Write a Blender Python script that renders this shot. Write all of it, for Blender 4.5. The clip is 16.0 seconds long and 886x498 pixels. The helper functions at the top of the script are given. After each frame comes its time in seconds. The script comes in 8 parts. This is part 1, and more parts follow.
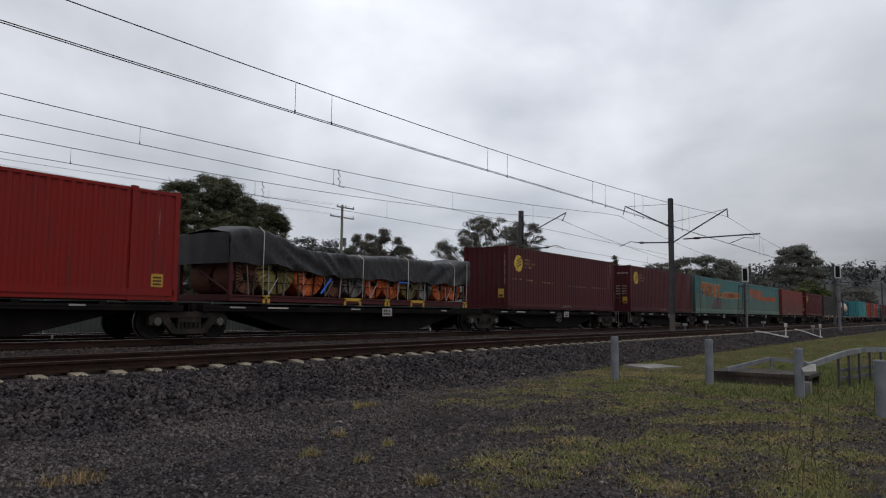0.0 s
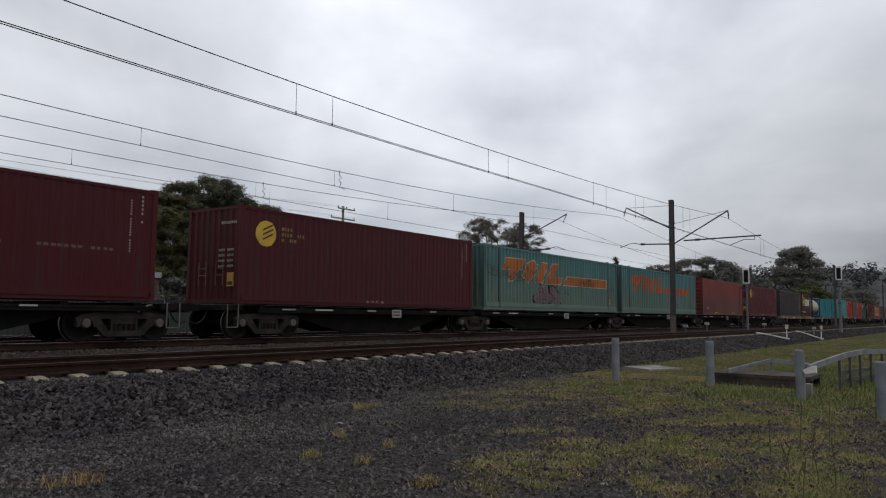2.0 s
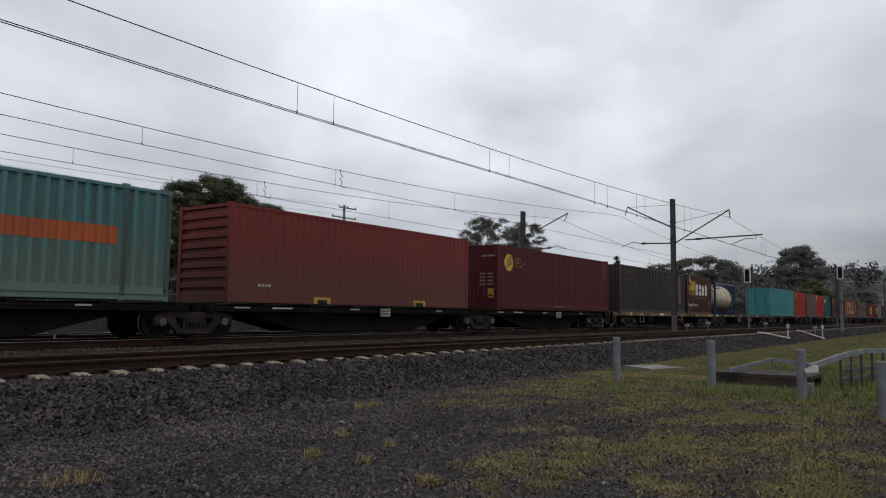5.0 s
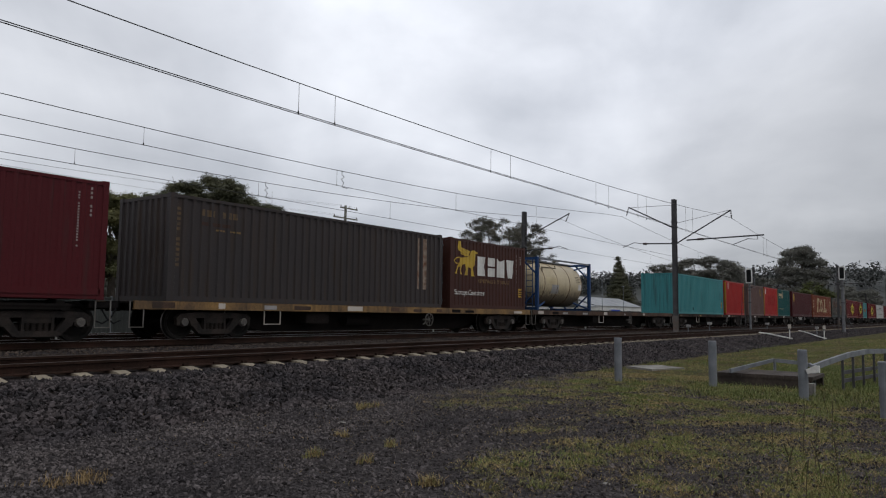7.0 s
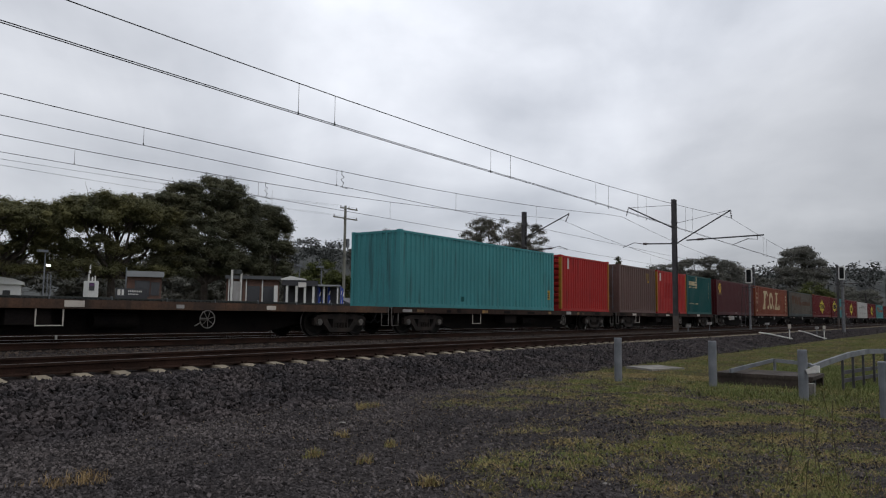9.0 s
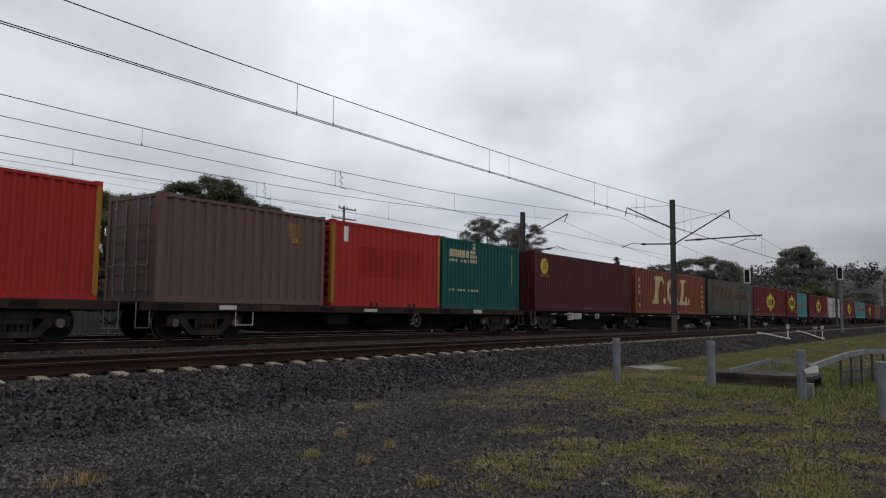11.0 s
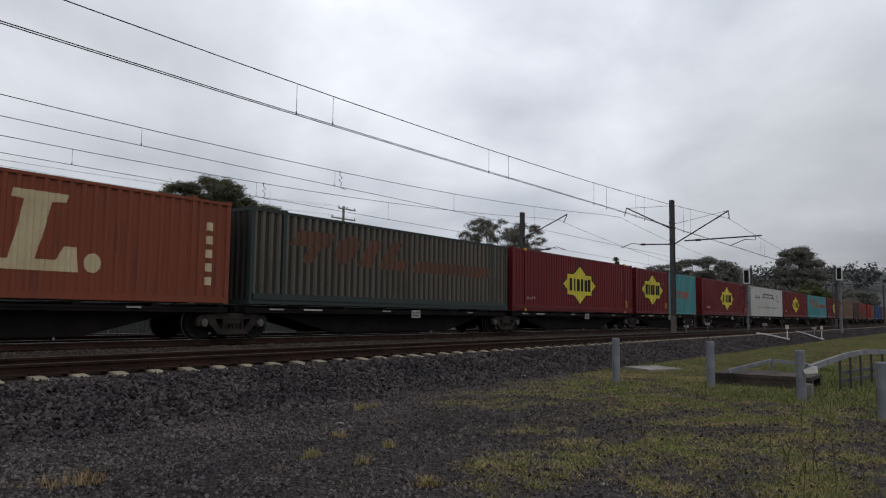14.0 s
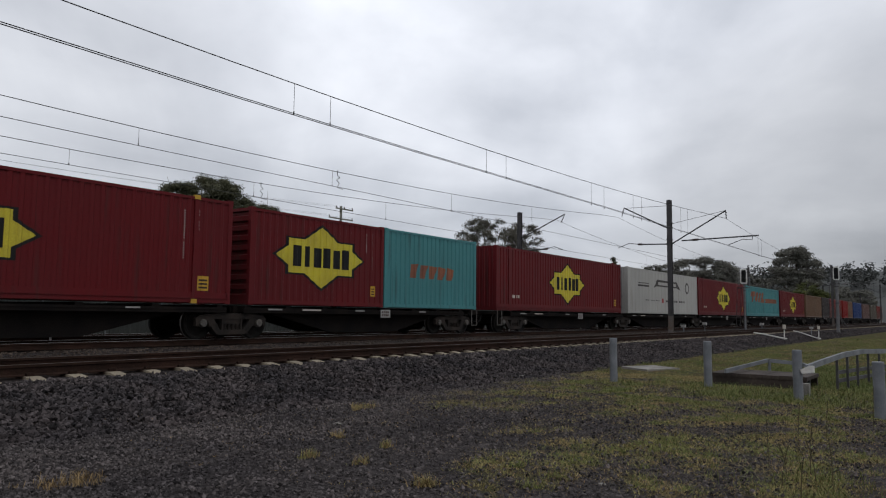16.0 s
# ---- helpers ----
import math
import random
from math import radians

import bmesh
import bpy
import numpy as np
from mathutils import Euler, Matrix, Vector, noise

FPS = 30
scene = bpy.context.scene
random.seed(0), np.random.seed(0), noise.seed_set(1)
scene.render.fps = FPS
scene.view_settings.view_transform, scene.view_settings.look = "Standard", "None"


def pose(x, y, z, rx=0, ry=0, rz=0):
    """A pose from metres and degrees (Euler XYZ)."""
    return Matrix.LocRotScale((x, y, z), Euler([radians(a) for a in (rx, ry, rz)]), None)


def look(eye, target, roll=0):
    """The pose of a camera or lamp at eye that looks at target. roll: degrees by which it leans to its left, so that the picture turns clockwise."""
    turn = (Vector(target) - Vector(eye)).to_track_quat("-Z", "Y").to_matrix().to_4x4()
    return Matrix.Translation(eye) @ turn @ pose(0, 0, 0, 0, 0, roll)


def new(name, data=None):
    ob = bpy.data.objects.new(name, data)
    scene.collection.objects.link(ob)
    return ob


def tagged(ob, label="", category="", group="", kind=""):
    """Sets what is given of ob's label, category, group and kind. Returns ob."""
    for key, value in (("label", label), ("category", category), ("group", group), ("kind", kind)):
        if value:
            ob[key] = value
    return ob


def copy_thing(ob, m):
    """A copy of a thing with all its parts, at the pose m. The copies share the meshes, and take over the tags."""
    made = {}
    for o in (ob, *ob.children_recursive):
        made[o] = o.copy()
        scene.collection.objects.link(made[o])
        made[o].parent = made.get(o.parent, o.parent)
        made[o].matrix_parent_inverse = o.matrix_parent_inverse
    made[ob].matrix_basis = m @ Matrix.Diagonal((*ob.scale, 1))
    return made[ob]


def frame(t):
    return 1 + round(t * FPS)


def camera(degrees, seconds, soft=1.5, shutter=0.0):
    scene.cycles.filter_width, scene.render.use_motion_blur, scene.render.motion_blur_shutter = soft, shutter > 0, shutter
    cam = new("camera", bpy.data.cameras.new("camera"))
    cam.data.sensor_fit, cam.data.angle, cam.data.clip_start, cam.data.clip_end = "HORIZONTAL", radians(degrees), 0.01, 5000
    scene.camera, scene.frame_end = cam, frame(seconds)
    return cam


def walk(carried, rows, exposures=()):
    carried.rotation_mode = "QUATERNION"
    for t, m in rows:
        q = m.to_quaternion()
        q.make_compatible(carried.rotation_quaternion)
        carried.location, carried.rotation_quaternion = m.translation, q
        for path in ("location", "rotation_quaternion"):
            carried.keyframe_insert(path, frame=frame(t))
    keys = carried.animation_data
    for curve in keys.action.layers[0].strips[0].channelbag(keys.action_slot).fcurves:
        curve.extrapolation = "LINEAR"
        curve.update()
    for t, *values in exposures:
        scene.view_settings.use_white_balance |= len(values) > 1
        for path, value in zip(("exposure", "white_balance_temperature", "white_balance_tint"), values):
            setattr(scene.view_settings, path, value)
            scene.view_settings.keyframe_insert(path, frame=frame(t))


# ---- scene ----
# ---------------------------------------------------------------- camera
# seconds, heading from the cross-track direction towards the far end, tilt up, lean; degrees
SWAY = [
    (0.0, 54.269, 5.018, 0.621),
    (0.5, 54.266, 5.074, 0.624),
    (1.0, 54.253, 5.109, 0.636),
    (1.5, 54.232, 5.125, 0.646),
    (2.0, 54.210, 5.128, 0.657),
    (2.5, 54.195, 5.119, 0.677),
    (3.0, 54.186, 5.099, 0.692),
    (3.5, 54.179, 5.075, 0.700),
    (4.0, 54.174, 5.052, 0.707),
    (6.5, 54.032, 5.080, 0.699),
    (7.0, 54.021, 5.082, 0.699),
    (7.5, 54.015, 5.088, 0.709),
    (8.0, 54.011, 5.097, 0.715),
    (8.5, 54.015, 5.102, 0.702),
    (9.0, 54.027, 5.096, 0.676),
    (11.5, 54.149, 5.125, 0.651),
    (12.0, 54.148, 5.125, 0.658),
    (12.5, 54.148, 5.124, 0.678),
    (13.0, 54.148, 5.126, 0.694),
    (13.5, 54.155, 5.132, 0.693),
    (14.0, 54.177, 5.137, 0.680),
    (14.5, 54.217, 5.143, 0.657),
    (15.0, 54.269, 5.149, 0.631),
    (15.5, 54.323, 5.149, 0.626),
    (16.0, 54.367, 5.137, 0.642),
]
EYE = Vector((0.0, 0.0, 0.76))


def aim(heading, tilt, lean):
    a, b = radians(heading), radians(tilt)
    return look(EYE, EYE + Vector((math.sin(a) * math.cos(b), math.cos(a) * math.cos(b), math.sin(b))), lean)


cam = camera(62.26, 16.0, soft=1.14)
walk(cam, [(t, aim(a, b, c)) for t, a, b, c in SWAY], exposures=[(0, 0.0), (16, 0.0)])


# ---------------------------------------------------------------- sky and sun
def overcast_sky():
    world = bpy.data.worlds.new("overcast_sky")
    scene.world = world
    world.use_nodes = True
    nt = world.node_tree
    nt.nodes.clear()
    N, K = nt.nodes.new, nt.links.new
    out, back = N("ShaderNodeOutputWorld"), N("ShaderNodeBackground")
    sky = N("ShaderNodeTexSky")
    sky.sky_type, sky.sun_disc = "NISHITA", False
    sky.sun_elevation, sky.sun_rotation = radians(55), radians(200)
    co, sep = N("ShaderNodeTexCoord"), N("ShaderNodeSeparateXYZ")
    K(co.outputs["Generated"], sep.inputs[0])
    # flat cloud deck: the direction divided by its height
    up = N("ShaderNodeMath")
    up.operation, up.inputs[1].default_value = "MAXIMUM", 0.0
    K(sep.outputs[2], up.inputs[0])
    lift = N("ShaderNodeMath")
    lift.operation, lift.inputs[1].default_value = "ADD", 0.16
    K(up.outputs[0], lift.inputs[0])
    px, py, comb = N("ShaderNodeMath"), N("ShaderNodeMath"), N("ShaderNodeCombineXYZ")
    for k, p in enumerate((px, py)):
        p.operation = "DIVIDE"
        K(sep.outputs[k], p.inputs[0])
        K(lift.outputs[0], p.inputs[1])
        K(p.outputs[0], comb.inputs[k])
    big, small = N("ShaderNodeTexNoise"), N("ShaderNodeTexNoise")
    for n, s, d, r in ((big, 0.5, 3.0, 0.5), (small, 1.5, 5.0, 0.5)):
        n.inputs["Scale"].default_value, n.inputs["Detail"].default_value, n.inputs["Roughness"].default_value = s, d, r
        n.inputs["Distortion"].default_value = 0.35
        K(comb.outputs[0], n.inputs["Vector"])
    ramp = N("ShaderNodeValToRGB")
    ramp.color_ramp.elements[0].position, ramp.color_ramp.elements[0].color = 0.36, (0.455, 0.48, 0.535, 1)
    ramp.color_ramp.elements[1].position, ramp.color_ramp.elements[1].color = 0.62, (0.925, 0.95, 1.01, 1)
    mid = ramp.color_ramp.elements.new(0.5)
    mid.color = (0.70, 0.725, 0.785, 1)
    puff = N("ShaderNodeTexNoise")
    puff.inputs["Scale"].default_value, puff.inputs["Detail"].default_value, puff.inputs["Distortion"].default_value = 3.4, 6.0, 0.3
    K(co.outputs["Generated"], puff.inputs["Vector"])
    both, three = N("ShaderNodeMix"), N("ShaderNodeMix")
    both.data_type = three.data_type = "FLOAT"
    both.inputs[0].default_value, three.inputs[0].default_value = 0.35, 0.40
    K(big.outputs[0], both.inputs[2])
    K(small.outputs[0], both.inputs[3])
    K(both.outputs[0], three.inputs[2])
    K(puff.outputs[0], three.inputs[3])
    K(three.outputs[0], ramp.inputs[0])
    # an overcast sky is dimmer towards the horizon
    dim = N("ShaderNodeMapRange")
    dim.inputs[1].default_value, dim.inputs[2].default_value = 0.0, 0.40
    dim.inputs[3].default_value, dim.inputs[4].default_value = 0.76, 1.05
    K(up.outputs[0], dim.inputs[0])
    fall = N("ShaderNodeMix")
    fall.data_type, fall.blend_type, fall.inputs[0].default_value = "RGBA", "MULTIPLY", 1.0
    K(ramp.outputs[0], fall.inputs[6])
    K(dim.outputs[0], fall.inputs[7])
    # the deck is a little brighter round the veiled sun
    aim_at = N("ShaderNodeVectorMath")
    aim_at.operation = "DOT_PRODUCT"
    aim_at.inputs[1].default_value = Vector((0.84, 0.46, 0.30)).normalized()
    K(co.outputs["Generated"], aim_at.inputs[0])
    glow = N("ShaderNodeMapRange")
    glow.interpolation_type = "SMOOTHSTEP"
    glow.inputs[1].default_value, glow.inputs[2].default_value = 0.86, 1.0
    glow.inputs[3].default_value, glow.inputs[4].default_value = 0.95, 1.27
    K(aim_at.outputs["Value"], glow.inputs[0])
    shine = N("ShaderNodeMix")
    shine.data_type, shine.blend_type, shine.inputs[0].default_value = "RGBA", "MULTIPLY", 1.0
    K(fall.outputs[2], shine.inputs[6])
    K(glow.outputs[0], shine.inputs[7])
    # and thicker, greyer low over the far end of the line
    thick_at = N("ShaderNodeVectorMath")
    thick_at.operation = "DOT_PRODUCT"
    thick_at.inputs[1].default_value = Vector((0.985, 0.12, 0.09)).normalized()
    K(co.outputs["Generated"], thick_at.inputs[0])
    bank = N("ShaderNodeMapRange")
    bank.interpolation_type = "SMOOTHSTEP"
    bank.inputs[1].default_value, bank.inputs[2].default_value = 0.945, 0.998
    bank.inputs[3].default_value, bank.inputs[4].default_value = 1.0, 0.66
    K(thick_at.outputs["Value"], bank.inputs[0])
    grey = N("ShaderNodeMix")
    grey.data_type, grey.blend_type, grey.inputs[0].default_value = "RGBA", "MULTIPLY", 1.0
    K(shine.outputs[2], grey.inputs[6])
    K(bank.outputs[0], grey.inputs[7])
    # a little of the clear sky comes through the deck
    mix = N("ShaderNodeMix")
    mix.data_type, mix.inputs[0].default_value = "RGBA", 0.94
    scale = N("ShaderNodeMix")
    scale.data_type, scale.blend_type, scale.inputs[0].default_value = "RGBA", "MULTIPLY", 1.0
    scale.inputs[7].default_value = (0.1, 0.1, 0.1, 1)
    K(sky.outputs[0], scale.inputs[6])
    K(scale.outputs[2], mix.inputs[6])
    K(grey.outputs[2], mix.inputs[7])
    K(mix.outputs[2], back.inputs[0])
    back.inputs[1].default_value = 1.0
    K(back.outputs[0], out.inputs[0])


overcast_sky()
sun = new("sun", bpy.data.lights.new("sun", "SUN"))
sun.data.energy, sun.data.angle, sun.data.color = 0.55, radians(40), (1.0, 0.97, 0.93)
sun.matrix_world = look((0, 0, 60), (0.2 * 60, 0.54 * 60, 10))


# ---------------------------------------------------------------- materials
def material(name, c1, c2, rough=0.75, metal=0.0, blotch=0.6, grain=30.0, bump=0.15, grime=None, streak=0.0, wear=0.5,
             spec=0.35, stretch=(1, 1, 1), vary=0.0, island=False):
    """Two colours in blotches, fine grain with relief, and optional grime in run-down streaks."""
    m = bpy.data.materials.new(name)
    m.use_nodes = True
    nt = m.node_tree
    N, K = nt.nodes.new, nt.links.new
    b = nt.nodes["Principled BSDF"]
    b.inputs["Metallic"].default_value = metal
    b.inputs["Specular IOR Level"].default_value = spec
    co = N("ShaderNodeTexCoord")
    mp = N("ShaderNodeMapping")
    mp.inputs["Scale"].default_value = stretch
    K(co.outputs["Object"], mp.inputs[0])
    n1, n2 = N("ShaderNodeTexNoise"), N("ShaderNodeTexNoise")
    for n, s, d in ((n1, blotch, 5.0), (n2, grain, 3.0)):
        n.inputs["Scale"].default_value, n.inputs["Detail"].default_value = s, d
        K(mp.outputs[0], n.inputs["Vector"])
    r1 = N("ShaderNodeMapRange")
    r1.inputs[1].default_value, r1.inputs[2].default_value = 0.5 - 0.5 * wear * 0.6, 0.5 + 0.5 * wear * 0.6
    K(n1.outputs[0], r1.inputs[0])
    mix = N("ShaderNodeMix")
    mix.data_type = "RGBA"
    mix.inputs[6].default_value, mix.inputs[7].default_value = (*c1, 1), (*c2, 1)
    K(r1.outputs[0], mix.inputs[0])
    g = N("ShaderNodeMapRange")
    g.inputs[1].default_value, g.inputs[2].default_value = 0.25, 0.75
    speck = 0.12 if bump <= 0.1 else 0.28
    g.inputs[3].default_value, g.inputs[4].default_value = 1 - speck, 1 + speck
    K(n2.outputs[0], g.inputs[0])
    mul = N("ShaderNodeMix")
    mul.data_type, mul.blend_type = "RGBA", "MULTIPLY"
    mul.inputs[0].default_value = 1.0
    K(mix.outputs[2], mul.inputs[6])
    K(g.outputs[0], mul.inputs[7])
    colour = mul.outputs[2]
    if grime:
        ms = N("ShaderNodeMapping")
        ms.inputs["Scale"].default_value = (5.0, 5.0, 0.35)
        K(co.outputs["Object"], ms.inputs[0])
        n3 = N("ShaderNodeTexNoise")
        n3.inputs["Scale"].default_value, n3.inputs["Detail"].default_value = 1.0, 6.0
        K(ms.outputs[0], n3.inputs["Vector"])
        r3 = N("ShaderNodeMapRange")
        r3.inputs[1].default_value, r3.inputs[2].default_value = 0.62 - 0.2 * streak, 0.85 - 0.12 * streak
        r3.inputs[4].default_value = 0.75
        K(n3.outputs[0], r3.inputs[0])
        mg = N("ShaderNodeMix")
        mg.data_type = "RGBA"
        mg.inputs[7].default_value = (*grime, 1)
        K(r3.outputs[0], mg.inputs[0])
        K(colour, mg.inputs[6])
        colour = mg.outputs[2]
    if vary:
        ob = N("ShaderNodeNewGeometry" if island else "ShaderNodeObjectInfo")
        rv = N("ShaderNodeMapRange")
        rv.inputs[3].default_value, rv.inputs[4].default_value = 1 - vary, 1 + vary
        K(ob.outputs["Random Per Island" if island else "Random"], rv.inputs[0])
        mv = N("ShaderNodeMix")
        mv.data_type, mv.blend_type = "RGBA", "MULTIPLY"
        mv.inputs[0].default_value = 1.0
        K(colour, mv.inputs[6])
        K(rv.outputs[0], mv.inputs[7])
        colour = mv.outputs[2]
    K(colour, b.inputs["Base Color"])
    rr = N("ShaderNodeMapRange")
    rr.inputs[3].default_value, rr.inputs[4].default_value = max(0.05, rough - 0.12), min(1.0, rough + 0.12)
    K(n1.outputs[0], rr.inputs[0])
    K(rr.outputs[0], b.inputs["Roughness"])
    if bump:
        bp = N("ShaderNodeBump")
        bp.inputs["Strength"].default_value, bp.inputs["Distance"].default_value = bump, 0.02
        K(n2.outputs[0], bp.inputs["Height"])
        K(bp.outputs[0], b.inputs["Normal"])
    return m


def paint(name, c, fade=0.75, rust=0.35, dirt=(0.035, 0.028, 0.024)):
    """Weathered container paint."""
    c2 = tuple(fade * v + (1 - fade) * 0.03 for v in c)
    return material(name, c, c2, 0.52, 0.0, 0.45, 24, 0.06, grime=dirt, streak=rust, spec=0.13)


DARK_STEEL = material("dark_steel", (0.008, 0.007, 0.007), (0.015, 0.012, 0.0105), 0.85, 0.0, 1.5, 25, 0.3, spec=0.06)
BOGIE_STEEL = material("bogie_steel", (0.016, 0.014, 0.013), (0.034, 0.027, 0.023), 0.85, 0.0, 3, 30, 0.4, spec=0.1)
WHEEL_STEEL = material("wheel_steel", (0.014, 0.012, 0.010), (0.009, 0.008, 0.0075), 0.75, 0.0, 4, 30, 0.2, spec=0.12)
TREAD_STEEL = material("tread_steel", (0.14, 0.13, 0.125), (0.09, 0.08, 0.075), 0.4, 0.8, 4, 30, 0.05)
RAIL_RUST = material("rail_rust", (0.034, 0.018, 0.013), (0.02, 0.012, 0.009), 0.9, 0.0, 2, 40, 0.3, spec=0.08)
RAIL_TOP = material("rail_top", (0.52, 0.50, 0.50), (0.40, 0.38, 0.37), 0.35, 0.25, 3, 40, 0.05)
DULL_TOP = material("dull_rail_top", (0.075, 0.055, 0.045), (0.05, 0.036, 0.028), 0.6, 0.5, 3, 40, 0.05)
CONCRETE = material("concrete", (0.42, 0.38, 0.32), (0.30, 0.26, 0.22), 0.9, 0.0, 2, 45, 0.3, vary=0.12)
SLEEPER = material("sleeper_concrete", (0.23, 0.195, 0.145), (0.16, 0.135, 0.10), 0.9, 0.0, 2, 45, 0.3, vary=0.14, spec=0.1)


def rail_dust(m):
    """Rust dust from the rails stains each sleeper but for its outer ends."""
    nt = m.node_tree
    N, K = nt.nodes.new, nt.links.new
    b = nt.nodes["Principled BSDF"]
    old = b.inputs["Base Color"].links[0].from_socket
    sep, mag, n, add, fac, mix = (N("ShaderNodeSeparateXYZ"), N("ShaderNodeMath"), N("ShaderNodeTexNoise"), N("ShaderNodeMath"), N("ShaderNodeMapRange"), N("ShaderNodeMix"))
    K(nt.nodes["Texture Coordinate"].outputs["Object"], sep.inputs[0])
    mag.operation, add.operation = "ABSOLUTE", "MULTIPLY_ADD"
    K(sep.outputs[1], mag.inputs[0])
    n.inputs["Scale"].default_value = 14.0
    K(n.outputs[0], add.inputs[0])
    add.inputs[1].default_value = 0.14
    K(mag.outputs[0], add.inputs[2])
    fac.inputs[1].default_value, fac.inputs[2].default_value = 0.98, 0.90
    K(add.outputs[0], fac.inputs[0])
    mix.data_type = "RGBA"
    mix.inputs[7].default_value = (0.035, 0.022, 0.016, 1)
    K(fac.outputs[0], mix.inputs[0])
    K(old, mix.inputs[6])
    K(mix.outputs[2], b.inputs["Base Color"])


rail_dust(SLEEPER)
GALVANISED = material("galvanised", (0.19, 0.20, 0.215), (0.12, 0.128, 0.14), 0.55, 0.35, 3, 60, 0.1)
MAST_STEEL = material("mast_steel", (0.07, 0.068, 0.07), (0.045, 0.043, 0.045), 0.7, 0.2, 2, 40, 0.15)
MAST_RUST = material("mast_rust", (0.115, 0.08, 0.06), (0.12, 0.115, 0.11), 0.9, 0.0, 3, 40, 0.3)
WIRE = material("wire", (0.025, 0.025, 0.027), (0.035, 0.033, 0.032), 0.6, 0.3, 3, 40, 0)
INSULATOR = material("insulator", (0.05, 0.03, 0.025), (0.04, 0.03, 0.03), 0.4, 0, 3, 40, 0)
WHITE_PAINT = material("white_paint", (0.62, 0.61, 0.58), (0.48, 0.46, 0.43), 0.6, 0, 2, 30, 0.1)
GREY_PLATE = material("grey_plate", (0.30, 0.29, 0.28), (0.22, 0.21, 0.20), 0.6, 0, 2, 30, 0.1)
BLACK_PAINT = material("black_paint", (0.012, 0.012, 0.013), (0.02, 0.02, 0.02), 0.7, 0, 2, 30, 0.1, spec=0.1)
YELLOW_PAINT = material("yellow_paint", (0.46, 0.27, 0.02), (0.34, 0.19, 0.025), 0.55, 0, 2, 30, 0.05)
LOGO_YELLOW = material("logo_yellow", (0.52, 0.44, 0.025), (0.42, 0.34, 0.028), 0.5, 0, 2, 30, 0.05)
RED_ORANGE = material("red_orange_paint", (0.36, 0.075, 0.018), (0.27, 0.065, 0.022), 0.6, 0, 1, 30, 0.05)
RIM_CREAM = material("dull_cream_rim", (0.42, 0.31, 0.17), (0.30, 0.21, 0.12), 0.6, 0, 1, 30, 0.05)
TAG_INK = material("thin_spray_ink", (0.040, 0.028, 0.024), (0.085, 0.060, 0.045), 0.7, 0, 3, 30, 0.05)
ORANGE_PAINT = material("orange_paint", (0.34, 0.098, 0.020), (0.25, 0.085, 0.028), 0.6, 0, 1, 30, 0.05)
CREAM_PAINT = material("cream_paint", (0.46, 0.38, 0.23), (0.36, 0.29, 0.17), 0.6, 0, 1, 30, 0.05)
PALE_PAINT = material("pale_paint", (0.50, 0.46, 0.40), (0.38, 0.33, 0.29), 0.6, 0, 1, 30, 0.05)
FADED_GOLD = material("faded_gold", (0.20, 0.125, 0.04), (0.11, 0.06, 0.025), 0.6, 0, 1, 30, 0.05)


# ---------------------------------------------------------------- mesh helpers
def part(name, bm, mat, parent=None, label="", bevel=0.0, smooth=False, at=None):
    """Links a bmesh as one mesh object under a thing or a part."""
    if bevel:
        edges = [e for e in bm.edges if len(e.link_faces) == 2 and e.calc_face_angle(0) > 0.6]
        bmesh.ops.bevel(bm, geom=edges, offset=bevel, segments=1, affect="EDGES", profile=0.5)
    me = bpy.data.meshes.new(name)
    bmesh.ops.recalc_face_normals(bm, faces=bm.faces)
    if smooth:
        for fc in bm.faces:
            fc.smooth = True
    bm.to_mesh(me)
    bm.free()
    me.materials.append(mat)
    ob = new(name, me)
    if parent:
        ob.parent = parent
    if at is not None:
        ob.matrix_basis = at
    if label:
        tagged(ob, label)
    return ob


def share(name, ob, parent, m):
    """A further piece on the mesh of ob."""
    o = new(name, ob.data)
    o.parent, o.matrix_basis = parent, m
    return o


def raw(name, verts, faces, mat, parent=None, smooth=False):
    me = bpy.data.meshes.new(name)
    me.from_pydata([tuple(v) for v in verts] if not isinstance(verts, np.ndarray) else verts.tolist(), [],
                   faces if not isinstance(faces, np.ndarray) else faces.tolist())
    me.materials.append(mat)
    if smooth:
        me.shade_smooth()
    ob = new(name, me)
    if parent:
        ob.parent = parent
    return ob


def box(bm, x0, y0, z0, x1, y1, z1):
    v = [bm.verts.new((x, y, z)) for z in (z0, z1) for x, y in ((x0, y0), (x1, y0), (x1, y1), (x0, y1))]
    for q in ((3, 2, 1, 0), (4, 5, 6, 7), (0, 1, 5, 4), (1, 2, 6, 5), (2, 3, 7, 6), (3, 0, 4, 7)):
        bm.faces.new([v[i] for i in q])
    return v


def rod(bm, p, q, r, r2=None, n=8, caps=True):
    p, q = Vector(p), Vector(q)
    r2 = r if r2 is None else r2
    a = (q - p).normalized()
    s = a.orthogonal().normalized()
    t = a.cross(s)
    rings = []
    for c, rad in ((p, r), (q, r2)):
        rings.append([bm.verts.new(c + rad * (math.cos(2 * math.pi * k / n) * s + math.sin(2 * math.pi * k / n) * t)) for k in range(n)])
    for k in range(n):
        bm.faces.new((rings[0][k], rings[0][(k + 1) % n], rings[1][(k + 1) % n], rings[1][k]))
    if caps:
        bm.faces.new(rings[0][::-1])
        bm.faces.new(rings[1])


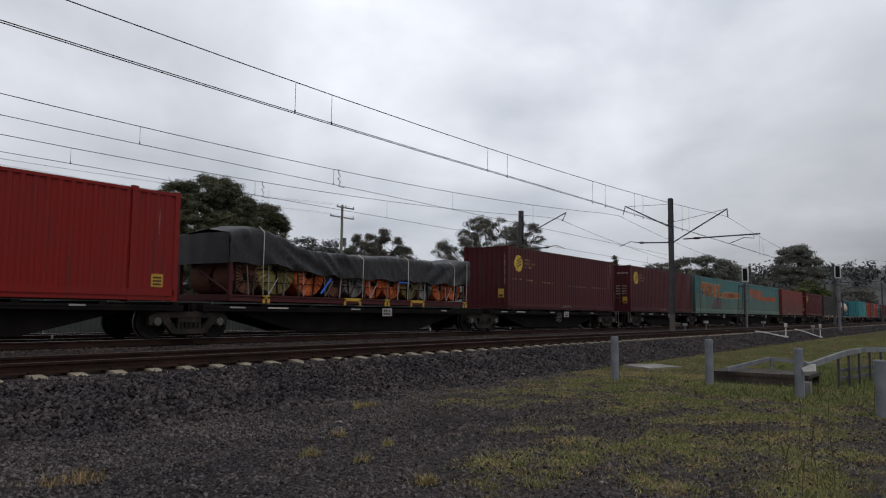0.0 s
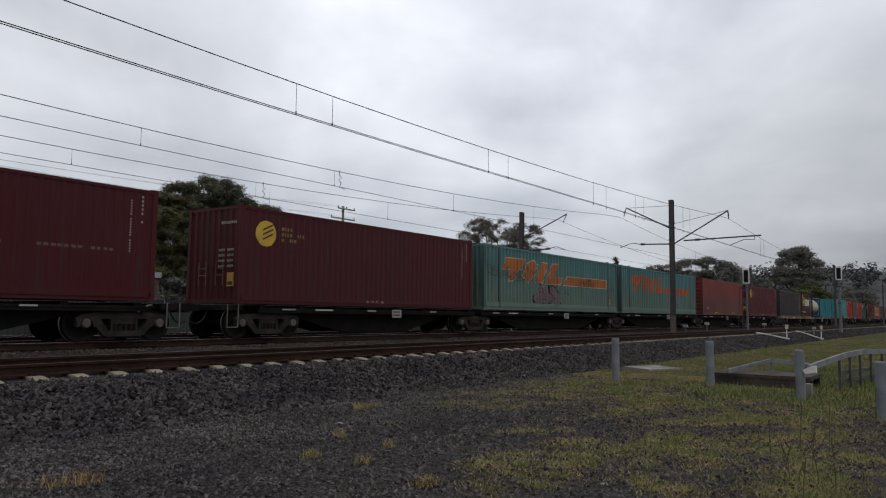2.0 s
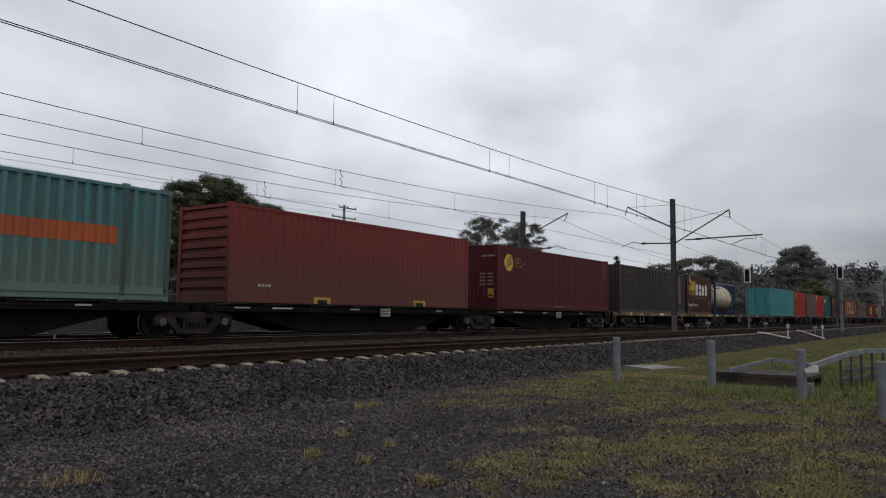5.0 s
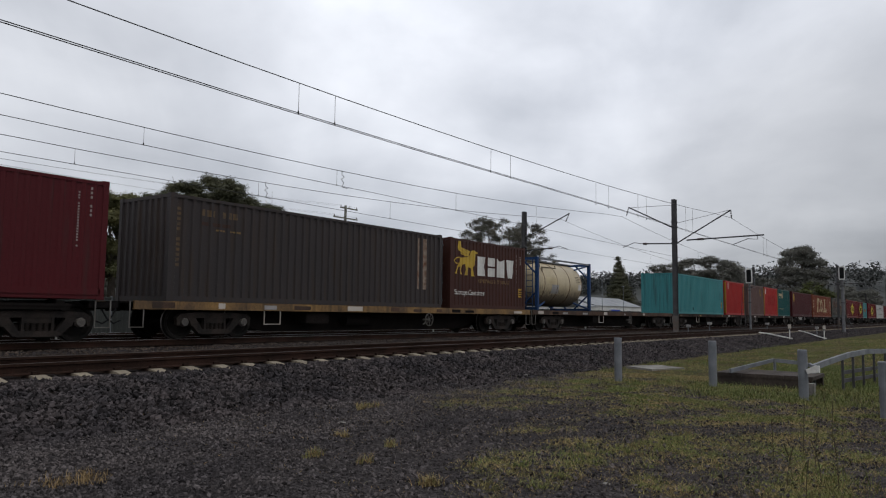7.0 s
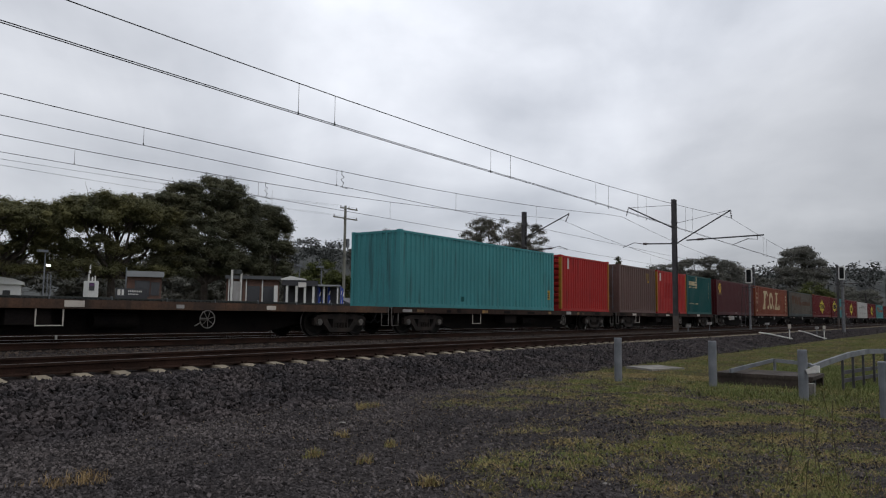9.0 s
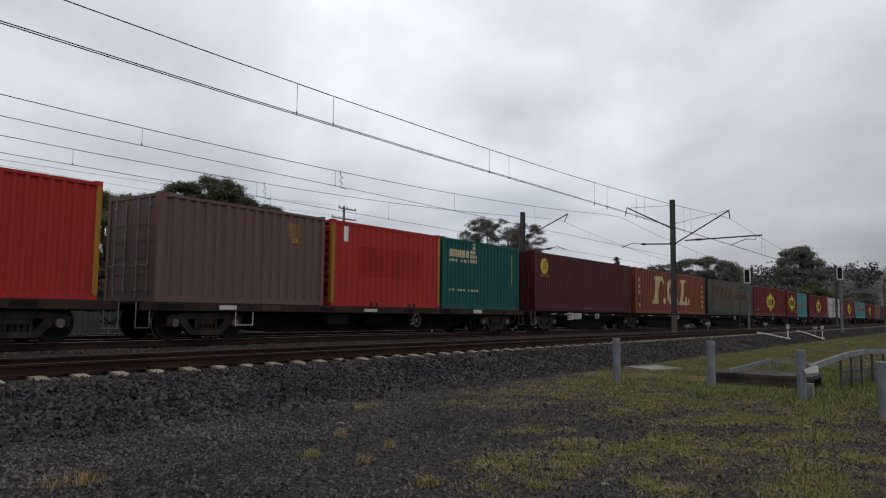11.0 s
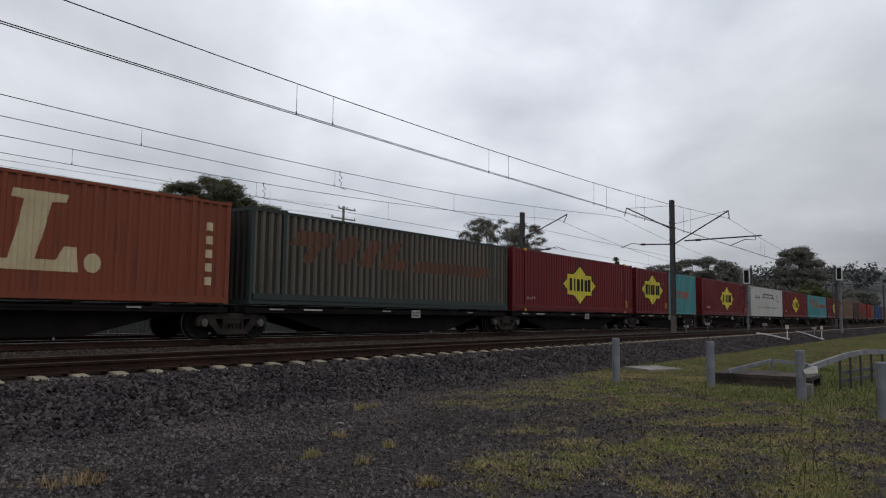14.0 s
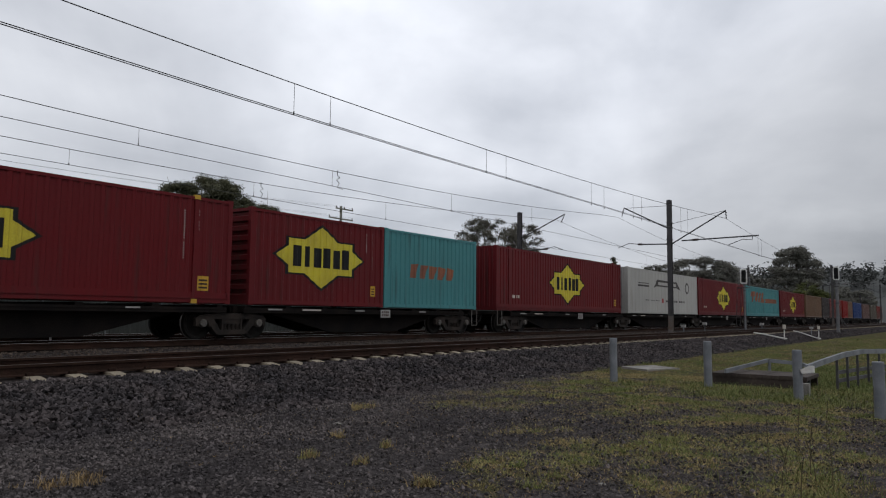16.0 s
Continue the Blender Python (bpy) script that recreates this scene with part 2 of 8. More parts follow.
def pipe(bm, pts, r, n=8):
    """One continuous tube through the points."""
    pts = [Vector(p) for p in pts]
    rings, s = [], None
    for i, p in enumerate(pts):
        t = ((pts[min(i + 1, len(pts) - 1)] - p).normalized() + (p - pts[max(i - 1, 0)]).normalized()).normalized()
        s = t.orthogonal().normalized() if s is None else (s - t * s.dot(t)).normalized()
        w = t.cross(s)
        rings.append([bm.verts.new(p + r * (math.cos(2 * math.pi * k / n) * s + math.sin(2 * math.pi * k / n) * w)) for k in range(n)])
    for a, b in zip(rings[:-1], rings[1:]):
        for k in range(n):
            bm.faces.new((a[k], a[(k + 1) % n], b[(k + 1) % n], b[k]))
    bm.faces.new(rings[0][::-1])
    bm.faces.new(rings[-1])


def prism(bm, poly, a, b, axis="y"):
    """A polygon of (u, v) drawn out between a and b along an axis."""
    def at(u, v, w):
        return {"y": (u, w, v), "x": (w, u, v), "z": (u, v, w)}[axis]
    lo, hi = [bm.verts.new(at(u, v, a)) for u, v in poly], [bm.verts.new(at(u, v, b)) for u, v in poly]
    bm.faces.new(lo), bm.faces.new(hi[::-1])
    for k in range(len(poly)):
        bm.faces.new((lo[k], lo[(k + 1) % len(poly)], hi[(k + 1) % len(poly)], hi[k]))


def ring(cx, cz, rx, rz=None, n=24):
    return [(cx + rx * math.cos(2 * math.pi * k / n), cz + (rz or rx) * math.sin(2 * math.pi * k / n)) for k in range(n)]


def thing(name, label, category, m=None, group="", kind=""):
    ob = new(name)
    if m is not None:
        ob.matrix_basis = m
    return tagged(ob, label, category, group, kind)


def B():
    return bmesh.new()


# ---------------------------------------------------------------- the lie of the land
NEAR_Y, TRAIN_Y, LOOP_Y = 11.55, 18.34, 22.7
GROUND = -0.61
PROFILE = [(-4000, -0.9), (-30, -0.75), (-3, -0.63), (8.1, -0.61), (8.6, -0.52), (9.85, -0.25), (10.2, -0.228), (10.42, -0.195), (10.75, -0.195), (12.9, -0.205), (13.6, -0.27),
           (16.4, -0.25), (16.95, -0.19), (19.7, -0.2), (20.3, -0.24), (21.3, -0.2), (24.1, -0.2), (25.6, -0.55), (27, -0.62), (60, -0.5), (4000, -0.5)]


def smooth(a, b, v):
    t = min(1.0, max(0.0, (v - a) / (b - a)))
    return t * t * (3 - 2 * t)


def land(x, y):
    z = float(np.interp(y, [p[0] for p in PROFILE], [p[1] for p in PROFILE]))
    near = smooth(60, 20, abs(x)) if abs(x) < 60 and -10 < y < 30 else 0.0
    bump = 0.030 * noise.noise((x * 0.8, y * 0.8, 0)) + 0.014 * noise.noise((x * 3.1, y * 3.1, 5))
    if 9.9 < y < 25:
        bump *= 0.35
    return z + near * bump


# patches of turf in the gravel: centre, half widths, thickness
TURF = [(14.6, 5.2, 3.2, 2.7, 0.95), (11.7, 4.2, 2.0, 1.6, 0.90), (10.9, 6.4, 2.0, 1.1, 0.52), (12.2, 2.2, 2.7, 1.3, 0.95), (9.4, 2.8, 1.5, 1.0, 0.62), (6.4, 3.3, 1.0, 0.75, 0.72), (7.6, 2.5, 1.3, 0.8, 0.75),
        (5.3, 3.1, 0.6, 0.4, 0.55), (8.8, 1.4, 1.8, 0.8, 0.85), (6.2, 1.2, 1.2, 0.65, 1.0), (6.2, 2.2, 0.6, 0.45, 0.7), (8.3, 4.4, 0.9, 0.5, 0.42), (7.2, 3.6, 0.7, 0.4, 0.55)]


def grass_cover(x, y):
    """How thick the grass stands, 0 to 1."""
    if 8.8 < y < 25.5:
        return 0.0
    n = 0.5 + 0.5 * noise.noise((x * 0.55, y * 0.55, 3)) + 0.32 * noise.noise((x * 1.7, y * 1.7, 9)) + 0.15 * noise.noise((x * 4.5, y * 4.5, 1))
    if y > 25:
        return min(1.0, 0.5 + 0.5 * n)
    edge = smooth(8.6, 7.4, y)
    far = smooth(14.5, 20, x) * smooth(8.9, 7.6, y + 0.35 * noise.noise((x * 0.9, y, 2))) * (0.35 + 0.65 * n)
    best = max(far, 0.9 * smooth(14, 16, x) * smooth(5.2, 3.8, y))
    rough = 0.53 + 0.30 * noise.noise((x * 0.7, y * 1.1, 3)) + 0.42 * noise.noise((x * 1.6, y * 2.3, 9)) + 0.30 * noise.noise((x * 4.2, y * 5.0, 1))
    ragged = 0.3 * noise.noise((x * 1.3, y * 1.3, 4)) + 0.16 * noise.noise((x * 4.1, y * 4.1, 6))
    for cx, cy, rx, ry, thick in TURF:
        d = math.hypot((x - cx) / rx, (y - cy) / ry) + ragged
        if d < 1.3:
            best = max(best, thick * smooth(1.3, 0.45, d) * (0.10 + 0.95 * smooth(0.40, 0.74, rough)))
    return max(0.0, min(1.0, best * edge + 0.20 * smooth(0.80, 1.05, n) * edge))


def gravel_material():
    m = material("gravel_and_grass", (0.037, 0.0328, 0.0330), (0.058, 0.0510, 0.0500), 0.95, 0, 0.7, 28, 1.0, vary=0, spec=0.03)
    nt = m.node_tree
    N, K = nt.nodes.new, nt.links.new
    b = nt.nodes["Principled BSDF"]
    old = b.inputs["Base Color"].links[0].from_socket
    co = nt.nodes["Texture Coordinate"]
    vor = N("ShaderNodeTexVoronoi")
    vor.inputs["Scale"].default_value = 48.0
    K(co.outputs["Object"], vor.inputs["Vector"])
    tone = N("ShaderNodeSeparateColor")
    K(vor.outputs["Color"], tone.inputs[0])
    tr = N("ShaderNodeMapRange")
    tr.inputs[3].default_value, tr.inputs[4].default_value = 0.45, 1.6
    K(tone.outputs[0], tr.inputs[0])
    mul = N("ShaderNodeMix")
    mul.data_type, mul.blend_type = "RGBA", "MULTIPLY"
    mul.inputs[0].default_value = 1.0
    K(old, mul.inputs[6])
    K(tr.outputs[0], mul.inputs[7])
    at = N("ShaderNodeAttribute")
    at.attribute_name = "cover"
    n = N("ShaderNodeTexNoise")
    n.inputs["Scale"].default_value, n.inputs["Detail"].default_value, n.inputs["Roughness"].default_value = 7.0, 9.0, 0.75
    K(co.outputs["Object"], n.inputs["Vector"])
    add = N("ShaderNodeMath")
    add.operation = "ADD"
    K(at.outputs["Fac"], add.inputs[0])
    K(n.outputs[0], add.inputs[1])
    th = N("ShaderNodeMapRange")
    th.inputs[1].default_value, th.inputs[2].default_value = 0.66, 1.02
    K(add.outputs[0], th.inputs[0])
    gr = N("ShaderNodeMix")
    gr.data_type = "RGBA"
    gr.inputs[6].default_value, gr.inputs[7].default_value = (0.068, 0.074, 0.027, 1), (0.098, 0.069, 0.040, 1)
    n2 = N("ShaderNodeTexNoise")
    n2.inputs["Scale"].default_value, n2.inputs["Detail"].default_value = 1.6, 5.0
    K(co.outputs["Object"], n2.inputs["Vector"])
    r2 = N("ShaderNodeMapRange")
    r2.inputs[1].default_value, r2.inputs[2].default_value = 0.42, 0.66
    K(n2.outputs[0], r2.inputs[0])
    K(r2.outputs[0], gr.inputs[0])
    mix = N("ShaderNodeMix")
    mix.data_type = "RGBA"
    K(th.outputs[0], mix.inputs[0])
    K(mul.outputs[2], mix.inputs[6])
    K(gr.outputs[2], mix.inputs[7])
    # the ground goes near black-brown along these bands
    dark_at = N("ShaderNodeAttribute")
    dark_at.attribute_name = "dark_band"
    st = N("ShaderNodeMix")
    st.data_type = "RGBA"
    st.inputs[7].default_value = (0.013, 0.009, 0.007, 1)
    K(dark_at.outputs["Fac"], st.inputs[0])
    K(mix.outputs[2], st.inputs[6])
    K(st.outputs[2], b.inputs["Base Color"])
    bp = next(k for k in nt.nodes if k.type == "BUMP")
    K(vor.outputs["Distance"], bp.inputs["Height"])
    bp.inputs["Distance"].default_value = 0.03
    return m


STONE = material("ballast_stone", (0.0315, 0.0276, 0.0290), (0.0590, 0.0492, 0.0482), 0.85, 0, 1.2, 35, 0.3, vary=0.85, island=True, spec=0.15)
CESS = material("path_gravel", (0.048, 0.0424, 0.0434), (0.087, 0.0750, 0.0722), 0.85, 0, 1.2, 35, 0.3, vary=0.75, island=True, spec=0.12)
SOIL = gravel_material()


def build_ground():
    xs = np.concatenate([[-4000, -1500, -600, -250, -120, -60, -35, -20, -12, -8], np.arange(-5, 20, 0.22), np.arange(20, 45, 0.8), [46, 50, 56, 64, 75, 90, 110, 140, 180, 240, 330, 480, 800, 1500, 4000]])
    ys = np.concatenate([[-4000, -1500, -600, -250, -120, -60, -35, -22, -14, -9, -6], np.arange(-4, 8, 0.2), np.arange(8, 10.6, 0.15), np.arange(10.7, 17, 0.4), np.arange(17, 28, 0.2), [29, 32, 37, 45, 60, 80, 110, 160, 240, 400, 800, 1500, 4000]])
    verts, cover = [], []
    for y in ys:
        for x in xs:
            verts.append((x, y, land(x, y)))
            cover.append(grass_cover(x, y))
    w = len(xs)
    faces = [(j * w + i, j * w + i + 1, (j + 1) * w + i + 1, (j + 1) * w + i) for j in range(len(ys) - 1) for i in range(w - 1)]
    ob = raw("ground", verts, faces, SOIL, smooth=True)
    a = ob.data.attributes.new("cover", "FLOAT", "POINT")
    a.data.foreach_set("value", cover)
    # dark along the track beds; the shoulder's dark stone gaps are painted in
    a = ob.data.attributes.new("dark_band", "FLOAT", "POINT")
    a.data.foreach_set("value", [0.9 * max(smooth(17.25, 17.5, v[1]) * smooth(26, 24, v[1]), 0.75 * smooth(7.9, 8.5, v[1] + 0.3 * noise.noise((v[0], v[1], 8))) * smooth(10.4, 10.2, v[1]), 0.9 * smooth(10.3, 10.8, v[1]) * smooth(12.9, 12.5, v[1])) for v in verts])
    return tagged(ob, "dark crushed gravel with patches of yellow-green grass beside the railway", "ground", kind="structure")


ground = build_ground()


def pebbles(name, spots, smin, smax, mat, label, category):
    """Many loose stones as one heap of rough eight-sided pieces."""
    n = len(spots)
    rng = np.random.default_rng(7)
    base = np.array([(1, 0, 0), (-1, 0, 0), (0, 1, 0), (0, -1, 0), (0, 0, 1), (0, 0, -1)], float)
    tri = np.array([(0, 2, 4), (2, 1, 4), (1, 3, 4), (3, 0, 4), (2, 0, 5), (1, 2, 5), (3, 1, 5), (0, 3, 5)])
    size = rng.uniform(smin, smax, (n, 1, 1)) * rng.uniform(0.55, 1.25, (n, 1, 3))
    v = base[None] * size + rng.normal(0, 0.25, (n, 6, 3)) * size * 0.8
    q = rng.normal(size=(n, 4))
    q /= np.linalg.norm(q, axis=1)[:, None]
    a, b, c, d = q.T
    rot = np.stack([np.stack([1 - 2 * (c * c + d * d), 2 * (b * c - a * d), 2 * (b * d + a * c)], -1),
                    np.stack([2 * (b * c + a * d), 1 - 2 * (b * b + d * d), 2 * (c * d - a * b)], -1),
                    np.stack([2 * (b * d - a * c), 2 * (c * d + a * b), 1 - 2 * (b * b + c * c)], -1)], 1)
    v = np.einsum("nij,nkj->nki", rot, v) + np.array(spots)[:, None, :]
    f = tri[None] + (np.arange(n) * 6)[:, None, None]
    ob = raw(name, v.reshape(-1, 3), f.reshape(-1, 3), mat)
    return tagged(ob, label, category, kind="stuff")


def scatter(n, x0, x1, y0, y1, seed, power=1.0, keep=None, lift=0.0):
    rng = np.random.default_rng(seed)
    out = []
    while len(out) < n:
        x = x0 + (x1 - x0) * rng.random() ** power
        y = y0 + (y1 - y0) * rng.random()
        if keep and rng.random() > keep(x, y):
            continue
        out.append((x, y, land(x, y) + lift * (0.2 + 1.6 * rng.random())))
    return out


pebbles("ballast_stones", scatter(30000, 1.5, 34, 7.9, 10.3, 1, 1.6, lift=0.016), 0.020, 0.050, STONE, "dark grey angular ballast stones on the track shoulder", "ballast")
pebbles("far_ballast", scatter(9000, 30, 120, 7.95, 10.25, 8, 1.5, lift=0.015), 0.035, 0.065, STONE, "dark ballast stones farther along the shoulder", "ballast")
pebbles("cess_stones", scatter(46000, 1.5, 16, 0.8, 8.2, 2, 1.2, lambda x, y: (1 - 0.6 * grass_cover(x, y)) * (0.45 + 0.65 * smooth(3.5, 6.5, y - 0.15 * x)), lift=0.005), 0.008, 0.024, CESS,
        "small dark gravel on the trackside path", "gravel")
pebbles("centre_ballast", scatter(18000, 1, 50, 13.9, 17.35, 3, 1.6, lift=0.008), 0.016, 0.034, material("dull_ballast", (0.056, 0.043, 0.036), (0.090, 0.070, 0.057), 0.9, 0, 1, 30, 0.3, vary=0.5, island=True, spec=0.1),
        "brown-grey ballast stones between the two tracks", "ballast")


# ---------------------------------------------------------------- tracks
RAIL = [(-0.07, -0.155), (0.07, -0.155), (0.07, -0.145), (0.012, -0.125), (0.009, -0.045), (0.035, -0.035), (0.035, -0.006), (0.028, 0.0),
        (-0.028, 0.0), (-0.035, -0.006), (-0.035, -0.035), (-0.009, -0.045), (-0.012, -0.125), (-0.07, -0.145)]


def sleeper_mesh(bm, x, y, sink=0.0):
    # tapered concrete beam with sloping shoulders, 2.5 m long
    top = [(-1.25, -0.210), (-0.92, -0.155), (-0.5, -0.155), (-0.35, -0.20), (0.35, -0.20), (0.5, -0.155), (0.92, -0.155), (1.25, -0.210)]
    prev = None
    for u, z in top:
        row = [bm.verts.new((x + s * w, y + u, zz)) for s, w, zz in ((-1, 0.125, -0.40), (-1, 0.10, z + sink), (1, 0.10, z + sink), (1, 0.125, -0.40))]
        if prev:
            for k in range(3):
                bm.faces.new((prev[k], prev[k + 1], row[k + 1], row[k]))
        else:
            bm.faces.new(row)
        prev = row
    bm.faces.new(prev[::-1])


def track(name, y, label, singles):
    t = thing(name, label, "track", kind="structure")
    for s in (-1, 1):
        bm = B()
        prism(bm, [(y + s * 0.752 + u, v) for u, v in RAIL], -60, 900, "x")
        part("rail", bm, RAIL_RUST, t)
        bm = B()
        box(bm, -60, y + s * 0.752 - 0.033, 0.0005, 900, y + s * 0.752 + 0.033, 0.004)
        part("rail_head", bm, DULL_TOP if singles else RAIL_TOP, t, "dull running surface" if singles else "worn bright running surface")
    xs = [4.46 + 0.605 * k for k in range(-24, 330)]
    bm = B()
    if singles:
        sleeper_mesh(bm, 0, 0)
        first = part("sleeper", bm, SLEEPER, t, at=pose(xs[0], y, 0))
        for x in xs[1:150]:
            share("sleeper", first, t, pose(x + random.uniform(-0.01, 0.01), y + random.uniform(-0.02, 0.02), random.uniform(-0.006, 0.004), 0, 0, random.uniform(-0.6, 0.6)))
        bm = B()
        for s in (-1, 1):
            box(bm, -0.05, s * 0.1 - 0.03, -0.155, 0.05, s * 0.1 + 0.03, -0.115)
            rod(bm, (-0.05, s * 0.1, -0.115), (0.05, s * 0.1, -0.11), 0.012, n=6)
        clip = part("rail_clip", bm, RAIL_RUST, t, at=pose(xs[0], y - 0.752, 0))
        for x in xs[1:110]:
            share("rail_clip", clip, t, pose(x, y - 0.752, 0))
        bm = B()
        xs = xs[150:]
    for x in xs:
        sleeper_mesh(bm, x, y, 0.0 if singles else -0.035)
    tagged(part("sleeper_row", bm, SLEEPER if singles else material("stained_concrete", (0.03, 0.021, 0.016), (0.02, 0.015, 0.012), 0.9, 0, 2, 40, 0.3), t), kind="stuff")
    return t


track("track_near", NEAR_Y, "rusty steel rails on pale concrete sleepers in ballast", True)
track("track_train", TRAIN_Y, "worn steel rails on stained sleepers under the train", False)
track("track_loop", LOOP_Y, "rusty steel rails of the track behind the train", False)


# ---------------------------------------------------------------- overhead line
def h_beam(bm, z0, z1, d=0.26, w=0.26, t=0.02):
    for s in (-1, 1):
        box(bm, s * d / 2 - t / 2, -w / 2, z0, s * d / 2 + t / 2, w / 2, z1)
    box(bm, -d / 2, -t / 2, z0, d / 2, t / 2, z1)


def insulator_string(bm, p, q):
    p, q = Vector(p), Vector(q)
    rod(bm, p, q, 0.018, n=6)
    for k in range(4):
        c = p.lerp(q, 0.2 + 0.2 * k)
        d = (q - p).normalized() * 0.02
        rod(bm, c - d, c + d, 0.055, 0.04, n=8)


def arm(mast, side, label):
    """One bracket: raking strut, level tube with insulator, steady arm. side: -1 towards the near track."""
    s = side
    bm = B()
    rod(bm, (0, s * 0.13, 5.3 if s < 0 else 6.3), (0, s * (3.4 if s < 0 else 2.95), 7.15 if s < 0 else 7.78), 0.04)
    strut = part("strut", bm, MAST_STEEL, mast)
    bm = B()
    if s < 0:
        rod(bm, (0, -0.75, 5.47), (0, -5.2, 5.56), 0.042)
        tie = ((0, -0.13, 6.55), (0, -3.35, 7.15))
    else:
        rod(bm, (0, 0.13, 5.30), (0, 2.0, 5.37), 0.042)
        tie = ((0, 0.13, 7.7), (0, 2.9, 7.75))
    part("bracket_tube", bm, MAST_STEEL, mast)
    bm = B()
    rod(bm, *tie, 0.012, n=6)
    part("tie_rod", bm, MAST_STEEL, mast)
    bm = B()
    if s < 0:
        insulator_string(bm, (0, -3.38, 7.12), (0, -3.42, 6.62))
    else:
        insulator_string(bm, (0, 2.95, 7.75), (0, 3.1, 7.22))
    part("insulator", bm, INSULATOR, mast, "brown ribbed insulator")
    bm = B()
    if s < 0:
        rod(bm, (0, -1.4, 5.485), (0, -1.75, 5.49), 0.07)
    else:
        rod(bm, (0, 1.75, 5.36), (0, 2.0, 5.37), 0.07)
    part("tube_insulator", bm, INSULATOR, mast)
    bm = B()
    if s < 0:
        pipe(bm, [(0, -4.85, 5.55), (0, -4.85, 5.32), (0, -4.3, 5.38), (0, -3.5, 5.08)], 0.022)
    else:
        pipe(bm, [(0, 1.95, 5.36), (0, 2.6, 5.47), (0, 3.35, 5.20)], 0.022)
    part("steady_arm", bm, MAST_STEEL, mast)


def mast(x, y, top, sides, label, rusty=True):
    t = thing("overhead_line_mast", label, "mast", pose(x, y, 0), group="overhead line masts")
    bm = B()
    h_beam(bm, 0.85, top)
    part("post", bm, MAST_STEEL, t)
    bm = B()
    h_beam(bm, -0.25, 0.85)
    part("post_foot", bm, MAST_RUST if rusty else MAST_STEEL, t, "rust-streaked foot of the steel post")
    bm = B()
    box(bm, -0.35, -0.35, -0.45, 0.35, 0.35, -0.18)
    part("footing", bm, CONCRETE, t, bevel=0.02)
    for s in sides:
        arm(t, s, label)
    for z in (5.3, 5.55, 6.3, 6.6):
        bm = B()
        box(bm, -0.16, -0.16, z, 0.16, 0.16, z + 0.06)
        part("clamp_band", bm, MAST_STEEL, t)
    return t


for k in (-1, 0, 1, 2, 3):
    x = 45 + 66 * k
    mast(x, 14.95, 8.05, (-1, 1), "tall dark steel mast with brackets over both tracks")
    m = mast(x, 25.6, 8.05, (), "grey steel mast behind the loop track")
    # bracket of the loop line reaches towards the tracks
    bm = B()
    rod(bm, (0, -0.13, 6.2), (0, -3.5, 7.68), 0.04)
    part("strut", bm, MAST_STEEL, m)
    bm = B()
    rod(bm, (0, -0.13, 5.3), (0, -2.2, 5.37), 0.042)
    part("bracket_tube", bm, MAST_STEEL, m)
    bm = B()
    rod(bm, (0, -1.9, 5.36), (0, -2.2, 5.37), 0.07)
    part("tube_insulator", bm, INSULATOR, m)
    bm = B()
    insulator_string(bm, (0, -3.5, 7.66), (0, -3.2, 7.1))
    part("insulator", bm, INSULATOR, m, "brown ribbed insulator")
    bm = B()
    pipe(bm, [(0, -2.15, 5.36), (0, -2.7, 5.5), (0, -3.35, 5.25)], 0.022)
    part("steady_arm", bm, MAST_STEEL, m)


def wire_run(parent, name, fn, x0, x1, step, r):
    bm = B()
    n = int((x1 - x0) / step)
    pts = [fn(x0 + (x1 - x0) * k / n) for k in range(n + 1)]
    pipe(bm, pts, r, n=5)
    return part(name, bm, WIRE, parent)


def catenary(y, contact, low, high, twin, drops, label, low_x=11.5, rise=0.02, zigzag=None):
    t = thing("overhead_wire", label, "overhead wire", group="overhead wires")

    def sag(x):
        d = ((x - low_x + 33) % 66) - 33
        return low + (high - low) * (d / 33) ** 2

    def stagger(x):
        d = abs(((x - low_x) % 132) - 66) / 66
        return y + 0.02 * (d - 0.5)
    wire_run(t, "messenger_wire", lambda x: (x, stagger(x), sag(x)), -21, 441, 3.0, 0.011)
    for s in ((-0.045, 0.045) if twin else (0.0,)):
        wire_run(t, "contact_wire", lambda x, s=s: (x, stagger(x) + s, contact + min(rise, 0.0006 * ((((x - low_x + 33) % 66) - 33) ** 2))), -21, 441, 6.0, 0.0095)
    for x in drops:
        for k in (0, 66, 132):
            bm = B()
            rod(bm, (x + k, stagger(x + k), sag(x + k)), (x + k, stagger(x + k), contact), 0.0055, n=5)
            rod(bm, (x + k, stagger(x + k), contact + 0.07), (x + k, stagger(x + k), contact), 0.016, n=6)
            part("dropper", bm, WIRE, t)
    if zigzag:
        bm = B()
        zt = sag(zigzag)
        pipe(bm, [(zigzag, y, zt + 0.05), (zigzag, y, zt - 0.12), (zigzag + 0.12, y, zt - 0.2), (zigzag - 0.05, y, zt - 0.3), (zigzag + 0.1, y, zt - 0.4), (zigzag, y, contact), (zigzag + 0.3, y, contact - 0.02)], 0.014, 6)
        part("jumper", bm, WIRE, t)
    return t


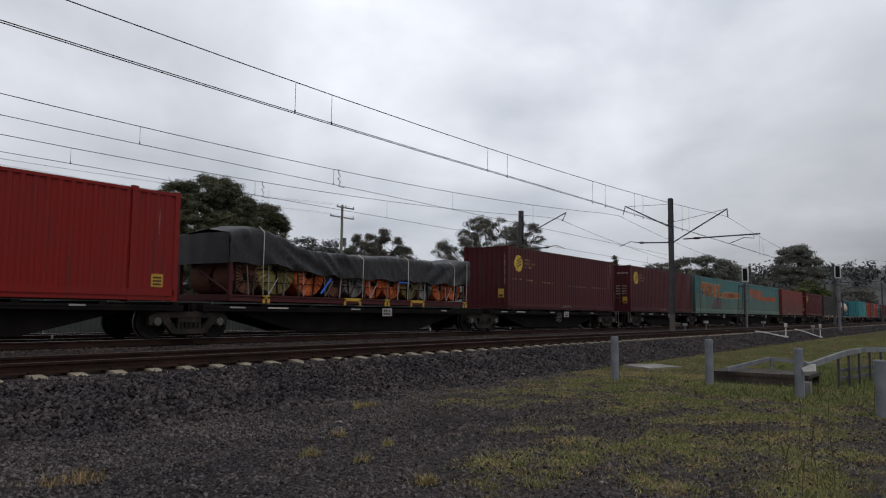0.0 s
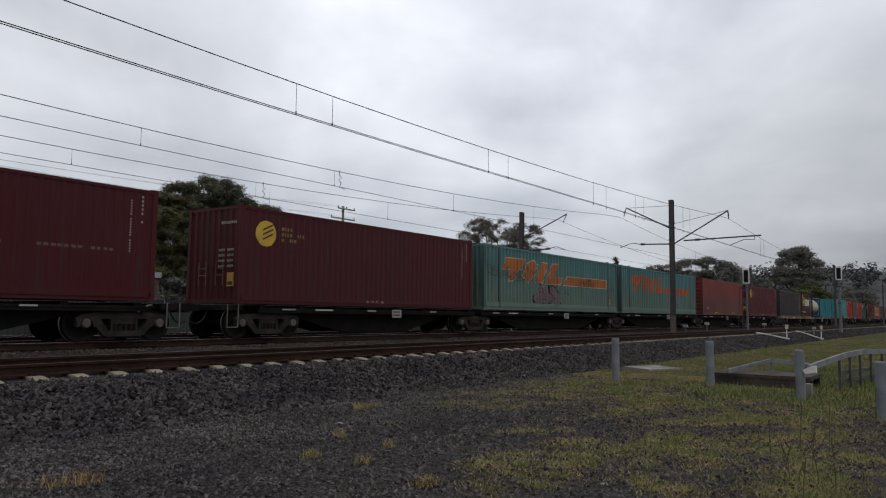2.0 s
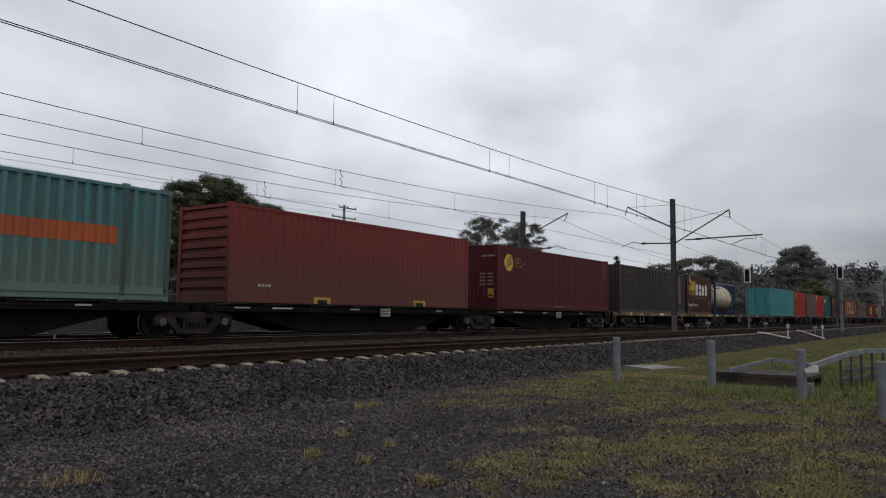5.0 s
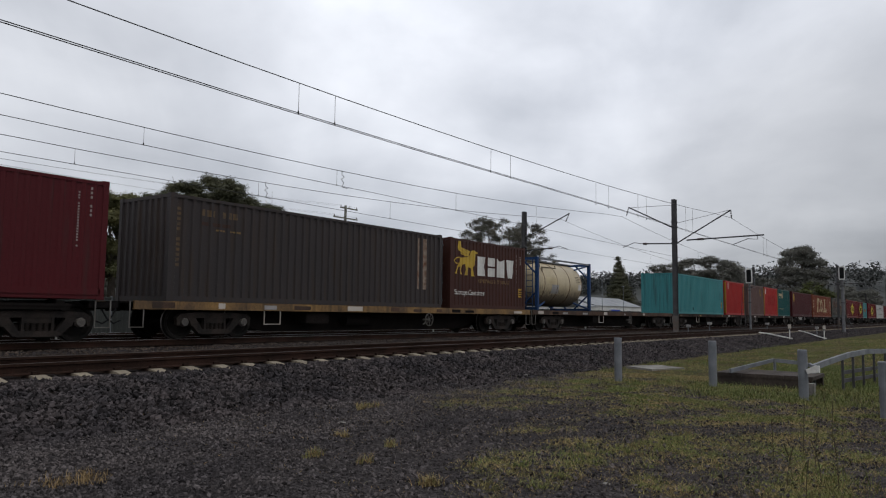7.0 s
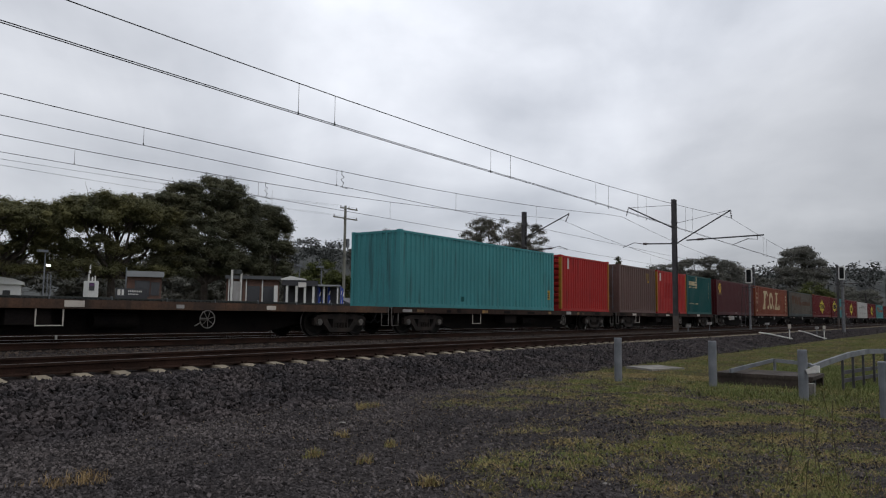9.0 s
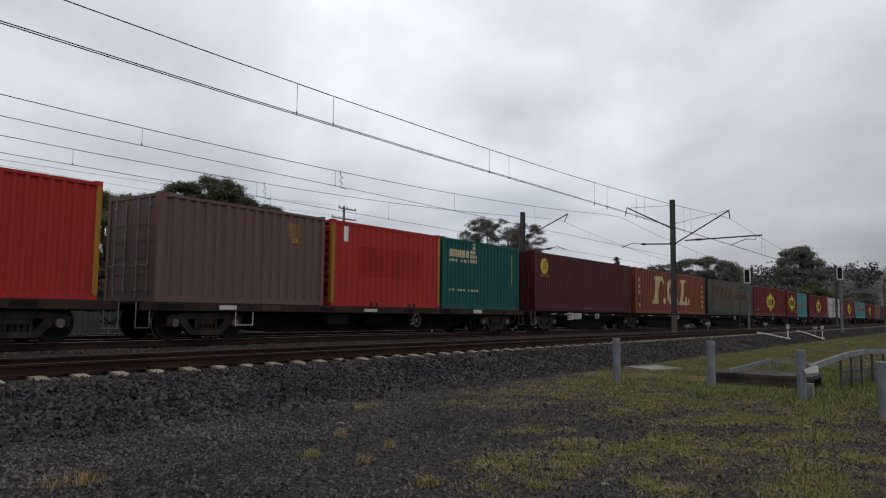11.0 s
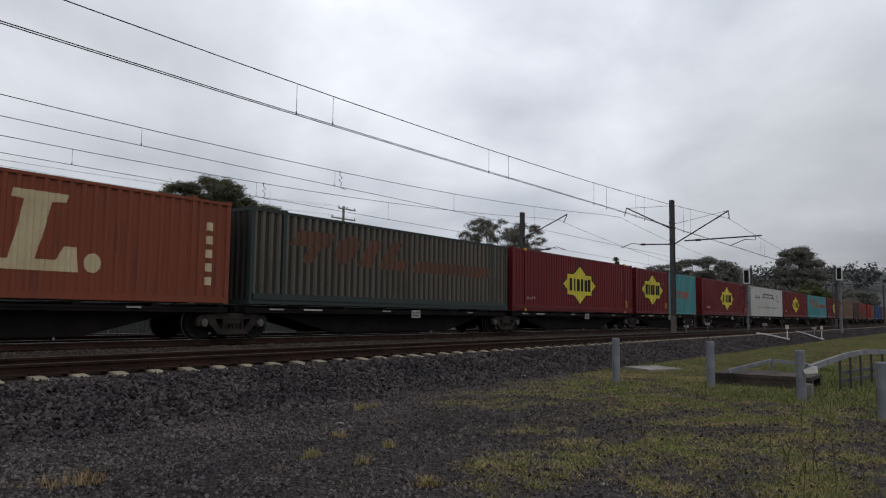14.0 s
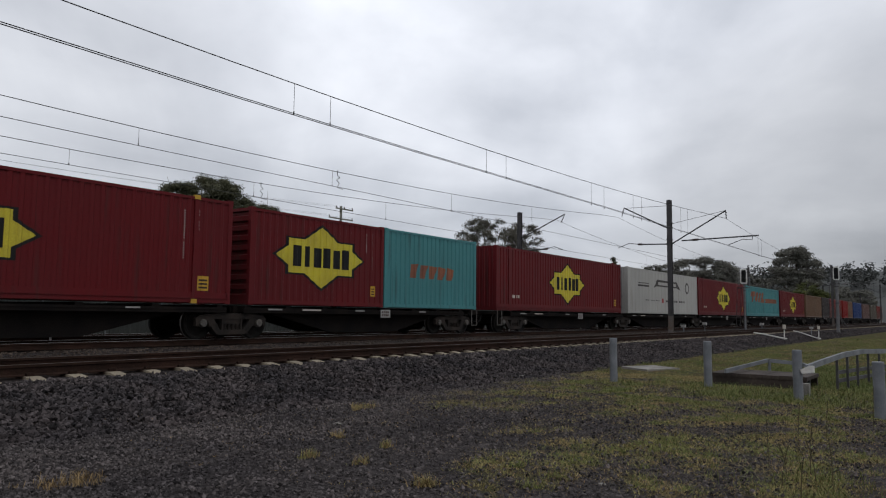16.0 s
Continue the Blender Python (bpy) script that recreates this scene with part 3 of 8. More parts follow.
catenary(NEAR_Y, 4.99, 5.66, 6.69, True, (-13, -12, -5, -4, 3.0, 4.1, 10.6, 11.7, 18.3, 19.45, 25.8, 27.0, 30.1, 31.1, 36.5, 37.6), "twin contact wires hung from a sagging messenger wire", rise=0.09)
catenary(TRAIN_Y, 5.29, 5.785, 7.25, False, (-5, 3.5, 11.2, 18.75, 26.2, 33.5), "thin contact wire and messenger wire above the train", rise=0.03, zigzag=19.0)
catenary(LOOP_Y, 5.30, 5.80, 7.35, False, (-4, 4, 11.55, 18.85, 26.9, 34.5), "thin contact wire and messenger wire over the loop track", zigzag=19.2)


# ================================================================ the train
TRAIN, WHEELS = [], []
DECK = 1.0


def on_train(ob, u, y=TRAIN_Y, z=0.0):
    ob.matrix_basis = pose(u, y, z)
    TRAIN.append((ob, u, y, z))
    return ob


# ---------------------------------------------------------------- bogies
def wheel_mesh(name, y, parent):
    # lathed disc with flange, plate and hub
    prof = [(0.0, -0.09), (0.10, -0.09), (0.12, -0.05), (0.34, -0.02), (0.385, -0.075), (0.455, -0.075), (0.46, 0.045), (0.49, 0.055), (0.49, 0.075), (0.385, 0.075), (0.34, 0.02), (0.12, 0.05), (0.0, 0.05)]
    s = 1 if y > 0 else -1
    n = 24
    bm = B()
    rows = [[bm.verts.new((r * math.cos(2 * math.pi * k / n), y - s * v, r * math.sin(2 * math.pi * k / n))) for k in range(n)] for r, v in prof[1:-1]]
    for i, (a, b) in enumerate(zip(rows[:-1], rows[1:])):
        for k in range(n):
            fc = bm.faces.new((a[k], a[(k + 1) % n], b[(k + 1) % n], b[k]))
            fc.material_index = 1 if i == 5 else 0
    bm.faces.new(rows[0][::-1]), bm.faces.new(rows[-1])
    ob = part(name, bm, WHEEL_STEEL, parent)
    ob.data.materials.append(TREAD_STEEL)
    return ob


AXLE_GREASE = material("greasy_axle_box", (0.06, 0.055, 0.05), (0.12, 0.105, 0.09), 0.5, 0.0, 5, 30, 0.3)


def build_bogie():
    t = thing("bogie", "dark oily cast-steel bogie with two axles on the rails", "bogie", group="bogies of the train")
    for y in (-1.02, 1.02):
        bm = B()
        a, b = y - 0.07, y + 0.07
        prism(bm, [(-1.24, 0.58), (-1.1, 0.68), (-0.6, 0.73), (0.6, 0.73), (1.1, 0.68), (1.24, 0.58), (1.22, 0.50), (0.9, 0.55), (0.5, 0.57), (-0.5, 0.57), (-0.9, 0.55), (-1.22, 0.50)], a, b)
        prism(bm, [(-0.46, 0.13), (0.46, 0.13), (0.56, 0.26), (0.40, 0.27), (-0.40, 0.27), (-0.56, 0.26)], a, b)
        box(bm, -0.30, y - 0.05, 0.44, 0.30, y + 0.05, 0.57)
        for s in (-1, 1):
            prism(bm, [(s * 0.66, 0.60), (s * 0.90, 0.60), (s * 0.80, 0.44), (s * 0.52, 0.14), (s * 0.36, 0.20)], a, b)
            prism(bm, [(s * 0.30, 0.24), (s * 0.36, 0.24), (s * 0.36, 0.60), (s * 0.30, 0.60)], a, b)
            prism(bm, [(s * 0.76, 0.60), (s * 0.70, 0.38), (s * 0.78, 0.36), (s * 0.84, 0.60)], a, b)
            prism(bm, [(s * 1.20, 0.60), (s * 1.22, 0.38), (s * 1.14, 0.36), (s * 1.10, 0.60)], a, b)
        part("side_frame", bm, BOGIE_STEEL, t, bevel=0.012)
        for s in (-1, 1):
            bm = B()
            e = y + (0.10 if y > 0 else -0.10)
            box(bm, s * 0.98 - 0.09, y - 0.06, 0.38, s * 0.98 + 0.09, y + 0.06, 0.57)
            rod(bm, (s * 0.98, y, 0.46), (s * 0.98, e, 0.46), 0.125, 0.105, n=14)
            for k in range(3):
                c = (s * 0.98 + 0.06 * math.cos(2.1 * k), 0.46 + 0.06 * math.sin(2.1 * k))
                rod(bm, (c[0], e, c[1]), (c[0], e + (0.02 if y > 0 else -0.02), c[1]), 0.016, n=6)
            part("axle_box", bm, AXLE_GREASE, t)
        for k in range(4):
            bm = B()
            x = -0.21 + 0.14 * k
            for j in range(5):
                rod(bm, (x, y, 0.245 + 0.04 * j), (x, y, 0.265 + 0.04 * j), 0.062, n=10)
            rod(bm, (x, y, 0.24), (x, y, 0.45), 0.04, n=8)
            part("spring", bm, BOGIE_STEEL, t)
    bm = B()
    prism(bm, [(-1.02, 0.46), (1.02, 0.46), (1.02, 0.58), (0.5, 0.74), (-0.5, 0.74), (-1.02, 0.58)], -0.2, 0.2, "x")
    part("bolster", bm, BOGIE_STEEL, t)
    bm = B()
    for s in (-1, 1):
        box(bm, s * 0.42 - 0.05, -0.95, 0.30, s * 0.42 + 0.05, 0.95, 0.42)
        for y in (-0.72, 0.72):
            box(bm, s * 0.5 - 0.06, y - 0.05, 0.26, s * 0.5 + 0.06, y + 0.05, 0.56)
    part("brake_beam", bm, DARK_STEEL, t)
    for s in (-1, 1):
        bm = B()
        rod(bm, (0, -1.05, 0), (0, 1.05, 0), 0.075, n=10)
        ax = part("axle", bm, WHEEL_STEEL, t, at=pose(s * 0.98, 0, 0.46))
        for y in (-0.76, 0.76):
            wheel_mesh("wheel", y, ax)
    return t


def add_bogie(m):
    b = copy_thing(BOGIE, Matrix())
    TRAIN.append((b, m, TRAIN_Y, 0.004))
    b.matrix_basis = pose(m, TRAIN_Y, 0.004)
    for c in b.children:
        if c.name.startswith("axle") and not c.name.startswith("axle_box"):
            WHEELS.append((c, round(c.matrix_basis.translation.x, 3)))
    return b


BOGIE = build_bogie()
BOGIES = [-2.9, 12.25, 27.1, 40.4, 45.05, 56.4, 71.8, 87.8, 102.1, 114.05, 118.85, 134.15, 139.15, 154.4, 159.0, 174.6, 179.6, 194.8, 199.45, 210.75, 226.15, 241.4, 256.55,
          267.7, 272.7, 285.9, 300.8, 315.9, 331.2, 346.4, 360.0, 366.0, 380.5, 394.0, 408.0, 422.0]
on_train(BOGIE, BOGIES[0], TRAIN_Y, 0.004)
for c in BOGIE.children:
    if c.name.startswith("axle") and not c.name.startswith("axle_box"):
        WHEELS.append((c, round(c.matrix_basis.translation.x, 3)))
for u in BOGIES[1:]:
    add_bogie(u)


# ---------------------------------------------------------------- wagons
RUSTY_SILL = material("rusty_sill", (0.085, 0.042, 0.022), (0.035, 0.022, 0.016), 0.8, 0, 1.1, 20, 0.2, grime=(0.02, 0.015, 0.012), streak=0.6)
OCHRE_SILL = material("ochre_sill", (0.26, 0.15, 0.05), (0.09, 0.055, 0.03), 0.8, 0, 0.9, 20, 0.2, grime=(0.02, 0.015, 0.012), streak=0.6)


def plate(parent, x, z, w, h, mat, y=-1.23, name="plate", label=""):
    bm = B()
    box(bm, x, y - 0.008, z, x + w, y + 0.004, z + h)
    return part(name, bm, mat, parent, label)


def marks(parent, x, z, w, h, n, mat, y, name="lettering", axis="x"):
    """Writing too small to read: a row of short bars."""
    bm = B()
    rng = random.Random(int(x * 97 + z * 31))
    p = 0.0
    step = (w if axis == "x" else h) / n
    for k in range(n):
        a, b = p, p + step * rng.uniform(0.5, 0.8)
        if axis == "x":
            box(bm, x + a, y - 0.003, z, x + b, y, z + h)
        else:
            box(bm, x, y - 0.003, z + a, x + w, y, z + b)
        p += step
    ob = part(name, bm, mat, parent)
    if n > 4:
        tagged(ob, kind="stuff")
    return ob


HOOP_GREY = material("dull_hoop_paint", (0.15, 0.14, 0.13), (0.09, 0.08, 0.07), 0.7, 0, 3, 30, 0.1)


def hoop(parent, x, y, z0, z1, w, mat, name="step_hoop"):
    bm = B()
    pipe(bm, [(x, y, z1), (x, y, z0), (x + w, y, z0), (x + w, y, z1)], 0.019, n=6)
    return part(name, bm, mat, parent, "pale painted step hoop")


def hand_wheel(parent, x, z, y=-1.24, r=0.24):
    bm = B()
    pts = [(x + r * math.cos(a), y, z + r * math.sin(a)) for a in [2 * math.pi * k / 20 for k in range(21)]]
    pipe(bm, pts, 0.014, n=6)
    for k in range(7):
        a = 2 * math.pi * k / 7 + 0.3
        rod(bm, (x, y, z), (x + r * math.cos(a), y, z + r * math.sin(a)), 0.009, n=6)
    rod(bm, (x - r * 0.9, y - 0.01, z - 0.08), (x - r * 1.75, y - 0.03, z - 0.18), 0.016, n=6)
    rod(bm, (x, y - 0.02, z), (x, y + 0.3, z), 0.035, n=8)
    return part("brake_wheel", bm, HOOP_GREY, parent, "grey spoked hand-brake wheel with a crank")


def coupler(parent, x, s):
    bm = B()
    box(bm, min(x, x + s * 0.55), -0.09, 0.78, max(x, x + s * 0.55), 0.09, 0.98)
    box(bm, min(x + s * 0.42, x + s * 0.66), -0.16, 0.74, max(x + s * 0.42, x + s * 0.66), 0.16, 1.0)
    part("coupler", bm, DARK_STEEL, parent, bevel=0.02)
    bm = B()
    pipe(bm, [(x, -0.4, 0.8), (x + s * 0.15, -0.42, 0.55), (x + s * 0.35, -0.4, 0.42), (x + s * 0.55, -0.36, 0.5)], 0.022, n=6)
    part("air_hose", bm, BLACK_PAINT, parent)


def girder(bm, L, y, t, drop, run=2.6, flat=0.35):
    """A deep-bellied side girder from end to end."""
    prism(bm, [(0.25, DECK - 0.05), (L - 0.25, DECK - 0.05), (L - 0.25, DECK - 0.24), (L - 1.7, DECK - 0.26), (L - 1.7 - run, drop), (1.7 + run, drop), (1.7, DECK - 0.26), (0.25, DECK - 0.24)], y - t, y + t)


def skeletal_wagon(u0, u1, ends=(False, False), label="low black container wagon with a deep belly", wheel_x=0.0):
    """A platform between two bogies; ends tells which ends carry a coupler."""
    L = u1 - u0
    w = on_train(thing("container_wagon", label, "wagon", group="wagons of the train"), u0)
    for y in (-0.75, 0.75):
        bm = B()
        girder(bm, L, y, 0.05, 0.13)
        part("girder", bm, DARK_STEEL, w)
    for y in (-1.16, 1.16):
        bm = B()
        box(bm, 0.3, y - 0.06, DECK - 0.16, L - 0.3, y + 0.06, DECK - 0.10)
        box(bm, 0.3, y - 0.04, DECK - 0.24, L - 0.3, y - 0.02, DECK - 0.16)
        part("edge_beam", bm, DARK_STEEL, w)
    n = 8
    for k in range(n):
        x = 0.5 + (L - 1.0) * k / (n - 1)
        bm = B()
        box(bm, x - 0.1, -1.15, DECK - 0.22, x + 0.1, 1.15, DECK - 0.02)
        part("cross_beam", bm, DARK_STEEL, w)
    bm = B()
    rod(bm, (L * 0.42, -0.3, 0.5), (L * 0.42 + 1.1, -0.3, 0.5), 0.2, n=14)
    part("air_tank", bm, DARK_STEEL, w)
    for xa, xb in ((-0.2, 1.9), (L - 1.9, L + 0.2)):
        bm = B()
        box(bm, xa, -0.7, 0.74, xb, 0.7, 0.92)
        part("end_sill", bm, DARK_STEEL, w)
    for x, ww in ((1.2, 0.55), (2.6, 0.8), (L * 0.42, 0.45), (L - 3.4, 0.4)):
        plate(w, x, DECK - 0.155, ww, 0.045, GREY_PLATE if ww < 0.6 else PALE_PAINT, name="reflector")
    if wheel_x:
        hand_wheel(w, wheel_x, 0.62, r=0.22)
    plate(w, L * 0.53, 0.64, 0.52, 0.28, GREY_PLATE, name="number_plate")
    marks(w, L * 0.53 + 0.05, 0.80, 0.42, 0.075, 4, SMOKE, -1.239)
    marks(w, L * 0.53 + 0.05, 0.69, 0.42, 0.075, 4, SMOKE, -1.239)
    for s, flag in ((-1, ends[0]), (1, ends[1])):
        if flag:
            x = 0.0 if s < 0 else L
            coupler(w, x + s * 0.9, s)
            bm = B()
            box(bm, min(x + s * 0.2, x + s * 0.95), -1.1, 0.82, max(x + s * 0.2, x + s * 0.95), 1.1, 0.97)
            part("headstock", bm, DARK_STEEL, w)
            hoop(w, x + (-0.8 if s < 0 else 0.32), -1.18, 0.34, 1.0, 0.38, HOOP_GREY)
    return w


def flat_wagon(u0, u1, sill, label, wheel_x, box_x, hoop_x):
    """A wagon with straight side sills and an open steel deck, from headstock to headstock."""
    L = u1 - u0
    w = on_train(thing("flat_wagon", label, "wagon", group="wagons of the train"), u0)
    bm = B()
    box(bm, 0, -1.2, DECK - 0.05, L, 1.2, DECK - 0.012)
    part("deck", bm, DARK_STEEL, w)
    for y in (-1.2, 1.2):
        bm = B()
        box(bm, 0, y - 0.03, DECK - 0.185, L, y + 0.03, DECK + 0.012)
        box(bm, 0, y - 0.05, DECK - 0.205, L, y + 0.05, DECK - 0.18)
        part("side_sill", bm, sill, w)
    for y in (-0.35, 0.35):
        bm = B()
        girder(bm, L, y, 0.06, 0.17, 3.2)
        part("centre_sill", bm, DARK_STEEL, w)
    for k in range(9):
        x = 0.6 + (L - 1.2) * k / 8
        bm = B()
        prism(bm, [(-1.17, DECK - 0.2), (1.17, DECK - 0.2), (1.17, DECK - 0.05), (-1.17, DECK - 0.05)], x - 0.06, x + 0.06, "x")
        part("cross_beam", bm, DARK_STEEL, w)
    rng = random.Random(int(u0))
    x = 0.5
    while x < L - 0.9:
        ww = rng.uniform(0.22, 0.75)
        plate(w, x, DECK - 0.165, ww, rng.choice((0.10, 0.12, 0.15)), rng.choice((PALE_PAINT, GREY_PLATE, OCHRE_SILL, DARK_STEEL, RUSTY_SILL, DARK_STEEL)))
        x += ww + rng.uniform(0.3, 1.8)
    hand_wheel(w, wheel_x, 0.55)
    hoop(w, hoop_x, -1.2, 0.40, 0.78, 0.62, PALE_PAINT)
    bm = B()
    box(bm, box_x, -1.1, 0.42, box_x + 1.0, -0.6, 0.76)
    part("tool_box", bm, DARK_STEEL, w, bevel=0.02)
    bm = B()
    rod(bm, (box_x + 2.2, -0.6, 0.5), (box_x + 3.4, -0.6, 0.5), 0.19, n=14)
    part("air_tank", bm, DARK_STEEL, w)
    for s, x in ((-1, 0.0), (1, L)):
        coupler(w, x, s)
        hoop(w, x + (-0.1 if s < 0 else -0.35), -1.2, 0.34, 1.0, 0.38, HOOP_GREY)
    return w


# ---------------------------------------------------------------- shipping containers
class Ribs:
    """The fold of a container's side: flats and slopes along its length."""
    def __init__(self, x0, x1, period, depth):
        n = max(1, round((x1 - x0) / period))
        p = (x1 - x0) / n
        self.x, self.d = [x0], [0.0]
        for k in range(n):
            for f, d in ((0.30, 0.0), (0.42, depth), (0.88, depth), (1.0, 0.0)):
                self.x.append(x0 + (k + f) * p)
                self.d.append(d)

    def at(self, x):
        return float(np.interp(x, self.x, self.d))


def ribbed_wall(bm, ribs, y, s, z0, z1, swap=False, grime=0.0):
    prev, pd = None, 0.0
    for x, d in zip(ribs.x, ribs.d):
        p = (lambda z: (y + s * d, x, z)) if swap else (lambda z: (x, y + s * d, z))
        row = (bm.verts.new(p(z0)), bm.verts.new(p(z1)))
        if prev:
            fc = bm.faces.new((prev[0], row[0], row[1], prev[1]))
            # flats recessed past half this depth take the second, darker material
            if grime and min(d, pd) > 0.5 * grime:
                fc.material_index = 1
        prev, pd = row, d


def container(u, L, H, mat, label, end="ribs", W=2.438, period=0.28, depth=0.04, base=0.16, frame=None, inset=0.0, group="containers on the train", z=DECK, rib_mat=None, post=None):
    c = on_train(thing("shipping_container", label, "shipping container", group=group), u, TRAIN_Y, z)
    frame = frame or mat
    h = W / 2
    ribs = Ribs(0.13, L - 0.13, period, depth)
    c["side"] = 0
    for s in (-1, 1):
        bm = B()
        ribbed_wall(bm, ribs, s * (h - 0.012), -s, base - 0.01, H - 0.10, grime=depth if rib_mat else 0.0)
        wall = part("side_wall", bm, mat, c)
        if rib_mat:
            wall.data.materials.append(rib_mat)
        bm = B()
        box(bm, 0.1, s * h - 0.05 if s > 0 else -h, 0.02, L - 0.1, h if s > 0 else -h + 0.05, base)
        if base > 0.2:
            box(bm, 0.1, s * (h + 0.006) - 0.02, base * 0.45, L - 0.1, s * (h + 0.006) + 0.02, base * 0.52)
        part("bottom_rail", bm, frame, c)
        bm = B()
        box(bm, 0.1, h - 0.07 if s > 0 else -h + 0.004, H - 0.11, L - 0.1, h - 0.004 if s > 0 else -h + 0.07, H - 0.03)
        part("top_rail", bm, frame, c)
    for x0, x1 in ((0, 0.14), (L - 0.14, L)):
        for s in (-1, 1):
            bm = B()
            y0, y1 = sorted((s * h, s * (h - 0.13)))
            box(bm, x0, y0, 0.1, x1, y1, H - 0.1)
            part("corner_post", bm, post or frame, c, bevel=0.012)
            for zz in (0.0, H - 0.118):
                bm = B()
                xa, xb = (x0 - 0.004, x0 + 0.174) if x0 == 0 else (x1 - 0.174, x1 + 0.004)
                y0, y1 = sorted((s * (h + 0.004), s * (h - 0.158)))
                box(bm, xa, y0, zz, xb, y1, zz + 0.118)
                part("corner_casting", bm, frame, c, bevel=0.015)
    if inset:
        for x in (inset, L - inset):
            bm = B()
            box(bm, x - 0.07, -h - 0.006, 0.02, x + 0.07, -h + 0.05, H - 0.02)
            part("lifting_post", bm, post or frame, c, bevel=0.01)
            for zz in (0.0, H - 0.1):
                bm = B()
                box(bm, x - 0.09, -h - 0.012, zz, x + 0.09, -h + 0.08, zz + 0.118)
                part("lifting_casting", bm, YELLOW_PAINT if inset < 1.25 and "tipped" in label else frame, c, bevel=0.012)
    # roof with shallow cross folds
    rr = Ribs(0.15, L - 0.15, 0.5, 0.02)
    bm = B()
    prev = None
    for x, d in zip(rr.x, rr.d):
        row = (bm.verts.new((x, -h + 0.06, H - 0.035 - d)), bm.verts.new((x, h - 0.06, H - 0.035 - d)))
        if prev:
            bm.faces.new((prev[0], row[0], row[1], prev[1]))
        prev = row
    part("roof", bm, mat, c)
    bm = B()
    box(bm, 0.1, -h + 0.06, 0.06, L - 0.1, h - 0.06, 0.16)
    part("floor", bm, DARK_STEEL, c)
    for x, s in ((0.0, 1), (L, -1)):
        bm = B()
        xa, xb = sorted((x + s * 0.02, x + s * 0.10))
        box(bm, xa, -h + 0.1, 0.02, xb, h - 0.1, 0.16)
        part("end_rail", bm, frame, c)
        bm = B()
        box(bm, xa, -h + 0.1, H - 0.11, xb, h - 0.1, H - 0.02)
        part("end_rail", bm, frame, c)
        if end == "door" and s > 0:
            for a, b in ((-h + 0.13, -0.005), (0.005, h - 0.13)):
                bm = B()
                box(bm, x + 0.045, a, 0.17, x + 0.085, b, H - 0.12)
                for k in range(5):
                    za = 0.3 + (H - 0.7) * k / 5
                    box(bm, x + 0.03, a + 0.08, za, x + 0.05, b - 0.08, za + (H - 0.9) / 7)
                leaf = part("door", bm, mat, c, bevel=0.006)
                for fr in (0.28, 0.75):
                    bm = B()
                    yy = a + (b - a) * fr
                    rod(bm, (x + 0.012, yy, 0.14), (x + 0.012, yy, H - 0.1), 0.017, n=8)
                    rod(bm, (x, yy, 0.95), (x, yy + 0.35, 1.0), 0.012, n=6)
                    for zz in (0.3, 1.0, 1.8, H - 0.35):
                        box(bm, x + 0.0, yy - 0.05, zz, x + 0.04, yy + 0.05, zz + 0.06)
                    part("lock_rod", bm, GALVANISED, leaf)
        elif end == "cross" and s > 0:
            bm = B()
            rows = []
            n = 9
            for k in range(n):
                za, p = 0.16 + (H - 0.27) * k / n, (H - 0.27) / n
                for f, d in ((0.0, 0.0), (0.45, 0.0), (0.6, 0.07), (0.9, 0.07)):
                    zz = za + f * p
                    rows.append((bm.verts.new((x + 0.02 + d, -h + 0.12, zz)), bm.verts.new((x + 0.02 + d, h - 0.12, zz))))
            for p, q in zip(rows[:-1], rows[1:]):
                bm.faces.new((p[0], p[1], q[1], q[0]))
            part("end_wall", bm, mat, c)
        else:
            bm = B()
            ribbed_wall(bm, Ribs(-h + 0.12, h - 0.12, 0.26, 0.045), x + s * 0.02, s, 0.15, H - 0.1, swap=True)
            # with rib_mat the end walls are darker too: shade and soot in one colour
            part("end_wall", bm, rib_mat or mat, c)
    return c, ribs, h


def decal(made, polys, mat, name, label="", proud=0.004):
    """Paint on the folded side wall: the shape is cut at each fold and laid on it."""
    if 1 < len(polys) <= 8:
        return [decal(made, [poly], mat, name, label, proud) for poly in polys]
    bm = B()
    for poly in polys:
        bm.faces.new([bm.verts.new((x, 0, z)) for x, z in poly])
    ob = lay(made, bm, mat, name, label, proud)
    if len(polys) > 8:
        tagged(ob, kind="stuff")
    return ob


def lay(made, bm, mat, name, label="", proud=0.004):
    c, ribs, h = made
    bm.normal_update()
    bmesh.ops.triangulate(bm, faces=bm.faces[:])
    lo, hi = min(v.co.x for v in bm.verts), max(v.co.x for v in bm.verts)
    for x in ribs.x:
        if lo < x < hi:
            bmesh.ops.bisect_plane(bm, geom=bm.verts[:] + bm.edges[:] + bm.faces[:], dist=1e-5, plane_co=(x, 0, 0), plane_no=(1, 0, 0))
    for v in bm.verts:
        v.co.y = -h + 0.012 + ribs.at(v.co.x) - proud
    ob = part(name, bm, mat, c, label)
    return ob


def words(text, x, z, size, slant=0.0, squeeze=1.0):
    """Flat letters in the side's plane."""
    cu = bpy.data.curves.new("words", "FONT")
    cu.body, cu.size, cu.shear = text, size, slant
    tmp = bpy.data.objects.new("words", cu)
    scene.collection.objects.link(tmp)
    bpy.context.view_layer.update()
    me = bpy.data.meshes.new_from_object(tmp)
    bm = B()
    bm.from_mesh(me)
    bpy.data.objects.remove(tmp)
    bpy.data.curves.remove(cu)
    bpy.data.meshes.remove(me)
    for v in bm.verts:
        v.co = Vector((x + v.co.x * squeeze, 0, z + v.co.y))
    return bm


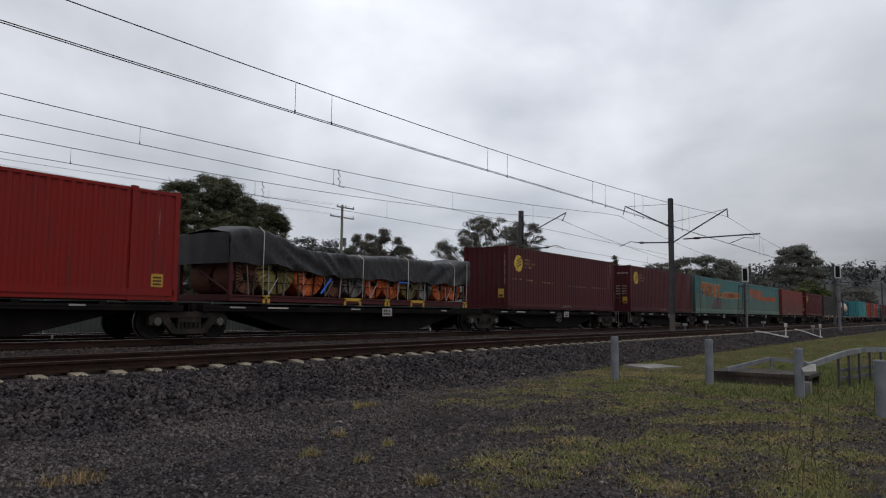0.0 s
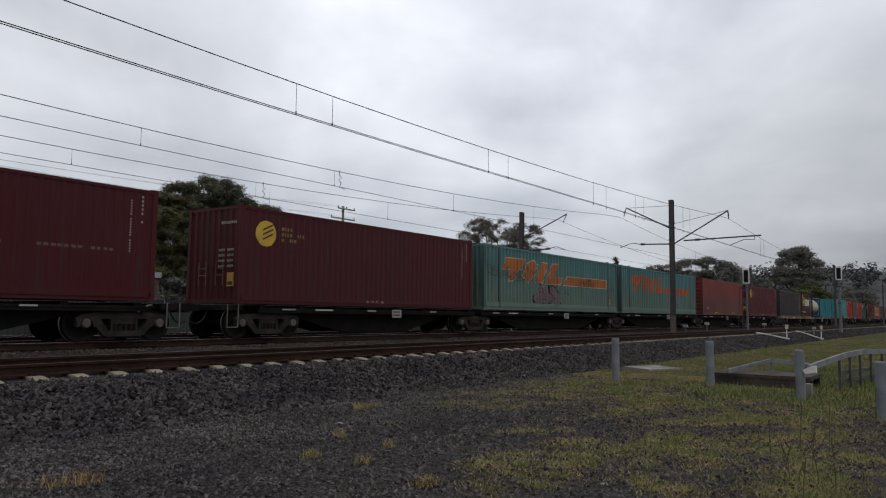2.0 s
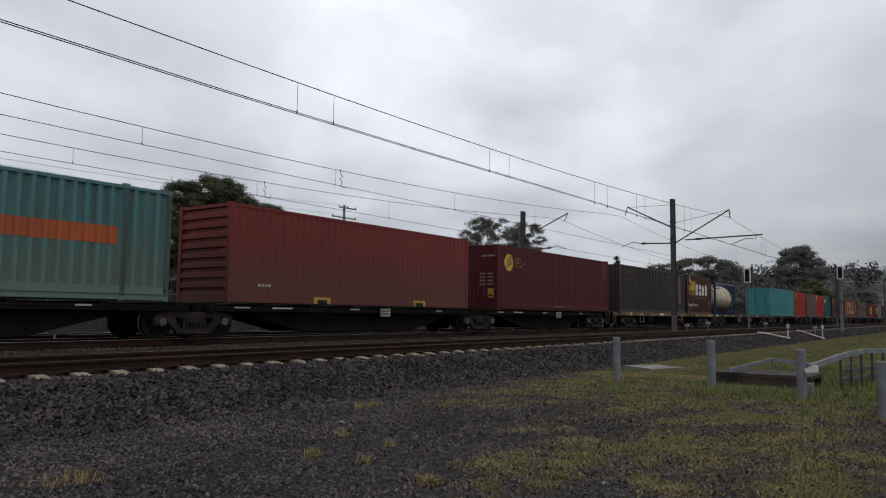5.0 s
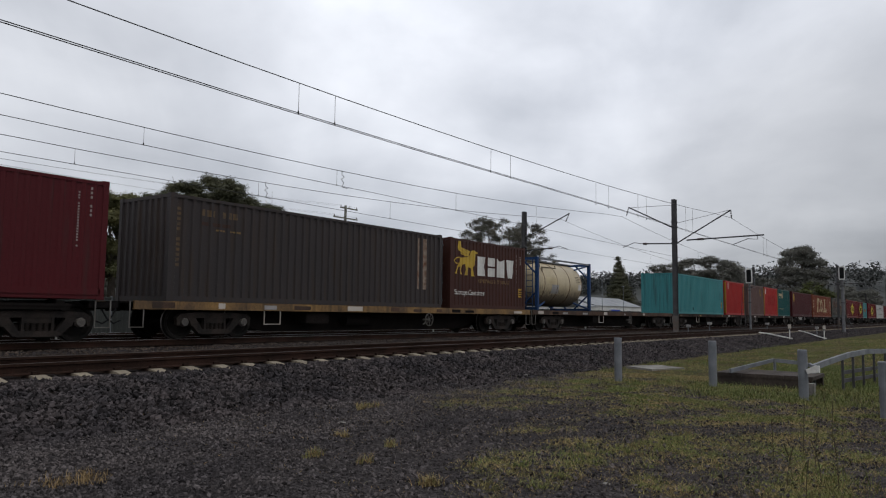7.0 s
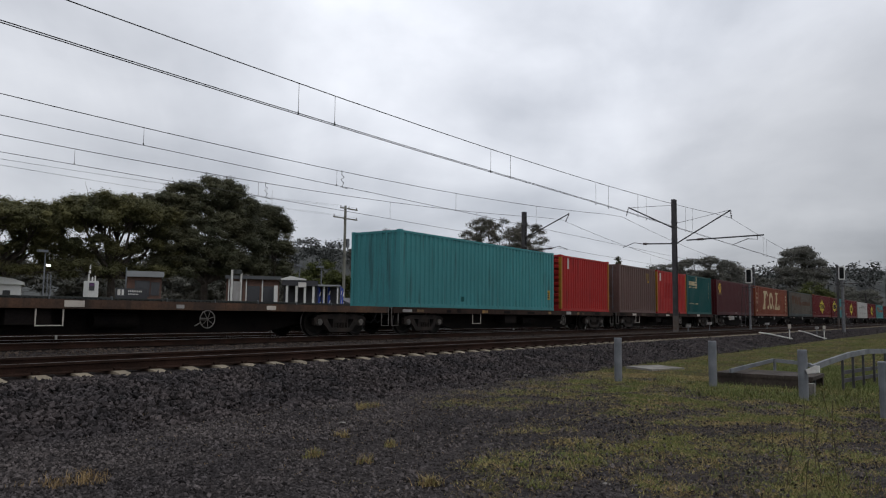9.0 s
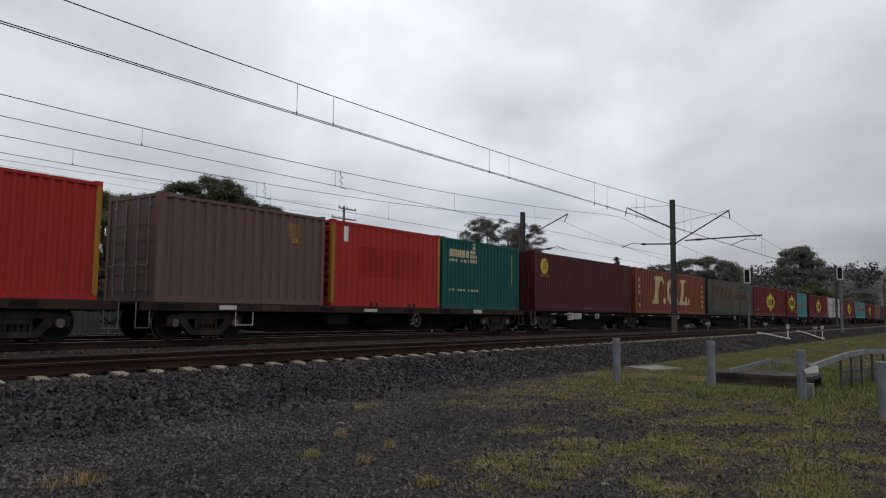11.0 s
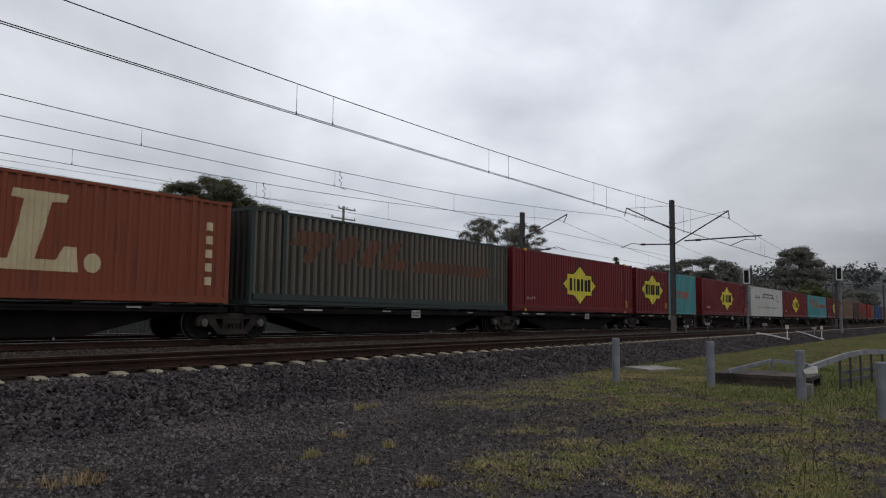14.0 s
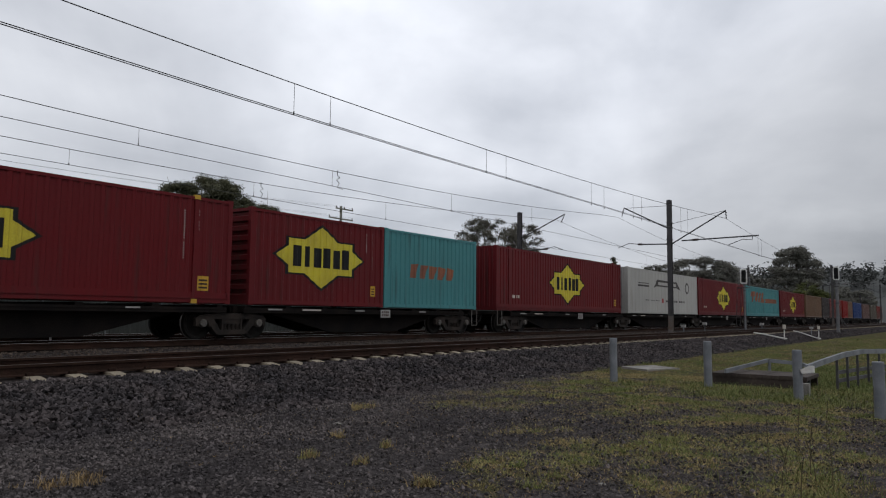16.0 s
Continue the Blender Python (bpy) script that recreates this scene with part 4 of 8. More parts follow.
def rect(x0, z0, x1, z1, lean=0.0):
    return [(x0, z0), (x1, z0), (x1 + lean, z1), (x0 + lean, z1)]


def code_bars(made, x, z0, z1, mat=None, w=0.045, n=20):
    """Upright line of small characters near a container's edge."""
    rng = random.Random(int(x * 13 + made[0].location.x))
    p = (z1 - z0) / n
    decal(made, [rect(x, z0 + k * p, x + w, z0 + k * p + p * 0.6) for k in range(n) if rng.random() > 0.12], mat or DIM_PRINT, "lettering")


def line_bars(made, x, z, w, hgt, n, mat, drop=0.0, seed=1):
    rng = random.Random(seed)
    p = w / n
    out = []
    for k in range(n):
        if rng.random() > 0.1:
            out.append(rect(x + k * p, z + drop * k, x + k * p + p * rng.uniform(0.5, 0.78), z + drop * k + hgt))
    decal(made, out, mat, "lettering")


def low_wear_shade(m, tone, lo, hi):
    """Another tone on the lower part, in an uneven tide line: paint chalked and stained by spray on the walls,
    underside shade on the tank.
    """
    nt = m.node_tree
    N, K = nt.nodes.new, nt.links.new
    b = nt.nodes["Principled BSDF"]
    old = b.inputs["Base Color"].links[0].from_socket
    co = nt.nodes["Texture Coordinate"]
    sep, n, add, fac, mix, ms = N("ShaderNodeSeparateXYZ"), N("ShaderNodeTexNoise"), N("ShaderNodeMath"), N("ShaderNodeMapRange"), N("ShaderNodeMix"), N("ShaderNodeMapping")
    K(co.outputs["Object"], sep.inputs[0])
    ms.inputs["Scale"].default_value = (3.0, 3.0, 0.6)
    K(co.outputs["Object"], ms.inputs[0])
    K(ms.outputs[0], n.inputs["Vector"])
    n.inputs["Detail"].default_value = 5.0
    add.operation, add.inputs[1].default_value = "MULTIPLY_ADD", -1.6
    K(n.outputs[0], add.inputs[0])
    K(sep.outputs[2], add.inputs[2])
    fac.inputs[1].default_value, fac.inputs[2].default_value, fac.inputs[3].default_value, fac.inputs[4].default_value = lo - 0.8, hi - 0.8, 0.8, 0.0
    K(add.outputs[0], fac.inputs[0])
    mix.data_type = "RGBA"
    mix.inputs[7].default_value = (*tone, 1)
    K(fac.outputs[0], mix.inputs[0])
    K(old, mix.inputs[6])
    K(mix.outputs[2], b.inputs["Base Color"])


MAROON = paint("maroon_paint", (0.056, 0.0085, 0.0105), 0.85)
WINE = paint("wine_paint", (0.070, 0.0088, 0.0115), 0.88)
RED = paint("red_paint", (0.190, 0.013, 0.011), 0.84)
LOGO_RED = paint("crimson_paint", (0.104, 0.0074, 0.0095), 0.85, 0.3)
BRIGHT_RED = paint("bright_red_paint", (0.320, 0.021, 0.019), 0.85)
SALMON = paint("faded_red_paint", (0.160, 0.028, 0.024), 0.8)
FREIGHT_TEAL = material("pale_teal_paint", (0.066, 0.172, 0.178), (0.086, 0.165, 0.158), 0.6, 0.0, 0.42, 24, 0.06, grime=(0.075, 0.055, 0.035), streak=0.75, wear=0.9, spec=0.14)
low_wear_shade(FREIGHT_TEAL, (0.112, 0.148, 0.118), 0.5, 1.9)
low_wear_shade(SALMON, (0.090, 0.040, 0.033), 0.7, 2.1)
DEEP_TEAL = paint("deep_teal_paint", (0.052, 0.215, 0.225), 0.85)
AQUA = paint("aqua_paint", (0.060, 0.205, 0.215), 0.88)
SLATE = paint("slate_paint", (0.043, 0.036, 0.0355), 0.7, 0.7, (0.050, 0.033, 0.022))
BROWN = paint("brown_paint", (0.053, 0.020, 0.015), 0.88)
TAUPE = paint("taupe_paint", (0.118, 0.072, 0.063), 0.9, 0.4)
FOREST = paint("green_paint", (0.008, 0.068, 0.066), 0.92, 0.25)
TERRACOTTA = paint("terracotta_paint", (0.167, 0.046, 0.024), 0.85, 0.4)
KHAKI = paint("weathered_grey_green", (0.098, 0.085, 0.068), 0.75, 0.6, (0.05, 0.035, 0.025))
OFF_WHITE = paint("off_white_paint", (0.360, 0.353, 0.329), 0.9, 0.35, (0.2, 0.17, 0.14))
BLUE = paint("blue_paint", (0.019, 0.043, 0.136), 0.85)
PATCH_RED = paint("patch_red_paint", (0.250, 0.012, 0.011), 0.92, 0.2)
TAN = paint("tan_paint", (0.136, 0.081, 0.050), 0.85)
DIM_PRINT = material("dim_print", (0.30, 0.26, 0.24), (0.20, 0.16, 0.15), 0.7, 0, 3, 30, 0.05)
WORN_GOLD = material("worn_gold", (0.125, 0.075, 0.032), (0.055, 0.040, 0.030), 0.7, 0, 6, 30, 0.05, wear=0.5)
STRIP_RUST = material("rust_eaten_strip", (0.30, 0.25, 0.20), (0.13, 0.055, 0.028), 0.8, 0, 5, 30, 0.1, wear=0.6)
SMOKE = material("dark_rust_stain", (0.035, 0.018, 0.014), (0.05, 0.025, 0.018), 0.85, 0, 3, 40, 0.1)
PINK = material("graffiti_pink", (0.150, 0.085, 0.088), (0.085, 0.078, 0.080), 0.6, 0, 1.6, 30, 0.05)
TEAL_LETTER = material("faded_orange", (0.25, 0.085, 0.04), (0.15, 0.06, 0.04), 0.7, 0, 0.8, 20, 0.05)


def disc_logo(made, x, z, rx=0.40, rz=0.39):
    decal(made, [ring(x, z, rx, rz, 28)], LOGO_YELLOW_DULL, "emblem", "round yellow emblem", 0.004)
    decal(made, [[(x - 0.12, z - 0.20 + k * 0.14), (x + 0.26, z - 0.02 + k * 0.14), (x + 0.26, z + 0.035 + k * 0.14), (x - 0.12, z - 0.145 + k * 0.14)] for k in range(3)], SMOKE, "emblem_bar", "", 0.006)


LOGO_YELLOW_DULL = material("emblem_yellow", (0.50, 0.33, 0.03), (0.36, 0.23, 0.03), 0.55, 0, 1.5, 30, 0.05)


def star_logo(made, x, z, rx=2.02, rz=1.0):
    """Yellow four-pointed shield with a dark rim and a row of dark blocks."""
    half = [(-1, 0), (-0.74, 0.30), (-0.74, 0.54), (-0.38, 0.54), (0, 1), (0.38, 0.54), (0.74, 0.54), (0.74, 0.30)]
    pts = half + [(-x, -z) for x, z in half]
    for f, dx, mat, name, p in ((1.07, 0.03, BLACK_PAINT, "emblem_rim", 0.004), (1.0, 0, LOGO_YELLOW, "emblem", 0.006)):
        decal(made, [[(x + dx * 0 + rx * f * a, z + rz * (f + dx) * b) for a, b in pts]], mat, name, "bright yellow shield emblem" if name == "emblem" else "", p)
    blocks = []
    w = 2 * rx * 0.67 / 6
    for k in range(6):
        x0 = x - rx * 0.67 + k * w
        zz, hh = z - 0.33 * rz, 0.66 * rz
        g = w * 0.16
        blocks += [rect(x0 + (w * 0.3 if k == 1 else g), zz, x0 + (w * 0.72 if k == 1 else w - g * 0.5), zz + hh * (1.0, 1.0, 0.96, 1.0, 0.94, 1.0)[k])]
    decal(made, blocks, BLACK_PAINT, "emblem_block", "", 0.009)


def stripe_logo(made, mat, rim=None, flip=1.0):
    """Slanted heavy blocks and a long stripe."""
    blocks = [[(1.52, 1.87), (1.95, 2.38), (3.6, 2.40), (3.3, 1.93)], [(2.05, 1.35), (2.5, 1.37), (3.0, 1.93), (2.35, 1.88)],
              [(3.45, 1.62), (3.95, 1.36), (4.5, 1.7), (4.85, 2.2), (4.4, 2.42), (3.75, 2.2)],
              [(4.62, 1.40), (5.36, 1.38), (5.95, 2.36), (5.33, 2.36)], [(5.70, 1.37), (7.25, 1.37), (7.56, 1.76), (6.6, 1.72), (7.12, 2.38), (6.45, 2.37)],
              [(7.65, 1.36), (13.18, 1.38), (13.18, 1.82), (8.07, 1.80)]]
    if rim:
        big = []
        for b in blocks:
            cx, cz = sum(p[0] for p in b) / len(b), sum(p[1] for p in b) / len(b)
            big.append([(x + 0.05 * (1 if x > cx else -1), zz + 0.045 * (1 if zz > cz else -1)) for x, zz in b])
        for b in big:
            decal(made, [b], rim, "stripe_rim", "", 0.004)
    for b in blocks:
        decal(made, [b], mat, "stripe_block", "faded orange block", 0.007)


def graffiti(made):
    masses = ([(4.44, 0.58), (4.52, 0.75), (4.91, 0.92), (4.87, 1.09), (5.07, 1.12), (5.09, 1.33), (5.43, 1.06), (5.7, 0.99), (5.74, 1.16), (5.96, 1.29), (6.02, 0.99), (6.14, 0.62), (6.23, 0.45), (5.58, 0.35), (5.62, 0.55), (5.35, 0.62), (5.51, 0.42), (4.91, 0.31), (4.56, 0.45)],
              [(6.07, 1.06), (6.18, 1.23), (6.53, 1.26), (6.85, 1.09), (7.05, 0.92), (7.09, 0.75), (7.02, 0.62), (7.28, 0.42), (7.25, 0.25), (6.73, 0.18), (6.45, 0.28), (6.65, 0.35), (6.57, 0.62), (6.45, 0.82), (6.36, 0.72), (6.49, 0.56), (6.33, 0.52), (6.17, 0.65)])
    for blob in masses:
        cx, cz = sum(p[0] for p in blob) / len(blob), sum(p[1] for p in blob) / len(blob)
        decal(made, [[(cx + (x - cx) * 1.10 + 0.02, max(0.37, cz + (z - cz) * 1.14 - 0.02)) for x, z in blob]], BLACK_PAINT, "graffiti_outline", "", 0.009)
        decal(made, [blob], PINK, "graffiti", "sprayed pink and grey scrawl", 0.012)
    rng = random.Random(4)

    def stroke(pts, w, ink=BLACK_PAINT):
        out = []
        for (x0, z0), (x1, z1) in zip(pts[:-1], pts[1:]):
            d = math.hypot(x1 - x0, z1 - z0) or 1
            nx, nz = -(z1 - z0) / d * w, (x1 - x0) / d * w
            out.append([(x0 - nx, z0 - nz), (x1 - nx, z1 - nz), (x1 + nx, z1 + nz), (x0 + nx, z0 + nz)])
        bm = B()
        for poly in out:
            bm.faces.new([bm.verts.new((x, 0, z)) for x, z in poly])
        lay(made, bm, ink, "graffiti_stroke", "", 0.015)
    # looping tags sprayed in one sweep
    for x0, x1, z, r, turns, w in ((0.2, 1.15, 1.95, 0.20, 2.5, 0.017), (0.35, 1.5, 1.72, 0.26, 3.2, 0.02), (1.4, 2.3, 1.80, 0.30, 2.6, 0.02), (2.0, 3.3, 1.62, 0.27, 4.2, 0.02), (2.9, 4.5, 1.66, 0.26, 4.6, 0.02), (3.6, 4.8, 1.95, 0.17, 3.4, 0.016),
                                   (4.7, 5.3, 1.42, 0.16, 2.4, 0.02), (5.4, 7.1, 1.50, 0.20, 5.0, 0.018), (7.8, 8.25, 1.0, 0.12, 2.3, 0.018), (9.1, 11.9, 1.50, 0.22, 8.5, 0.016), (9.6, 11.2, 1.62, 0.18, 5.5, 0.014), (13.45, 14.2, 1.42, 0.17, 2.8, 0.015)):
        n = int(turns * 9)
        a0, pts = rng.uniform(0, 6), []
        for k in range(n):
            q = k / n
            rr = r * (0.75 + 0.35 * math.sin(5.1 * q * turns + a0))
            pts.append((x0 + (x1 - x0) * q + 0.7 * rr * math.cos(2 * math.pi * turns * q + a0), z + rr * math.sin(2 * math.pi * turns * q + a0) * (1 if k % 9 else 1.25)))
        stroke(pts, w * 0.62, TAG_INK)
    stroke([(4.95, 0.52), (5.1, 0.95), (5.35, 0.80)], 0.016)
    stroke([(5.35, 0.98), (5.6, 0.72), (5.72, 0.52)], 0.016)
    stroke([(6.25, 0.98), (6.45, 0.70), (6.7, 0.62)], 0.016)


def yellow_sticker(made, x, z, w=0.28, hgt=0.32):
    decal(made, [rect(x, z, x + w, z + hgt)], YELLOW_PAINT, "warning_sticker", "yellow warning sticker")
    decal(made, [rect(x + 0.04, z + hgt * (0.15 + 0.25 * k), x + w - 0.04, z + hgt * (0.28 + 0.25 * k)) for k in range(3)], SMOKE, "sticker_print", "", 0.007)


def build_train():
    # red long container at the head of the view
    c = container(-2.91, 14.63, 2.9, RED, "bright red corrugated container on a low wagon", base=0.3, inset=1.32, depth=0.03)
    yellow_sticker(c, 13.88, 0.36, 0.33, 0.34)
    code_bars(c, 14.02, 1.75, 2.4)
    skeletal_wagon(-2.9, 12.25)
    skeletal_wagon(12.25, 27.1)
    covered_load()
    for u, bars in ((28.9, True), (43.75, False), (103.3, False)):
        c = container(u, 12.192, 2.9, WINE if u > 100 else MAROON, "dark maroon corrugated container with a round yellow emblem", base=0.26, end="ribs", period=0.26, depth=0.019)
        disc_logo(c, 1.0, 2.13)
        for k, (n, w) in enumerate(((4, 0.45), (9, 0.95), (6, 0.62))):
            line_bars(c, 1.62, 2.28 - 0.17 * k, w, 0.10, n, FADED_GOLD, 0.0, k)
        if bars:
            for x, n, w, zz in ((0.45, 4, 0.9, 1.36), (1.7, 5, 1.0, 1.34), (3.2, 9, 1.4, 1.30), (6.3, 14, 2.2, 1.22), (9.2, 12, 1.9, 1.24)):
                line_bars(c, x, zz, w, 0.07, n, FADED_GOLD if x < 5 else TAUPE, 0, int(x * 10))
        code_bars(c, 11.45, 1.25, 2.6)
        code_bars(c, 11.75, 2.0, 2.75, n=7)
        lay(c, words("EMPTY LIFT ONLY", 5.55, 0.13, 0.13), PALE_PAINT, "lettering", "white words on the bottom rail", 0.02)
        end_marks(c[0], bars)
    skeletal_wagon(27.1, 41.2, (False, True), wheel_x=6.9)
    skeletal_wagon(44.25, 56.4, (True, False))
    c = container(56.85, 14.63, 2.9, FREIGHT_TEAL, "weathered pale teal container with orange stripe and graffiti", base=0.36, inset=1.3, depth=0.05, period=0.31, W=2.5, rib_mat=TEAL_DARK, post=TEAL_POST)
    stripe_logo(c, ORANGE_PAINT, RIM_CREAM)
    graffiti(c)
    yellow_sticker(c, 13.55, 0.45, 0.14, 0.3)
    c = container(72.2, 14.63, 2.9, FREIGHT_TEAL, "weathered pale teal container with faded orange stripe", base=0.36, inset=1.3, depth=0.05, period=0.31, W=2.5, rib_mat=TEAL_DARK, post=TEAL_POST)
    stripe_logo(c, RED_ORANGE)
    skeletal_wagon(56.4, 71.8)
    skeletal_wagon(71.8, 87.8)
    c = container(88.75, 12.192, 2.9, SALMON, "faded red container with rusty patches and yellow fork pockets", end="cross", depth=0.016)
    for x in (3.35, 8.5):
        decal(c, [rect(x, 0.03, x + 0.75, 0.24)], YELLOW_PAINT, "fork_pocket", "yellow fork pocket", 0.03)
        # the shade inside the pocket is a flat black shape, no hole is cut
        decal(c, [rect(x + 0.15, 0.03, x + 0.6, 0.16)], BLACK_PAINT, "pocket_hole", "", 0.034)
    line_bars(c, 1.1, 0.5, 0.5, 0.08, 4, PALE_PAINT)
    skeletal_wagon(87.8, 102.1)
    skeletal_wagon(102.1, 115.0, (False, True))
    # old flat wagon with a slate container and a brown half-length one
    c = container(117.2, 12.192, 2.9, SLATE, "weathered slate grey corrugated container with worn lettering", depth=0.05, period=0.29)
    line_bars(c, 1.0, 2.38, 1.25, 0.18, 7, WORN_GOLD, 0, 3)
    line_bars(c, 1.0, 2.12, 1.4, 0.10, 4, SMOKE, 0, 5)
    line_bars(c, 1.5, 2.0, 0.9, 0.05, 8, FADED_GOLD, 0, 5)
    code_bars(c, 0.25, 0.95, 2.6, WORN_GOLD, 0.11, 12)
    for x in (10.65, 11.05):
        decal(c, [rect(x, 0.7, x + 0.16, 2.65)], STRIP_RUST, "patch_strip", "rust-eaten pale repair strip")
    c = container(130.0, 6.058, 2.9, BROWN, "dark brown half-length container with a golden emblem and white blocks", depth=0.03, period=0.26, end="door")
    # winged beast: wing, body with four legs, and a thin curled tail
    wing = [(0.60, 2.78), (0.74, 2.77), (0.83, 2.54), (1.12, 2.47), (1.45, 2.41), (1.38, 2.20), (1.08, 2.17), (0.80, 2.26), (0.63, 2.39), (0.56, 2.52)]
    beast = [(0.69, 2.09), (1.14, 2.14), (1.40, 2.20), (1.50, 2.41), (1.72, 2.47), (1.97, 2.42), (2.0, 2.36), (1.88, 2.32), (1.87, 2.12), (1.79, 1.87), (1.68, 1.75), (1.72, 1.43), (1.80, 1.37), (1.57, 1.37), (1.51, 1.69), (1.35, 1.75), (1.24, 1.49),
             (1.31, 1.39), (1.07, 1.39), (1.16, 1.62), (1.12, 1.85), (0.90, 1.82), (0.77, 1.55), (0.91, 1.42), (0.73, 1.41), (0.69, 1.62), (0.74, 1.75), (0.60, 1.69), (0.50, 1.50), (0.53, 1.42), (0.36, 1.43), (0.46, 1.65), (0.65, 1.87)]
    tail = [(0.69, 2.09), (0.42, 2.05), (0.34, 1.95), (0.42, 1.86), (0.66, 1.88), (0.66, 1.85), (0.41, 1.83), (0.30, 1.95), (0.40, 2.08), (0.68, 2.13)]
    for shape in (wing, beast, tail):
        decal(c, [shape], LOGO_YELLOW_DULL, "emblem", "golden emblem")
    for k in range(3):
        decal(c, [[(0.72, 2.60 - 0.11 * k), (1.30 - 0.1 * k, 2.36 - 0.07 * k), (1.30 - 0.1 * k, 2.345 - 0.07 * k), (0.72, 2.575 - 0.11 * k)]], FADED_GOLD, "emblem_line", "", 0.007)
    w = 0.78
    for k in range(4):
        x0 = 2.0 + k * w
        zz, hh = 1.42, 0.82
        s = [[[(x0, zz), (x0 + 0.68, zz), (x0 + 0.5, zz + 0.4), (x0 + 0.68, zz + hh), (x0, zz + hh)]],
             [rect(x0 + 0.04, zz, x0 + 0.66, zz + hh * 0.45), rect(x0 + 0.04, zz + hh * 0.55, x0 + 0.66, zz + hh)],
             [[(x0, zz), (x0 + 0.70, zz), (x0 + 0.70, zz + hh), (x0 + 0.32, zz + hh * 0.85), (x0, zz + hh)]],
             [[(x0 + 0.22, zz), (x0 + 0.54, zz), (x0 + 0.74, zz + hh), (x0 + 0.02, zz + hh)]]][k]
        decal(c, s, WHITE_PAINT, "logo_block", "heavy white block", 0.004)
    lay(c, words("REMOVALS & STORAGE", 2.05, 1.12, 0.24, squeeze=1.04), FADED_GOLD, "lettering", "dull gold capital letters")
    lay(c, words("Storage Container", 0.34, 0.58, 0.30, squeeze=1.0), WHITE_PAINT, "lettering", "white words")
    yellow_sticker(c, 5.46, 0.58, 0.32, 0.4)
    code_bars(c, 5.30, 1.2, 2.55)
    code_bars(c, 5.62, 2.0, 2.5, n=6)
    flat_wagon(116.3, 136.55, OCHRE_SILL, "old flat wagon with ochre and rust-brown patched side", 12.3, 6.0, 4.2)
    tank_container(137.3)
    flat_wagon(136.85, 156.7, RUSTY_SILL, "old flat wagon with rusty side sill and bare deck", 12.15, 7.0, 7.6)
    c = container(157.3, 12.192, 2.9, DEEP_TEAL, "teal corrugated container with a rusty lower corner", end="ribs", depth=0.045, period=0.29)
    yellow_sticker(c, 11.6, 0.55, 0.2, 0.45)
    decal(c, [rect(4.0, 0.3, 4.25, 0.5)], FOREST, "patch")
    c = container(170.3, 6.058, 2.9, BRIGHT_RED, "bright red half-length container with ochre corner posts", end="cross", post=YELLOW_RUST)
    decal(c, [rect(0.75, 2.2, 0.95, 2.75)], WHITE_PAINT, "patch")
    c = container(177.9, 6.058, 2.9, TAUPE, "dull brown-grey half-length container", end="door", depth=0.05, period=0.34)
    decal(c, [rect(4.5, 2.12, 4.95, 2.55)], FADED_GOLD, "patch")
    yellow_sticker(c, 4.7, 1.95, 0.2, 0.14)
    flat_wagon(157.0, 176.9, DARK_BROWN_SILL, "flat wagon with dark brown side and white plates", 13.5, 8.0, 5.2)
    c = container(184.3, 6.058, 2.9, BRIGHT_RED, "red half-length container with yellow corner posts and ribbed end", end="cross", post=YELLOW_RUST, depth=0.03, period=0.3)
    decal(c, [rect(0.6, 2.2, 0.78, 2.72)], WHITE_PAINT, "patch")
    code_bars(c, 5.1, 1.8, 2.7)
    decal(c, [rect(1.35, 1.05, 4.95, 2.1)], PATCH_RED, "patch", "smoother repainted red field")
    for x in (1.85, 3.95):
        decal(c, [rect(x - 0.14, 0.02, x, 0.15), rect(x + 0.55, 0.02, x + 0.69, 0.15)], YELLOW_RUST, "pocket_edge", "yellow painted edge", 0.03)
        # pocket mouth: its dark inside is painted flat in black
        decal(c, [rect(x, 0.02, x + 0.55, 0.15)], BLACK_PAINT, "fork_pocket", "dark fork pocket", 0.03)
    c = container(190.55, 6.058, 2.9, FOREST, "deep green half-length container with cream logo blocks", depth=0.04, period=0.28)
    decal(c, [rect(0.51 + 0.3 * k, 2.14 + 0.0 * k, 0.74 + 0.3 * k, 2.44) for k in range(5)], CREAM_PAINT, "logo_block", "cream block")
    decal(c, [rect(2.04 + 0.19 * i, 1.95 + 0.19 * j, 2.19 + 0.19 * i, 2.09 + 0.19 * j) for i in range(3) for j in range((3, 5, 2)[i])], CREAM_PAINT, "logo_block")
    line_bars(c, 0.5, 1.94, 1.45, 0.11, 10, CREAM_PAINT)
    line_bars(c, 0.46, 0.74, 2.2, 0.09, 19, CREAM_PAINT)
    code_bars(c, 5.4, 1.2, 2.5, CREAM_PAINT)
    flat_wagon(177.5, 197.0, DARK_BROWN_SILL, "flat wagon with dark brown side and a spoked brake wheel", 11.4, 6.8, 3.0)
    c = container(198.15, 12.192, 2.9, MAROON, "dark maroon container with a round yellow emblem over gold lettering", base=0.26, period=0.26, depth=0.019)
    disc_logo(c, 1.02, 2.21)
    line_bars(c, 0.6, 1.68, 0.9, 0.13, 10, FADED_GOLD)
    code_bars(c, 11.3, 1.3, 2.7)
    lay(c, words("EMPTY LIFT ONLY", 5.55, 0.13, 0.13), PALE_PAINT, "lettering", "white words on the bottom rail", 0.02)
    w = skeletal_wagon(198.65, 210.75, (True, False), "low black container wagon with a numbered plate")
    plate(w, 3.0, 0.58, 0.62, 0.36, PALE_PAINT)
    plate(w, 3.65, 0.6, 1.0, 0.33, GREY_PLATE)
